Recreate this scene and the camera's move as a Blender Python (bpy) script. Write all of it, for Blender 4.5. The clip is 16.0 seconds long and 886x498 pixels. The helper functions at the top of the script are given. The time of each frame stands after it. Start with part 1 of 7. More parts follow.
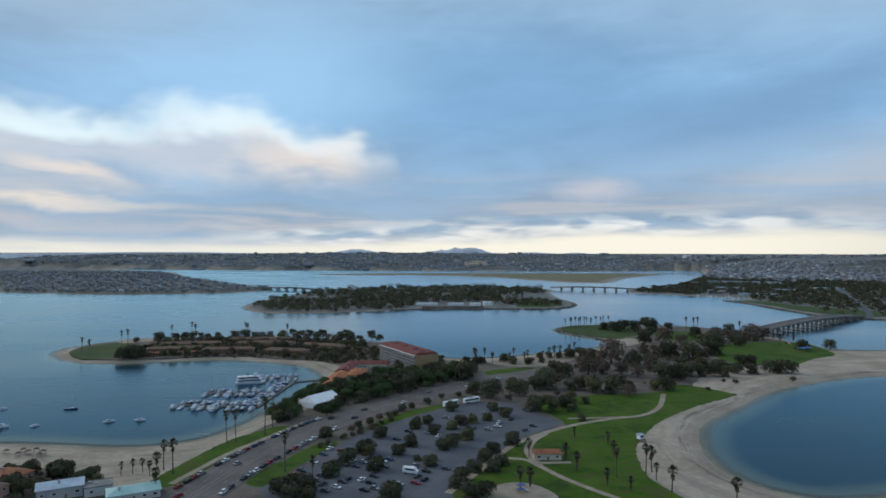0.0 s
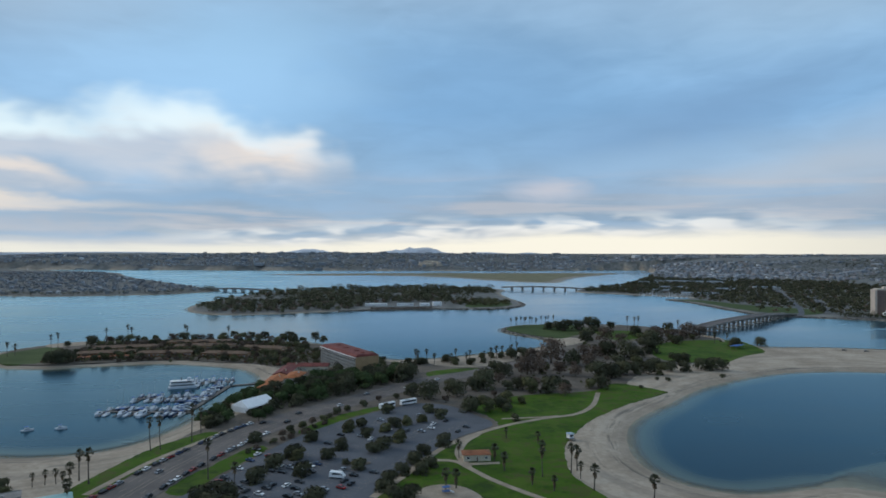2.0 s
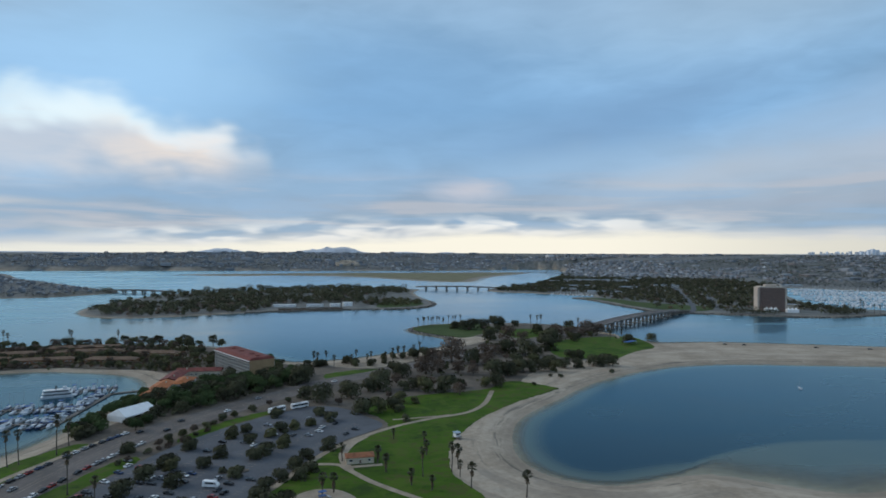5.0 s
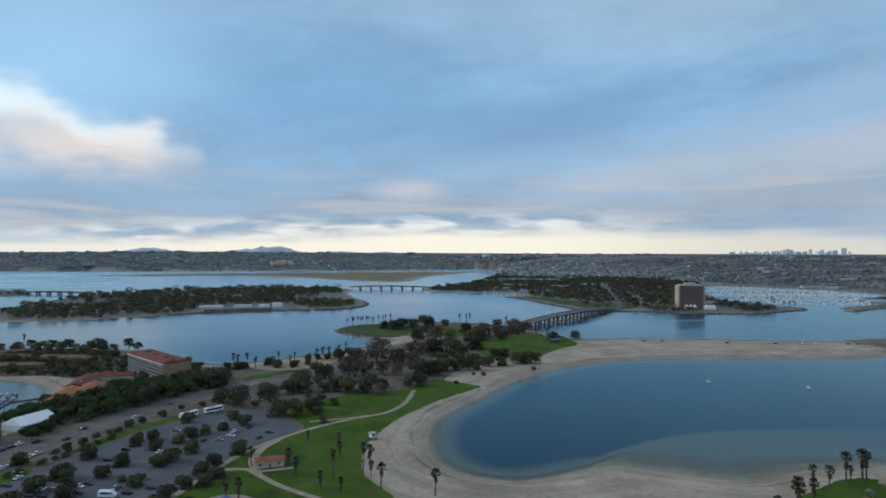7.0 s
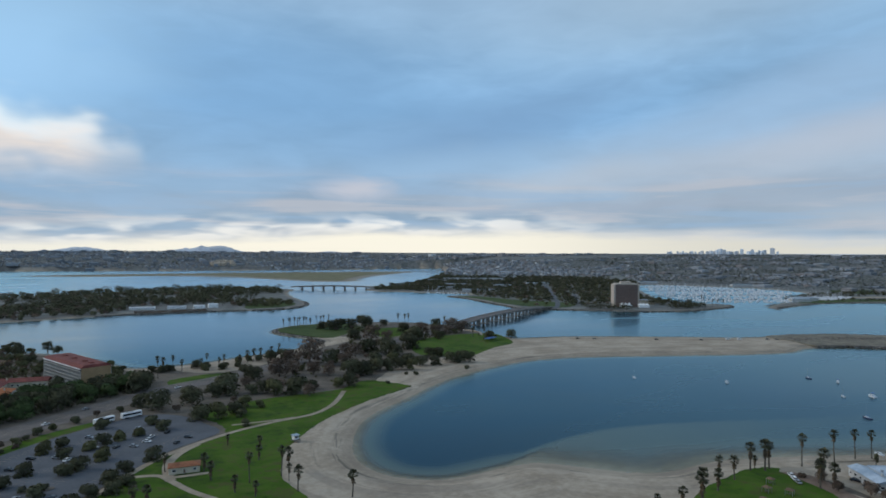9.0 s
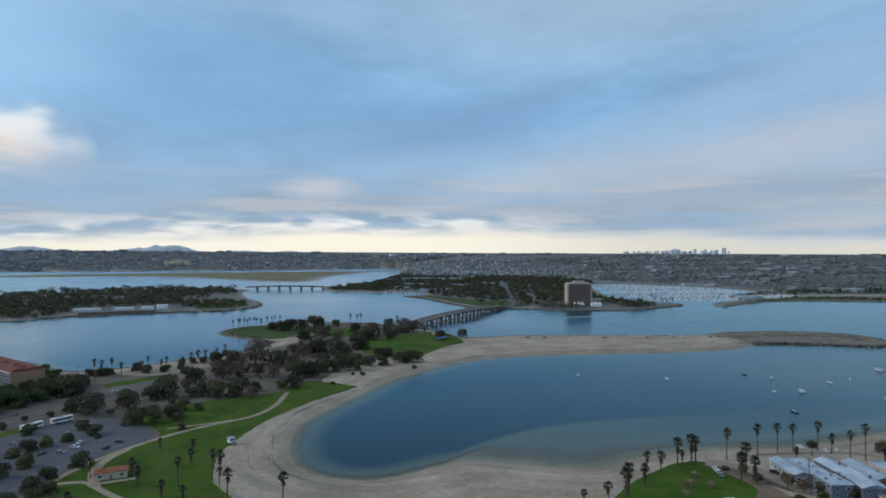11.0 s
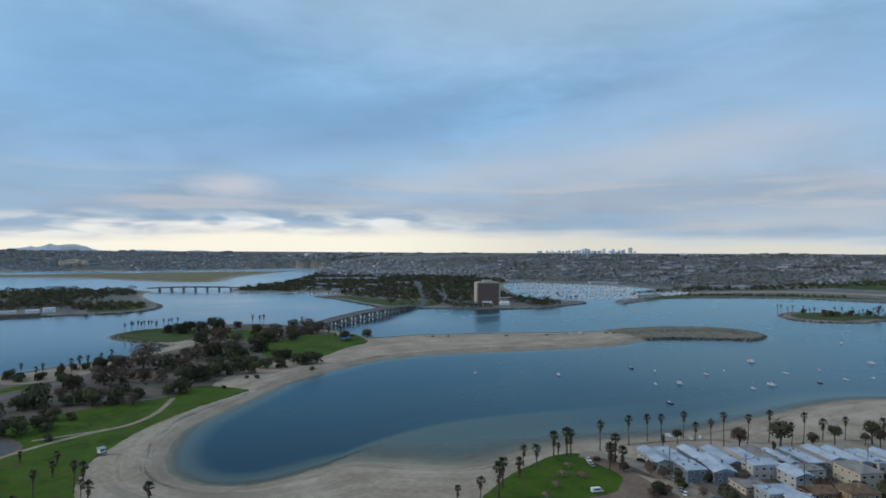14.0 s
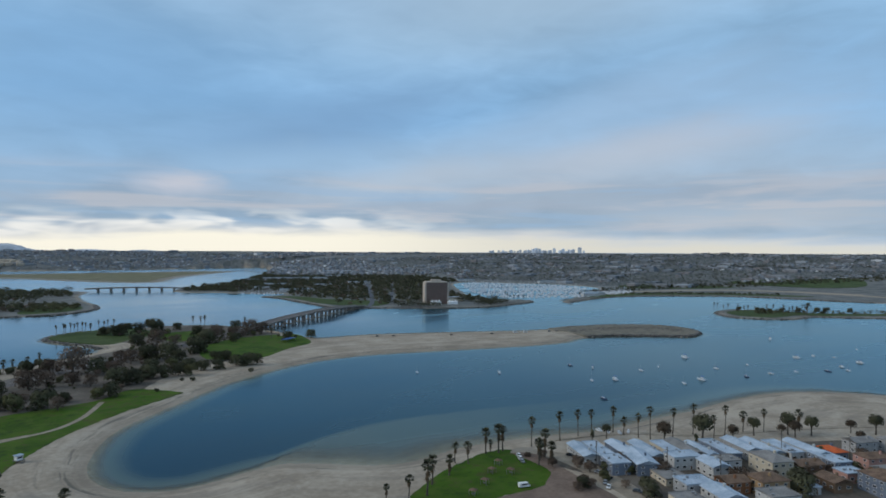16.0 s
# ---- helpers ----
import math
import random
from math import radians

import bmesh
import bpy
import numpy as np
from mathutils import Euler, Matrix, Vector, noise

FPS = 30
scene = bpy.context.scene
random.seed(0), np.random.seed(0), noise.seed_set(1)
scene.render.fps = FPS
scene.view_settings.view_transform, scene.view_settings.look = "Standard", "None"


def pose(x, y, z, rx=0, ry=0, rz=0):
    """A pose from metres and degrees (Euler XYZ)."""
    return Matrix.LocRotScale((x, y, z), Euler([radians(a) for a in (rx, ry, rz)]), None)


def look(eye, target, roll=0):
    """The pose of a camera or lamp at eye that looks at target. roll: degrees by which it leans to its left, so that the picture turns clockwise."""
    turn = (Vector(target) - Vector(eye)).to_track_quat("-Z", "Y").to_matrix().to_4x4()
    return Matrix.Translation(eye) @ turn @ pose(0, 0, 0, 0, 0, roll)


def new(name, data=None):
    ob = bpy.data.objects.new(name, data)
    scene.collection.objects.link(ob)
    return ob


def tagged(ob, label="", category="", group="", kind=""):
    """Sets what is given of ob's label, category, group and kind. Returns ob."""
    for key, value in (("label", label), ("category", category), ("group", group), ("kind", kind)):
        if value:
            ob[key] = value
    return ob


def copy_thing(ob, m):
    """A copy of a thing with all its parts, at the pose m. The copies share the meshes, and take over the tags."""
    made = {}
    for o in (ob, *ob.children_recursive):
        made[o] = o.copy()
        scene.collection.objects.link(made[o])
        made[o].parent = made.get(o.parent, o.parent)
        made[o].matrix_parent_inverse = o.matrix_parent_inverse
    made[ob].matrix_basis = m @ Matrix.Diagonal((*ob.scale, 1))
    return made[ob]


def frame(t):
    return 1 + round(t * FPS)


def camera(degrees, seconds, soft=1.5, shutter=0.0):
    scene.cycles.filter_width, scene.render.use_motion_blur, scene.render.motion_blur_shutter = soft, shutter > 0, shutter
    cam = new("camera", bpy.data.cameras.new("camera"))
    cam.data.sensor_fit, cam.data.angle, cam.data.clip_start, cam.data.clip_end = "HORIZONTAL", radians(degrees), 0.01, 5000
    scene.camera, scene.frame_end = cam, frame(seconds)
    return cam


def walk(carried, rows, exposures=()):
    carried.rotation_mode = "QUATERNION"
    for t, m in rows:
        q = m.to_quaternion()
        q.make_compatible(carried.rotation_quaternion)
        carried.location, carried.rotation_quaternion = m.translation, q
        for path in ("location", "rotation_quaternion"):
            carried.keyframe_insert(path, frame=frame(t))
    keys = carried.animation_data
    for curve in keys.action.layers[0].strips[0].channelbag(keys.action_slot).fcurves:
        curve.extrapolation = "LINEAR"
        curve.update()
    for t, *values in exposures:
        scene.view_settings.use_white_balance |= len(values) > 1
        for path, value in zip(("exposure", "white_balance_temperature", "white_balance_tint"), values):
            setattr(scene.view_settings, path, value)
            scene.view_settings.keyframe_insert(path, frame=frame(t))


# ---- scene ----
cam = camera(70.34, 16.0, soft=1.7)
# seconds, x, y, z, yaw, pitch, roll
PATH = [
    (0.0, 0.002, 0.0, 100.003, -3.101, 0.351, -0.118),
    (0.5, 3.359, -0.013, 100.35, -3.858, 0.347, -0.124),
    (1.0, 6.538, -0.053, 100.659, -4.79, 0.343, -0.129),
    (1.5, 9.557, -0.157, 100.922, -5.841, 0.338, -0.135),
    (2.0, 12.511, -0.364, 101.137, -7.098, 0.334, -0.14),
    (2.5, 15.448, -0.635, 101.318, -8.494, 0.329, -0.145),
    (3.0, 18.361, -0.961, 101.47, -9.827, 0.325, -0.151),
    (3.5, 21.246, -1.31, 101.605, -11.03, 0.321, -0.156),
    (6.0, 35.902, -4.408, 101.999, -16.83, 0.299, -0.184),
    (6.5, 38.955, -5.275, 101.979, -18.318, 0.294, -0.189),
    (7.0, 41.967, -6.21, 101.947, -19.844, 0.29, -0.195),
    (7.5, 44.893, -7.209, 101.918, -21.276, 0.285, -0.2),
    (8.0, 47.741, -8.274, 101.896, -22.448, 0.281, -0.206),
    (8.5, 50.57, -9.38, 101.893, -23.516, 0.277, -0.211),
    (9.0, 53.422, -10.524, 101.913, -24.596, 0.272, -0.217),
    (11.5, 66.945, -18.753, 102.428, -28.919, 0.25, -0.244),
    (12.0, 69.468, -20.506, 102.553, -29.935, 0.246, -0.25),
    (12.5, 71.925, -22.245, 102.68, -31.058, 0.241, -0.255),
    (13.0, 74.299, -23.976, 102.795, -32.453, 0.237, -0.261),
    (13.5, 76.614, -25.67, 102.892, -33.92, 0.233, -0.266),
    (14.0, 78.839, -27.382, 102.956, -35.292, 0.228, -0.271),
    (14.5, 80.904, -29.164, 102.981, -36.433, 0.224, -0.277),
    (15.0, 82.767, -30.981, 102.978, -37.525, 0.219, -0.282),
    (15.5, 84.502, -32.832, 102.964, -38.664, 0.215, -0.288),
    (16.0, 86.18, -34.696, 102.945, -39.492, 0.211, -0.293),
]
walk(cam, [(t, pose(x, y, z, 90 + p, r, w)) for t, x, y, z, w, p, r in PATH])

# ---------------------------------------------------------------- node helpers
def socket(nt, node, name, value):
    if isinstance(value, bpy.types.NodeSocket):
        nt.links.new(value, node.inputs[name])
    elif value is not None:
        node.inputs[name].default_value = value


def mth(nt, op, a, b=None, c=None, clamp=False):
    n = nt.nodes.new("ShaderNodeMath")
    n.operation, n.use_clamp = op, clamp
    socket(nt, n, 0, a), socket(nt, n, 1, b), socket(nt, n, 2, c)
    return n.outputs[0]


def smooth(nt, v, lo, hi, a=0.0, b=1.0):
    n = nt.nodes.new("ShaderNodeMapRange")
    n.interpolation_type = "SMOOTHSTEP"
    for k, x in enumerate((v, lo, hi, a, b)):
        socket(nt, n, k, x)
    return n.outputs[0]


def mix(nt, fac, a, b):
    n = nt.nodes.new("ShaderNodeMix")
    n.data_type = "RGBA"
    socket(nt, n, 0, fac)
    for k, x in ((6, a), (7, b)):
        socket(nt, n, k, x if isinstance(x, bpy.types.NodeSocket) else (*x, 1.0))
    return n.outputs[2]


def noise_tex(nt, vec, scale, detail=3.0, rough=0.55, distort=0.0):
    n = nt.nodes.new("ShaderNodeTexNoise")
    if vec is not None:
        nt.links.new(vec, n.inputs["Vector"])
    n.inputs["Scale"].default_value, n.inputs["Detail"].default_value = scale, detail
    n.inputs["Roughness"].default_value, n.inputs["Distortion"].default_value = rough, distort
    return n.outputs["Fac"]


def ramp(nt, fac, stops):
    n = nt.nodes.new("ShaderNodeValToRGB")
    nt.links.new(fac, n.inputs[0])
    el = n.color_ramp.elements
    while len(el) < len(stops):
        el.new(0.5)
    for e, (p, c) in zip(el, stops):
        e.position, e.color = p, (*c, 1.0)
    return n.outputs[0]


def xyz(nt, x, y, z):
    n = nt.nodes.new("ShaderNodeCombineXYZ")
    socket(nt, n, 0, x), socket(nt, n, 1, y), socket(nt, n, 2, z)
    return n.outputs[0]


# ---------------------------------------------------------------- sky and sun
SUN_AZ, SUN_EL = -60.0, 28.0      # degrees from +y towards +x, and up


def build_sky():
    world = bpy.data.worlds.new("sky")
    scene.world = world
    world.use_nodes = True
    nt = world.node_tree
    nt.nodes.clear()
    tc = nt.nodes.new("ShaderNodeTexCoord")
    sep = nt.nodes.new("ShaderNodeSeparateXYZ")
    nt.links.new(tc.outputs["Generated"], sep.inputs[0])
    X, Y, Z = sep.outputs
    az = mth(nt, "MULTIPLY", mth(nt, "ARCTAN2", X, Y), 57.2958)
    el = mth(nt, "MULTIPLY", mth(nt, "ARCSINE", Z), 57.2958)

    def field(ka, ke, seed, detail=3, rough=0.5, distort=0.2):
        """Noise over azimuth and height, centred on nought."""
        n = noise_tex(nt, xyz(nt, mth(nt, "MULTIPLY", az, ka), mth(nt, "MULTIPLY", el, ke), seed), 1.0, detail, rough, distort)
        return mth(nt, "SUBTRACT", n, 0.5)

    def plus(a, k, v):
        return mth(nt, "MULTIPLY_ADD", v, k, a)

    def curve(v, lo, hi, top, stops):
        """A smooth scalar function of v through (v, value) stops."""
        x = smooth_lin(v, lo, hi)
        r = nt.nodes.new("ShaderNodeValToRGB")
        r.color_ramp.interpolation = "EASE"
        nt.links.new(x, r.inputs[0])
        elms = r.color_ramp.elements
        while len(elms) < len(stops):
            elms.new(0.5)
        for e, (p, c) in zip(elms, stops):
            e.position, e.color = (p - lo) / (hi - lo), (c / top, c / top, c / top, 1.0)
        return mth(nt, "MULTIPLY", r.outputs[0], top)

    def smooth_lin(v, lo, hi):
        n = nt.nodes.new("ShaderNodeMapRange")
        socket(nt, n, 0, v), socket(nt, n, 1, lo), socket(nt, n, 2, hi)
        return n.outputs[0]

    broad = field(0.045, 0.10, 7.0, 3, 0.5, 0.3)
    wisp = field(0.11, 0.26, 4.0, 3, 0.5, 0.5)
    streak = field(0.085, 0.85, 3.0, 4, 0.5, 0.3)
    curl = field(0.22, 0.34, 9.0, 2, 0.45, 0.3)

    # cloud deck by height over the horizon
    e01 = mth(nt, "DIVIDE", plus(plus(el, 1.4, streak), 4.0, broad), 90.0, clamp=True)
    col = ramp(nt, e01, [
        (0.0, (0.36, 0.46, 0.57)), (0.03, (0.29, 0.41, 0.55)), (0.055, (0.31, 0.43, 0.58)), (0.09, (0.29, 0.47, 0.68)),
        (0.14, (0.23, 0.43, 0.68)), (0.21, (0.27, 0.46, 0.68)), (0.30, (0.35, 0.49, 0.65)), (1.0, (0.36, 0.44, 0.54))])
    ripple = field(0.19, 0.75, 15.0, 4, 0.55, 0.6)
    lift = plus(plus(plus(1.0, 0.40, broad), 0.45, wisp), 0.30, ripple)
    sc = nt.nodes.new("ShaderNodeVectorMath")
    sc.operation = "SCALE"
    nt.links.new(col, sc.inputs[0]), nt.links.new(lift, sc.inputs[3])
    col = sc.outputs[0]
    soft_at = xyz(nt, plus(plus(az, 9.0, wisp), 4.0, ripple), plus(plus(el, 2.6, wisp), 1.0, ripple), 0.0)
    wild_at = xyz(nt, plus(plus(az, 7.0, wisp), 7.0, curl), plus(plus(el, 1.6, wisp), 2.6, curl), 0.0)

    def over(col, fac, k, c):
        return mix(nt, mth(nt, "MULTIPLY", fac, k, clamp=True), col, c)

    def cloud(col, a, e, wa, we, k, c, tilt=0.0, at=soft_at):
        """A soft bank of cloud: azimuth, height, half widths, strength, colour."""
        mp = nt.nodes.new("ShaderNodeMapping")
        mp.vector_type = "TEXTURE"
        nt.links.new(at, mp.inputs[0])
        mp.inputs[1].default_value, mp.inputs[2].default_value, mp.inputs[3].default_value = (a, e, 0), (0, 0, radians(tilt)), (wa, we, 1)
        ln = nt.nodes.new("ShaderNodeVectorMath")
        ln.operation = "LENGTH"
        nt.links.new(mp.outputs[0], ln.inputs[0])
        return mix(nt, smooth(nt, ln.outputs["Value"], 1.7, 0.0, 0.0, k), col, c)

    # broad tones of the deck
    for row in ((-30, 21, 16, 5.5, 0.75, (0.37, 0.50, 0.64)), (-11, 16, 10, 5, 0.8, (0.35, 0.60, 0.87)), (12, 13, 16, 6.0, 0.55, (0.20, 0.39, 0.645), 10),
                (29, 11, 12, 3.2, 0.75, (0.195, 0.35, 0.57), 14), (7, 17, 8, 4.0, 0.35, (0.21, 0.42, 0.70)), (48, 22, 20, 4.5, 0.7, (0.36, 0.50, 0.645), 6),
                (20, 21, 14, 3.0, 0.4, (0.31, 0.48, 0.68)), (47, 10.5, 14, 2.2, 0.6, (0.34, 0.50, 0.70), 16), (64, 12, 12, 4.0, 0.5, (0.38, 0.53, 0.71)),
                (56, 8.6, 12, 1.9, 0.75, (0.49, 0.545, 0.645), 8), (54, 6, 26, 3.6, 0.45, (0.45, 0.52, 0.60)), (36, 6.4, 9, 1.3, 0.6, (0.47, 0.54, 0.63), 8), (62, 5.2, 14, 1.1, 0.75, (0.31, 0.39, 0.50)),
                (44, 3.9, 12, 0.7, 0.55, (0.36, 0.42, 0.52)), (27, 4.4, 10, 0.8, 0.5, (0.36, 0.44, 0.55)), (66, 2.8, 12, 0.8, 0.6, (0.50, 0.54, 0.60)),
                (24, 7.6, 9, 1.5, 0.5, (0.33, 0.52, 0.74), 6), (2, 5.6, 8, 0.9, 0.6, (0.27, 0.44, 0.64)), (-12, 4.6, 12, 0.6, 0.7, (0.26, 0.43, 0.64)),
                (-18, 3.0, 14, 0.6, 0.6, (0.30, 0.43, 0.59)), (6, 4.0, 9, 0.5, 0.5, (0.34, 0.43, 0.55))):
        col = cloud(col, *row)

    # layered streaks between the deck and the hills: mauve-grey and clear blue by turns
    layer = field(0.05, 0.62, 21.0, 4, 0.55, 0.4)
    low = smooth(nt, plus(el, 3.0, broad), 7.6, 4.6)
    col = over(col, mth(nt, "MULTIPLY", low, smooth(nt, layer, 0.0, 0.14)), 0.6, (0.52, 0.53, 0.58))
    col = over(col, mth(nt, "MULTIPLY", low, smooth(nt, layer, -0.02, -0.15)), 0.55, (0.30, 0.46, 0.66))

    # the bright bank of cloud to the north-west: pale rim above, warm rounded end, grey-mauve body
    col = cloud(col, -17, 13.0, 13, 3.4, 0.75, (0.36, 0.62, 0.92), 0.0, wild_at)
    ridge = curve(az, -60.0, 4.0, 20.0, [(-60, 10.0), (-40, 10.2), (-31, 10.9), (-25, 10.6), (-19, 12.3), (-14, 12.2), (-9, 10.6), (-5, 9.9), (-2.2, 8.6), (0.2, 6.4)])
    down = mth(nt, "SUBTRACT", ridge, plus(plus(el, 4.2, curl), 2.0, wisp))
    azw = plus(plus(az, 7.0, curl), 4.0, wisp)
    end = smooth(nt, azw, 0.4, -8.0)
    far_end = smooth(nt, az, -80.0, -45.0)
    body = mth(nt, "MULTIPLY", mth(nt, "MULTIPLY", end, far_end), mth(nt, "MULTIPLY", smooth(nt, down, -1.5, 1.6), smooth(nt, plus(plus(el, 2.2, wisp), 2.0, curl), 5.3, 8.0)))
    warm = smooth(nt, azw, -18.0, -9.0)
    tone = mix(nt, warm, (0.56, 0.615, 0.70), (0.83, 0.745, 0.68))
    tone = mix(nt, mth(nt, "MULTIPLY", smooth(nt, plus(down, 3.0, ripple), 2.6, 0.2), smooth(nt, azw, -3.0, -11.0, 0.45, 1.0)), tone, (0.80, 0.95, 1.0))
    col = mix(nt, mth(nt, "MULTIPLY", body, mth(nt, "MULTIPLY_ADD", ripple, 0.7, 0.86, clamp=True)), col, tone)
    for row in ((-29, 9.9, 6, 0.9, 0.8, (0.80, 0.95, 1.0), -6), (-15.5, 11.3, 4, 1.6, 0.75, (0.82, 0.95, 1.0)), (-8.5, 9.3, 4, 0.9, 0.5, (0.86, 0.90, 0.94), -14),
                (-29, 6.1, 5, 0.75, 0.85, (0.82, 0.74, 0.68), -8), (-30, 4.1, 9, 0.5, 0.85, (0.80, 0.73, 0.66), -2), (-31, 5.1, 8, 0.5, 0.7, (0.50, 0.56, 0.65)),
                (-33, 2.6, 8, 0.5, 0.6, (0.56, 0.54, 0.57)), (-22, 2.2, 10, 0.3, 0.5, (0.50, 0.53, 0.60)), (15.6, 5.3, 3.4, 0.9, 0.75, (0.60, 0.60, 0.66))):
        col = cloud(col, *row, at=wild_at) if row[1] > 6.5 else cloud(col, *row)

    # torn white edges low over the hills, and the bright gap at the horizon
    gap_top = curve(az, -45.0, 95.0, 3.0, [(-45, 0.3), (-25, 0.45), (-8, 0.7), (8, 1.2), (18, 1.65), (34, 1.7), (48, 1.25), (60, 0.7), (75, 0.55), (95, 0.5)])
    rise = mth(nt, "SUBTRACT", plus(plus(el, 1.3, streak), 0.8, ripple), gap_top)
    near_gap = mth(nt, "MULTIPLY", smooth(nt, rise, 2.3, 0.6), smooth(nt, mth(nt, "ABSOLUTE", mth(nt, "SUBTRACT", az, 11.0)), 34.0, 14.0))
    col = over(col, mth(nt, "MULTIPLY", near_gap, smooth(nt, field(0.21, 0.95, 12.0, 2, 0.5, 0.3), -0.12, 0.13)), 0.95, (0.93, 0.93, 0.90))
    col = over(col, smooth(nt, rise, 1.15, -0.15), 0.7, (0.72, 0.73, 0.72))
    cream = mix(nt, smooth(nt, az, -20.0, 8.0), (0.82, 0.82, 0.75), (0.96, 0.92, 0.79))
    cream = mix(nt, smooth(nt, az, 26.0, 52.0), cream, (0.70, 0.69, 0.62))
    col = mix(nt, smooth(nt, rise, 0.35, -0.55), col, cream)

    nishita = nt.nodes.new("ShaderNodeTexSky")
    nishita.sky_type, nishita.sun_disc = "NISHITA", False
    nishita.sun_elevation, nishita.sun_rotation = radians(SUN_EL), radians(SUN_AZ)
    dim = nt.nodes.new("ShaderNodeVectorMath")
    dim.operation = "SCALE"
    nt.links.new(nishita.outputs[0], dim.inputs[0])
    dim.inputs[3].default_value = 0.1
    col = mix(nt, 0.96, dim.outputs[0], col)
    bg = nt.nodes.new("ShaderNodeBackground")
    nt.links.new(col, bg.inputs[0])
    bg.inputs[1].default_value = 1.0
    out = nt.nodes.new("ShaderNodeOutputWorld")
    nt.links.new(bg.outputs[0], out.inputs[0])


build_sky()
sun = new("sun", bpy.data.lights.new("sun", "SUN"))
sun.data.energy, sun.data.angle, sun.data.color = 1.15, radians(30), (1.0, 0.93, 0.82)
a, e = radians(SUN_AZ), radians(SUN_EL)
sun.matrix_basis = look((500 * math.sin(a) * math.cos(e), 500 * math.cos(a) * math.cos(e), 500 * math.sin(e)), (0, 0, 0))
scene.view_settings.exposure = 0.04


# ---------------------------------------------------------------- materials
def material(name, colors, scale=1.0, rough=0.8, bump=0.0, bump_scale=None, metal=0.0, island=0.0, obj=0.0, spec=0.3, fine=None):
    """Two-scale mottled surface: colors = dark and light; island or obj: how far the colour varies from piece to piece."""
    m = bpy.data.materials.new(name)
    m.use_nodes = True
    nt = m.node_tree
    b = nt.nodes["Principled BSDF"]
    pos = nt.nodes.new("ShaderNodeNewGeometry").outputs["Position"] if not obj else nt.nodes.new("ShaderNodeTexCoord").outputs["Object"]
    n1 = noise_tex(nt, pos, scale, 4, 0.6)
    n2 = noise_tex(nt, pos, (fine or scale * 9), 3, 0.6)
    f = mth(nt, "ADD", mth(nt, "MULTIPLY", n1, 0.65), mth(nt, "MULTIPLY", n2, 0.35))
    f = smooth(nt, f, 0.35, 0.65)
    col = mix(nt, f, colors[0], colors[1])
    if island or obj:
        r = nt.nodes.new("ShaderNodeNewGeometry").outputs["Random Per Island"] if island else nt.nodes.new("ShaderNodeObjectInfo").outputs["Random"]
        k = island or obj
        sc = nt.nodes.new("ShaderNodeVectorMath")
        sc.operation = "SCALE"
        nt.links.new(col, sc.inputs[0])
        nt.links.new(mth(nt, "MULTIPLY_ADD", r, 2 * k, 1 - k), sc.inputs[3])
        col = sc.outputs[0]
    nt.links.new(col, b.inputs["Base Color"])
    b.inputs["Roughness"].default_value, b.inputs["Metallic"].default_value = rough, metal
    b.inputs["Specular IOR Level"].default_value = spec
    if bump:
        bp = nt.nodes.new("ShaderNodeBump")
        bp.inputs["Strength"].default_value, bp.inputs["Distance"].default_value = 0.6, bump
        nt.links.new(noise_tex(nt, pos, bump_scale or scale * 6, 4, 0.6), bp.inputs["Height"])
        nt.links.new(bp.outputs[0], b.inputs["Normal"])
    return m


DRY_GRASS = material("dry_grass", ((0.10, 0.10, 0.05), (0.20, 0.18, 0.10)), 0.02, 0.95)
EARTH = material("earth", ((0.075, 0.063, 0.051), (0.148, 0.126, 0.103)), 0.05, 0.95, 0.05, 1.5)
DIRT = material("brown_dirt", ((0.125, 0.088, 0.068), (0.215, 0.155, 0.12)), 0.06, 0.95, 0.04, 1.5)
ASPHALT = material("asphalt", ((0.066, 0.073, 0.087), (0.100, 0.109, 0.126)), 0.05, 0.85, fine=1.2)
ROAD = material("road_asphalt", ((0.090, 0.080, 0.076), (0.138, 0.122, 0.115)), 0.06, 0.85, fine=1.0)
CONCRETE = material("concrete", ((0.225, 0.185, 0.14), (0.345, 0.29, 0.225)), 0.15, 0.9)
PAINT = material("white_paint", ((0.62, 0.62, 0.62), (0.8, 0.8, 0.8)), 0.4, 0.6)
ROCK = material("rock", ((0.09, 0.085, 0.08), (0.22, 0.20, 0.18)), 0.3, 0.9, island=0.4)


def leaf_material(name, dark, light, scale=0.12, tree=0.5, leaf=0.1):
    """Foliage whose tone changes from tree to tree, and a little from leaf to leaf."""
    m = material(name, (dark, light), scale, 0.9, spec=0.12)
    nt = m.node_tree
    b = nt.nodes["Principled BSDF"]
    col = b.inputs["Base Color"].links[0].from_socket
    tint = nt.nodes.new("ShaderNodeAttribute")
    tint.attribute_name = "tint"
    k = mth(nt, "ADD", tint.outputs["Fac"], mth(nt, "SUBTRACT", nt.nodes.new("ShaderNodeObjectInfo").outputs["Random"], 0.5))
    one = mth(nt, "SUBTRACT", nt.nodes.new("ShaderNodeNewGeometry").outputs["Random Per Island"], 0.5)
    k = mth(nt, "ADD", mth(nt, "MULTIPLY_ADD", k, tree, 1.0), mth(nt, "MULTIPLY", one, 2 * leaf))
    sc = nt.nodes.new("ShaderNodeVectorMath")
    sc.operation = "SCALE"
    nt.links.new(col, sc.inputs[0]), nt.links.new(mth(nt, "MAXIMUM", k, 0.35), sc.inputs[3])
    nt.links.new(sc.outputs[0], b.inputs["Base Color"])
    return m


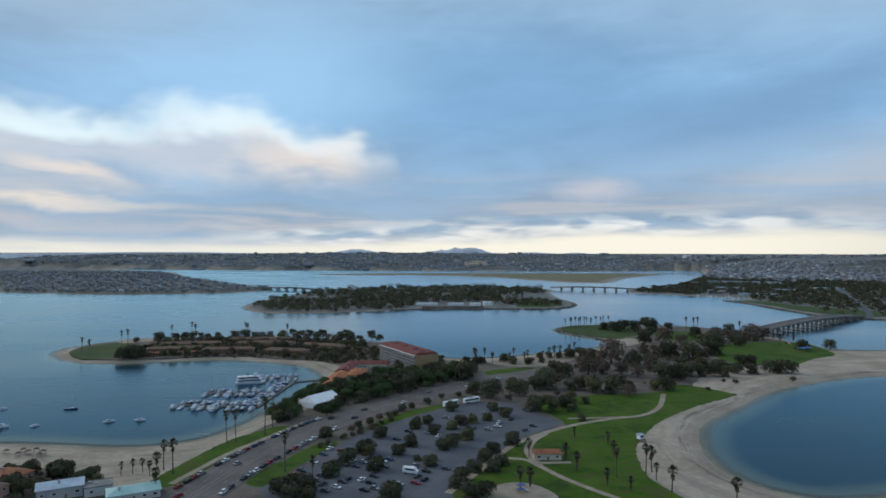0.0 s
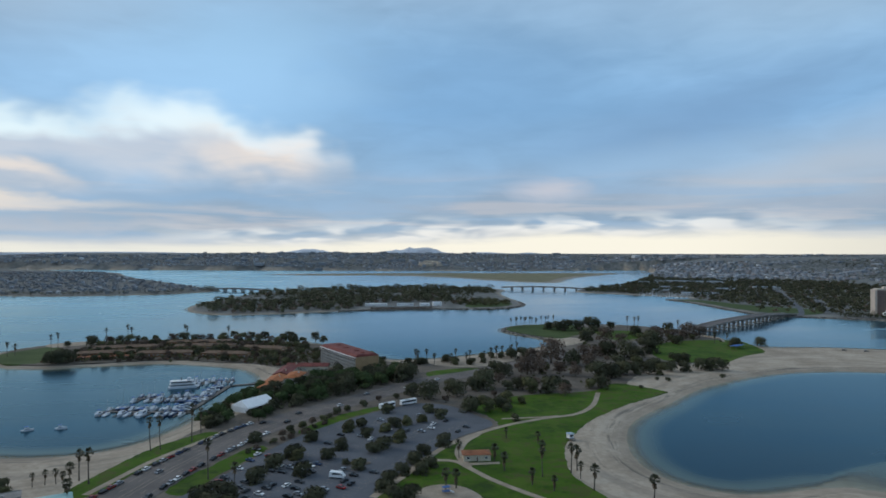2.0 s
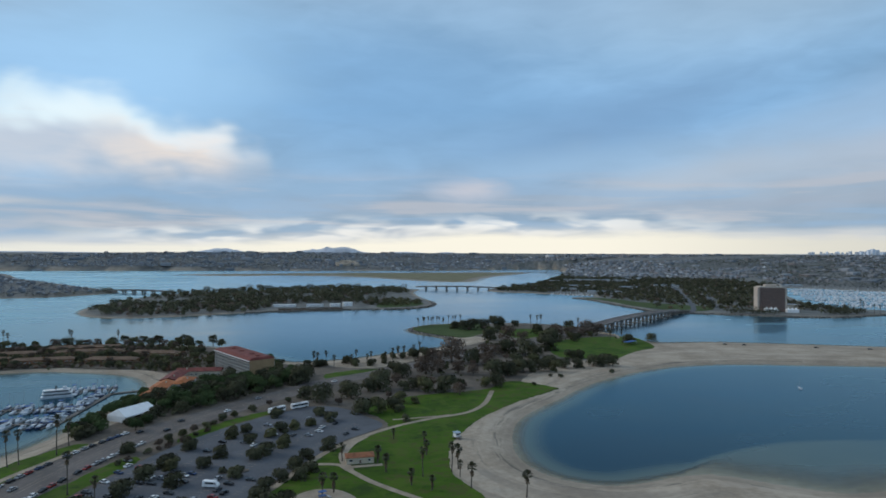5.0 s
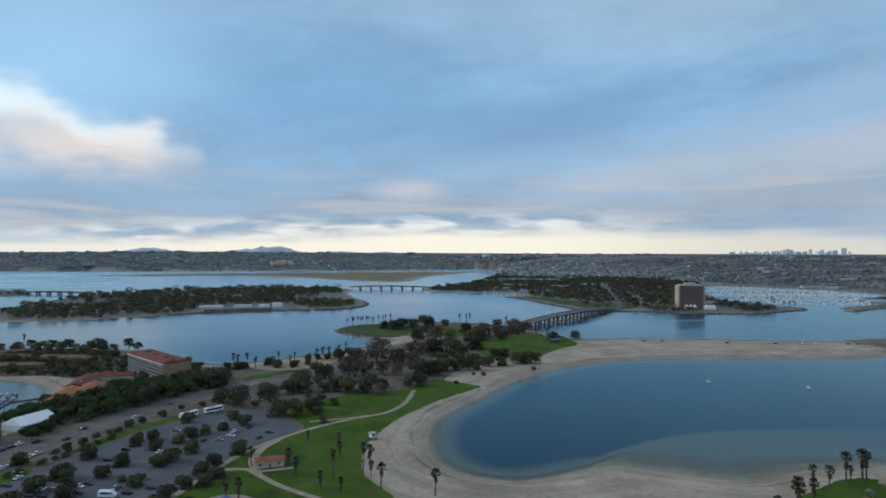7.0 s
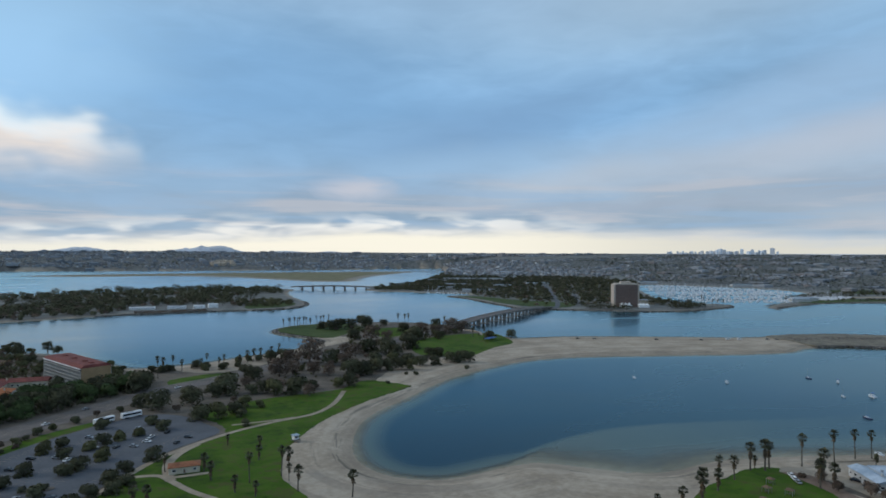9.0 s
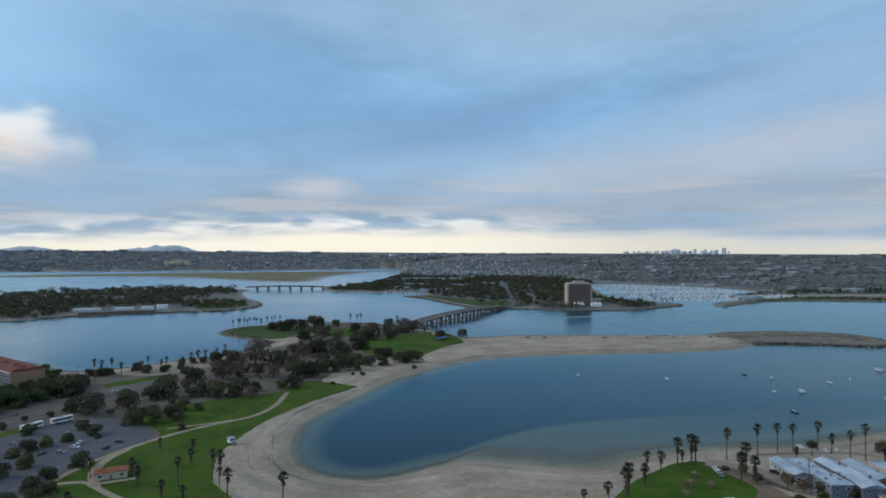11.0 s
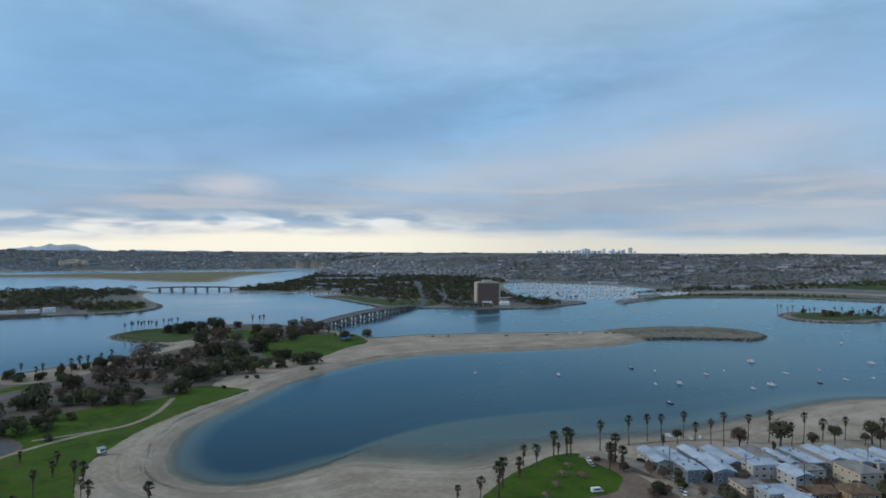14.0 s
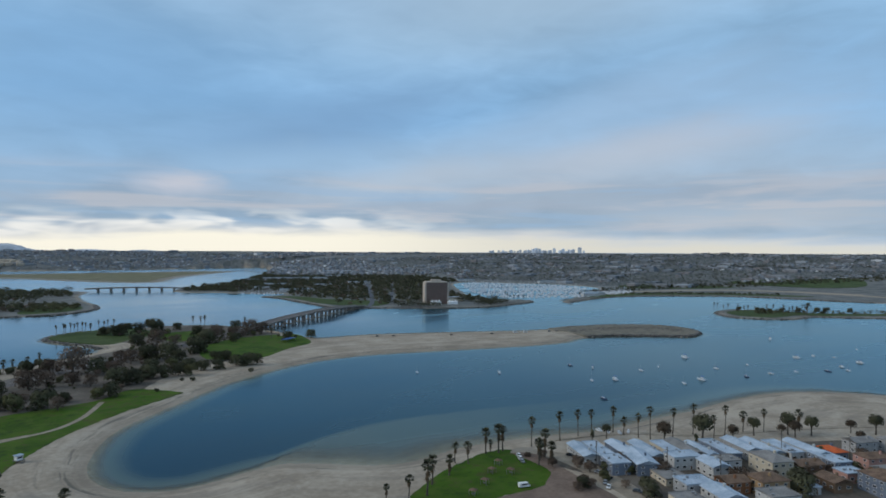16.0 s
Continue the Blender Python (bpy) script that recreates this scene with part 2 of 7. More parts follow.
LEAF = leaf_material("leaf", (0.044, 0.045, 0.029), (0.084, 0.084, 0.047))
LEAF_OLIVE = leaf_material("leaf_olive", (0.060, 0.060, 0.030), (0.112, 0.110, 0.054))
LEAF_RUST = leaf_material("leaf_rust", (0.078, 0.058, 0.045), (0.132, 0.096, 0.072))
LEAF_GREEN = leaf_material("leaf_green", (0.036, 0.056, 0.022), (0.070, 0.098, 0.038))
LEAF_REDDISH = leaf_material("leaf_reddish", (0.095, 0.052, 0.034), (0.165, 0.088, 0.056))
LEAF_BROWN = leaf_material("leaf_brown", (0.050, 0.038, 0.028), (0.088, 0.066, 0.046))
# Far foliage: the haze of distance is put into these two blue-grey leaf colours.
LEAF_HAZE_DARK = leaf_material("leaf_slate", (0.052, 0.062, 0.068), (0.092, 0.106, 0.112), 0.004, 0.5, 0.04)
LEAF_HAZE = leaf_material("leaf_dusty", (0.074, 0.093, 0.114), (0.128, 0.153, 0.180), 0.004, 0.5, 0.04)
FROND = material("frond", ((0.032, 0.034, 0.017), (0.072, 0.070, 0.034)), 0.5, 0.7, island=0.4)
SKIRT = material("dead_frond", ((0.07, 0.05, 0.03), (0.14, 0.10, 0.06)), 0.5, 0.9, island=0.4)
BARK = material("bark", ((0.06, 0.05, 0.04), (0.13, 0.11, 0.09)), 0.6, 0.95)


def grass_material():
    m = bpy.data.materials.new("grass")
    m.use_nodes = True
    nt = m.node_tree
    bs = nt.nodes["Principled BSDF"]
    pos = nt.nodes.new("ShaderNodeNewGeometry").outputs["Position"]
    n0 = noise_tex(nt, pos, 0.07, 4, 0.65, 0.5)
    n1, n2, n3 = noise_tex(nt, pos, 0.025, 4, 0.6, 0.4), noise_tex(nt, pos, 0.16, 4, 0.65), noise_tex(nt, pos, 1.4, 3, 0.6)
    col = mix(nt, smooth(nt, n1, 0.34, 0.66), (0.036, 0.078, 0.005), (0.056, 0.116, 0.007))
    worn = mth(nt, "ADD", mth(nt, "MULTIPLY", n1, 0.45), mth(nt, "MULTIPLY", n2, 0.55))
    col = mix(nt, smooth(nt, worn, 0.50, 0.59, 0.0, 0.75), col, (0.070, 0.066, 0.024))
    col = mix(nt, smooth(nt, worn, 0.48, 0.37, 0.0, 0.75), col, (0.022, 0.042, 0.010))
    col = mix(nt, smooth(nt, n0, 0.48, 0.62, 0.0, 0.6), col, (0.070, 0.112, 0.014))
    col = mix(nt, smooth(nt, n3, 0.5, 0.75, 0.0, 0.35), col, (0.028, 0.05, 0.01))
    nt.links.new(col, bs.inputs["Base Color"])
    bs.inputs["Roughness"].default_value, bs.inputs["Specular IOR Level"].default_value = 0.95, 0.15
    bp = nt.nodes.new("ShaderNodeBump")
    bp.inputs["Strength"].default_value, bp.inputs["Distance"].default_value = 0.5, 0.06
    nt.links.new(n3, bp.inputs["Height"])
    nt.links.new(bp.outputs[0], bs.inputs["Normal"])
    return m


GRASS = grass_material()
MEADOW = material("dull_meadow_grass", ((0.034, 0.058, 0.016), (0.072, 0.098, 0.034)), 0.03, 0.95, fine=0.4, spec=0.15)


def ground_material():
    m = bpy.data.materials.new("shore_ground")
    m.use_nodes = True
    nt = m.node_tree
    b = nt.nodes["Principled BSDF"]
    geo = nt.nodes.new("ShaderNodeNewGeometry")
    pos = geo.outputs["Position"]
    at = nt.nodes.new("ShaderNodeAttribute")
    at.attribute_name = "shore"
    d = at.outputs["Fac"]
    soil = nt.nodes.new("ShaderNodeAttribute")
    soil.attribute_name = "soil"
    n1 = noise_tex(nt, pos, 0.03, 5, 0.6)
    n2 = noise_tex(nt, pos, 0.35, 4, 0.65)
    n4 = noise_tex(nt, pos, 0.05, 3, 0.5)
    sand = mix(nt, smooth(nt, mth(nt, "ADD", mth(nt, "MULTIPLY", n1, 0.6), mth(nt, "MULTIPLY", n2, 0.4)), 0.36, 0.64), (0.27, 0.222, 0.17), (0.425, 0.362, 0.288))
    # wet sand by the water, tide streaks that run along the shore, broken lines of wrack
    run = nt.nodes.new("ShaderNodeAttribute")
    run.attribute_name = "run"
    dw = mth(nt, "MULTIPLY_ADD", mth(nt, "SUBTRACT", n1, 0.5), 9.0, d)
    tide = noise_tex(nt, xyz(nt, mth(nt, "MULTIPLY", run.outputs["Fac"], 0.016), mth(nt, "MULTIPLY", d, 0.11), 0.0), 1.0, 4, 0.6, 0.5)
    fine = noise_tex(nt, xyz(nt, mth(nt, "MULTIPLY", run.outputs["Fac"], 0.035), mth(nt, "MULTIPLY", d, 0.42), 5.0), 1.0, 3, 0.6, 0.6)
    sand = mix(nt, smooth(nt, tide, 0.48, 0.66, 0.0, 0.5), sand, (0.20, 0.172, 0.145))
    sand = mix(nt, smooth(nt, tide, 0.46, 0.34, 0.0, 0.45), sand, (0.42, 0.365, 0.30))
    wet = mth(nt, "MULTIPLY", smooth(nt, dw, 10.0, 2.0), smooth(nt, d, -2.0, 2.0))
    sand = mix(nt, mth(nt, "MULTIPLY", wet, 0.36), sand, (0.18, 0.152, 0.125))
    wrack = mth(nt, "MULTIPLY", smooth(nt, mth(nt, "ABSOLUTE", mth(nt, "SUBTRACT", dw, 9.0)), 5.0, 0.0), smooth(nt, fine, 0.46, 0.64))
    sand = mix(nt, mth(nt, "MULTIPLY", wrack, 0.75), sand, (0.095, 0.09, 0.078))
    high = mth(nt, "MULTIPLY", smooth(nt, mth(nt, "ABSOLUTE", mth(nt, "SUBTRACT", dw, 21.0)), 4.0, 0.0), smooth(nt, fine, 0.52, 0.66))
    sand = mix(nt, mth(nt, "MULTIPLY", high, 0.5), sand, (0.14, 0.125, 0.105))
    # earth greyed and cooled, which puts far-hill haze into the soil colour
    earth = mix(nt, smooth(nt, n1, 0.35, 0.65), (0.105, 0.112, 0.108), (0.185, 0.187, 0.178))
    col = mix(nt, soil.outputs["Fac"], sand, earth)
    nt.links.new(col, b.inputs["Base Color"])
    b.inputs["Roughness"].default_value = 0.95
    b.inputs["Specular IOR Level"].default_value = 0.15
    return m


def water_material():
    """A blue-green body under a gloss that grows towards grazing view, over a clear shallow rim."""
    m = bpy.data.materials.new("bay_water")
    m.use_nodes = True
    nt = m.node_tree
    nt.nodes.remove(nt.nodes["Principled BSDF"])
    pos = nt.nodes.new("ShaderNodeNewGeometry").outputs["Position"]
    sep = nt.nodes.new("ShaderNodeSeparateXYZ")
    nt.links.new(pos, sep.inputs[0])
    n1 = noise_tex(nt, pos, 0.006, 3, 0.5)
    bp = nt.nodes.new("ShaderNodeBump")
    bp.inputs["Strength"].default_value, bp.inputs["Distance"].default_value = 0.07, 0.06
    nt.links.new(noise_tex(nt, pos, 0.9, 2, 0.5), bp.inputs["Height"])
    lanes = noise_tex(nt, xyz(nt, mth(nt, "MULTIPLY", sep.outputs[0], 0.004), mth(nt, "MULTIPLY", sep.outputs[1], 0.012), 0.0), 1.0, 4, 0.55, 0.6)
    dif = nt.nodes.new("ShaderNodeBsdfDiffuse")
    at = nt.nodes.new("ShaderNodeAttribute")
    at.attribute_name = "depth"
    drift = mth(nt, "MULTIPLY_ADD", mth(nt, "SUBTRACT", noise_tex(nt, pos, 0.04, 3, 0.5), 0.5), 0.5, at.outputs["Fac"])
    deep = mix(nt, smooth(nt, n1, 0.35, 0.65), (0.0004, 0.017, 0.038), (0.001, 0.025, 0.047))
    # stirred-up sand clouds the shallows
    teal = mix(nt, smooth(nt, drift, 0.25, 1.5), (0.135, 0.132, 0.105), (0.072, 0.092, 0.078))
    nt.links.new(mix(nt, smooth(nt, drift, 1.2, 3.2), teal, deep), dif.inputs["Color"])
    glo = nt.nodes.new("ShaderNodeBsdfGlossy")
    # smoother gloss than bay and lagoon, with extra sheen put into the north channel
    calm = mth(nt, "MULTIPLY", smooth(nt, sep.outputs[1], 540, 820), smooth(nt, sep.outputs[0], -420, 20))
    calm = mth(nt, "MULTIPLY", calm, mth(nt, "MAXIMUM", smooth(nt, sep.outputs[0], 720, 520), smooth(nt, sep.outputs[1], 1400, 1700)))
    nt.links.new(mix(nt, calm, (0.585, 0.81, 0.88), (0.73, 0.85, 0.90)), glo.inputs["Color"])
    nt.links.new(mth(nt, "MULTIPLY_ADD", calm, -0.06, smooth(nt, lanes, 0.35, 0.65, 0.18, 0.29)), glo.inputs["Roughness"])
    nt.links.new(bp.outputs[0], glo.inputs["Normal"])
    fr = nt.nodes.new("ShaderNodeFresnel")
    fr.inputs["IOR"].default_value = 1.235
    nt.links.new(bp.outputs[0], fr.inputs["Normal"])
    surf = nt.nodes.new("ShaderNodeMixShader")
    f = fr.outputs[0]
    f = mth(nt, "MULTIPLY", f, mth(nt, "MULTIPLY_ADD", mth(nt, "MULTIPLY", f, mth(nt, "SUBTRACT", 1.0, f)), mth(nt, "MULTIPLY_ADD", calm, 0.85, 0.62), 1.0), clamp=True)
    nt.links.new(f, surf.inputs[0]), nt.links.new(dif.outputs[0], surf.inputs[1]), nt.links.new(glo.outputs[0], surf.inputs[2])
    body = smooth(nt, drift, -0.1, 1.3, 0.12, 1.0)
    tr = nt.nodes.new("ShaderNodeBsdfTransparent")
    tr.inputs[0].default_value = (0.90, 0.96, 0.95, 1)
    mx = nt.nodes.new("ShaderNodeMixShader")
    nt.links.new(body, mx.inputs[0]), nt.links.new(tr.outputs[0], mx.inputs[1]), nt.links.new(surf.outputs[0], mx.inputs[2])
    nt.links.new(mx.outputs[0], nt.nodes["Material Output"].inputs[0])
    return m


# ---------------------------------------------------------------- plan of land and water
def spline(points, step=8.0, closed=True):
    """Catmull-Rom curve through plan points."""
    p = np.array(points, float)
    n = len(p)
    out = []
    for i in range(n if closed else n - 1):
        a, b, c, d = (p[(i + k) % n] if closed else p[min(max(i + k, 0), n - 1)] for k in (-1, 0, 1, 2))
        m = max(2, int(np.hypot(*(c - b)) / step))
        for t in np.arange(m) / m:
            out.append(0.5 * (2 * b + (c - a) * t + (2 * a - 5 * b + 4 * c - d) * t * t + (3 * b - a - 3 * c + d) * t ** 3))
    if not closed:
        out.append(p[-1])
    return np.array(out)


def inside(poly, q):
    x, y = q[:, 0], q[:, 1]
    res = np.zeros(len(q), bool)
    for (x1, y1), (x2, y2) in zip(poly, np.roll(poly, -1, 0)):
        if y1 != y2:
            cross = ((y1 > y) != (y2 > y)) & (x < (x2 - x1) * (y - y1) / (y2 - y1) + x1)
            res ^= cross
    return res


def distance(poly, q, closed=True):
    best = np.full(len(q), 1e9)
    ends = np.roll(poly, -1, 0) if closed else poly[1:]
    for a, b in zip(poly, ends):
        ab = b - a
        L = ab @ ab
        if L < 1e-9:
            continue
        t = np.clip(((q - a) @ ab) / L, 0, 1)
        dv = q - a - t[:, None] * ab
        best = np.minimum(best, dv[:, 0] ** 2 + dv[:, 1] ** 2)
    return np.sqrt(best)


WEST_SHORE = [(-2500, 420), (-900, 370), (-400, 352), (-212, 339), (-181, 335), (-150, 330), (-124, 334), (-107, 346), (-97, 364), (-89, 390),
              (-80, 432), (-67, 480), (-70, 520), (-88, 556), (-113, 574), (-141, 588), (-175, 596), (-222, 590), (-263, 580), (-306, 593),
              (-339, 626), (-353, 662), (-344, 689), (-325, 722), (-270, 748), (-190, 752), (-110, 742), (-50, 715), (-5, 668), (18, 622),
              (40, 594), (87, 598), (133, 619), (176, 639), (222, 676), (216, 722), (200, 755), (188, 795), (205, 832), (240, 852)]
EAST_SHORE = [(290, 856), (350, 848), (402, 806), (424, 742), (428, 680), (444, 632), (508, 618), (569, 592), (629, 562), (688, 532),
              (749, 512), (815, 492), (862, 455), (870, 412), (846, 376), (806, 366), (780, 386), (737, 424), (693, 440), (645, 430),
              (583, 442), (499, 470), (417, 494), (351, 488), (274, 450), (213, 398), (172, 359), (151, 318), (144, 284), (152, 258),
              (172, 245), (198, 247), (220, 248), (238, 233), (250, 221), (266, 212), (284, 212), (299, 214), (332, 207), (365, 196), (392, 186), (427, 183), (471, 178), (512, 176),
              (552, 171), (588, 157), (618, 126), (640, 84), (722, 0), (800, -120), (900, -700)]
HOME = np.vstack([spline(WEST_SHORE + EAST_SHORE, closed=False), [(900, -4900), (-2500, -4900)]])
ISLE = spline([(-286, 1122), (-250, 1070), (-209, 1046), (-147, 1051), (-57, 1084), (0, 1100), (70, 1108), (140, 1111), (220, 1105), (276, 1126), (314, 1180),
               (328, 1260), (330, 1400), (350, 1560), (385, 1690), (300, 1760), (100, 1800), (-100, 1700), (-232, 1600), (-290, 1400), (-305, 1220)])
CROWN = spline([(-2600, 1640), (-1400, 1640), (-1006, 1605), (-846, 1561), (-694, 1516), (-570, 1534), (-449, 1573), (-371, 1688), (-400, 1780),
                (-610, 2137), (-912, 2635), (-1203, 3234), (-1600, 3500), (-2600, 3500)], 25)
DANA = np.vstack([spline([(1500, 3170), (1400, 2880), (1250, 2600), (1010, 2190), (885, 1990), (800, 1850), (715, 1795), (630, 1710), (575, 1630), (562, 1570), (578, 1522), (620, 1495), (660, 1440), (745, 1340), (700, 1306),
               (662, 1294), (668, 1192), (655, 1040), (655, 950), (700, 914), (752, 879), (834, 822), (904, 808), (977, 820), (1036, 835), (1068, 868),
               (1066, 900), (1036, 956), (1060, 1050), (1135, 1160), (1250, 1320), (1376, 1475), (1486, 1520), (1560, 1400), (1617, 1228), (1560, 1060),
               (1350, 930), (1180, 850), (1098, 806), (1100, 786), (1256, 822), (1386, 796), (1483, 727), (1560, 632), (1600, 400), (1680, 100), (1900, -700)], 12, False),
                  [(4950, -900), (4950, 4000), (3000, 4000)]])
FAR = np.vstack([spline([(-2600, 3900), (-1044, 3655), (-300, 3560), (300, 3480), (900, 3410), (1200, 3490), (1500, 3600), (1750, 3480)], 40, False), [(4950, 3400), (4950, 4950), (-4950, 4950), (-4950, 3900)]])
MARSH = spline([(-420, 2960), (-129, 2790), (47, 2812), (330, 2600), (450, 2330), (560, 2120), (620, 2085), (668, 2110), (762, 2311), (874, 2514), (1086, 2780), (1230, 2990), (900, 3060), (400, 3080), (0, 3040)], 25)
SKI = spline([(1076, 449), (1085, 400), (1128, 368), (1180, 368), (1212, 325), (1253, 285), (1400, 190), (1560, 90), (1600, 150), (1480, 240), (1351, 312), (1262, 388), (1238, 453), (1200, 506), (1130, 498)])
SHOAL = spline([(162, 246), (180, 250), (208, 256), (236, 269), (262, 277), (292, 281), (326, 278), (366, 268), (420, 252), (480, 238), (560, 206), (620, 150), (560, 130), (420, 170), (300, 196), (200, 225)], 6)
LANDS = [(HOME, 0.13), (ISLE, 0.16), (CROWN, 0.15), (DANA, 0.25), (FAR, 0.05), (MARSH, 0.03), (SKI, 0.2)]


def shore_run(poly, q):
    """How far along an outline its nearest corner lies, at plan points q."""
    arc = np.concatenate([[0], np.cumsum(np.linalg.norm(np.diff(poly, axis=0), axis=1))])
    out = np.zeros(len(q))
    for i in range(0, len(q), 4000):
        p = q[i:i + 4000]
        out[i:i + 4000] = arc[((p[:, None, 0] - poly[None, :, 0]) ** 2 + (p[:, None, 1] - poly[None, :, 1]) ** 2).argmin(1)]
    return out


def terrain(q):
    """Height, distance from the shore and soil share at plan points q."""
    best = np.full(len(q), -1e9)
    z = np.full(len(q), -4.0)
    soil = np.zeros(len(q))
    for k, (poly, slope) in enumerate(LANDS):
        lo, hi = poly.min(0) - 120, poly.max(0) + 120
        near = ((q > lo) & (q < hi)).all(1)
        if not near.any():
            continue
        p = q[near]
        d = distance(poly, p) * np.where(inside(poly, p), 1, -1)
        s = np.full(len(p), slope)
        if k == 0:
            s = np.where(d < 0, 0.15, slope)
        top = 2.0 if k != 5 else 1.0
        zz = np.clip(d * s, -4, top)
        if k == 0:
            # a sandy shoal along the south side of the cove
            din = distance(SHOAL, p) * np.where(inside(SHOAL, p), 1, -1)
            rim = np.clip((din + 5) / 9, 0, 1)
            fade = np.clip((p[:, 0] - 270) / 170, 0, 1)
            flat = np.maximum(-0.15 - 0.030 * np.clip(-d, 0, 99), -1.25) * (1 - fade) + np.maximum(-0.15 - 0.075 * np.clip(-d, 0, 99), -2.6) * fade
            lagoon = np.clip((p[:, 0] - 330) / 220, 0, 1) * np.clip((900 - p[:, 0]) / 200, 0, 1) * np.clip((620 - p[:, 1]) / 160, 0, 1)
            zz = np.where(d < 0, np.maximum(zz, -4 + 1.4 * lagoon), zz)
            zz = np.where((d < 0) & (rim > 0), np.maximum(zz, -4 + (4 + flat) * rim * rim * (3 - 2 * rim)), zz)
        upd = zz > z[near]
        i = np.where(near)[0][upd]
        z[i], best[i] = zz[upd], d[upd]
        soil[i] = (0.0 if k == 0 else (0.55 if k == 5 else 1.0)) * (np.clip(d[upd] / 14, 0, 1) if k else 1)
    # hills behind the far shore
    x, y = q[:, 0], q[:, 1]
    r = np.hypot(x, y)
    north = np.clip((y - 3450) / 980, 0, 1)
    east = np.clip((np.hypot(x - 700, y - 900) - 1250) / 2350, 0, 1) * np.clip((x - 1000) / 900, 0, 1)
    inland = np.maximum(north, east)
    roll = np.array([noise.noise((a * 0.0011, b * 0.0011, 2.0)) + 0.5 * noise.noise((a * 0.003, b * 0.003, 5.0)) for a, b in q])
    hill = inland ** 0.95 * 93 + 60 * roll * inland * (1 - inland) + 3 * roll * inland
    z = np.where((z > 1.5) & (r > 1700), z + hill, z)
    return z, best, soil


def sheet(name, xs, ys, mat, fn, label):
    X, Y = np.meshgrid(xs, ys)
    q = np.stack([X.ravel(), Y.ravel()], 1)
    z, attrs = fn(q)
    nx, ny = len(xs), len(ys)
    i = np.arange((nx - 1) * (ny - 1))
    a = (i // (nx - 1)) * nx + i % (nx - 1)
    faces = np.stack([a, a + 1, a + nx + 1, a + nx], 1)
    if "depth" in attrs:
        faces = faces[(_depth["z"][faces] < 0.4).any(1)]
    me = bpy.data.meshes.new(name)
    me.from_pydata(np.column_stack([q, z]).tolist(), [], faces.tolist())
    for key, v in attrs.items():
        me.attributes.new(key, "FLOAT", "POINT").data.foreach_set("value", v.astype(np.float32))
    me.polygons.foreach_set("use_smooth", np.ones(len(faces), bool))
    me.materials.append(mat)
    return tagged(new(name, me), label, kind="structure")


def graded(spans):
    out = []
    for a, b, s in spans:
        out += list(np.arange(a, b, s))
    return np.array(out + [spans[-1][1]])


GX = graded([(-4950, -1500, 150), (-1500, -420, 24), (-420, 920, 5), (920, 1800, 14), (1800, 4950, 90)])
GY = graded([(-4900, -300, 200), (-300, 90, 20), (90, 900, 5), (900, 1900, 14), (1900, 3500, 50), (3500, 4950, 40)])
_depth = {}


def land_fn(q):
    z, d, soil = terrain(q)
    _depth["z"] = z
    run = np.zeros(len(q))
    near = (np.abs(d) < 90) & (q[:, 1] < 900) & (q[:, 1] > 90) & (np.abs(q[:, 0]) < 950)
    run[near] = shore_run(HOME, q[near])
    return z, {"shore": d, "soil": soil, "run": run}


ground = sheet("ground", GX, GY, ground_material(), land_fn, "sand beaches and bare earth rising to far hills")
water = sheet("water", GX, GY, water_material(), lambda q: (np.zeros(len(q)), {"depth": np.clip(-_depth["z"], 0, 4)}), "calm blue-grey bay water with pale shallows")


# ---------------------------------------------------------------- mesh helpers
def mesh_of(name, bm, mat, smooth_faces=False):
    me = bpy.data.meshes.new(name)
    bm.to_mesh(me)
    bm.free()
    for m in (mat if isinstance(mat, (list, tuple)) else [mat]):
        me.materials.append(m)
    if smooth_faces:
        me.polygons.foreach_set("use_smooth", np.ones(len(me.polygons), bool))
    return me


def part(name, bm, mat, parent, label="", smooth_faces=False):
    ob = new(name, mesh_of(name, bm, mat, smooth_faces) if isinstance(bm, bmesh.types.BMesh) else bm)
    ob.parent = parent
    return tagged(ob, label)


def box(bm, x0, y0, z0, x1, y1, z1, mi=0):
    v = [bm.verts.new(p) for p in ((x0, y0, z0), (x1, y0, z0), (x1, y1, z0), (x0, y1, z0), (x0, y0, z1), (x1, y0, z1), (x1, y1, z1), (x0, y1, z1))]
    for f in ((3, 2, 1, 0), (4, 5, 6, 7), (0, 1, 5, 4), (1, 2, 6, 5), (2, 3, 7, 6), (3, 0, 4, 7)):
        bm.faces.new([v[i] for i in f]).material_index = mi
    return v


def boxes(*spans):
    bm = bmesh.new()
    for s in spans:
        box(bm, *s)
    return bm


def tube(bm, pts, radii, n=6, mi=0):
    """A tapered round stem through points."""
    rings = []
    for k, (p, r) in enumerate(zip(pts, radii)):
        p = Vector(p)
        d = (Vector(pts[min(k + 1, len(pts) - 1)]) - Vector(pts[max(k - 1, 0)])).normalized()
        u = d.orthogonal().normalized()
        w = d.cross(u)
        rings.append([bm.verts.new(p + r * (u * math.cos(2 * math.pi * i / n) + w * math.sin(2 * math.pi * i / n))) for i in range(n)])
    for a, b in zip(rings, rings[1:]):
        for i in range(n):
            bm.faces.new((a[i], a[(i + 1) % n], b[(i + 1) % n], b[i])).material_index = mi
    bm.faces.new(rings[0][::-1]).material_index = mi
    bm.faces.new(rings[-1]).material_index = mi


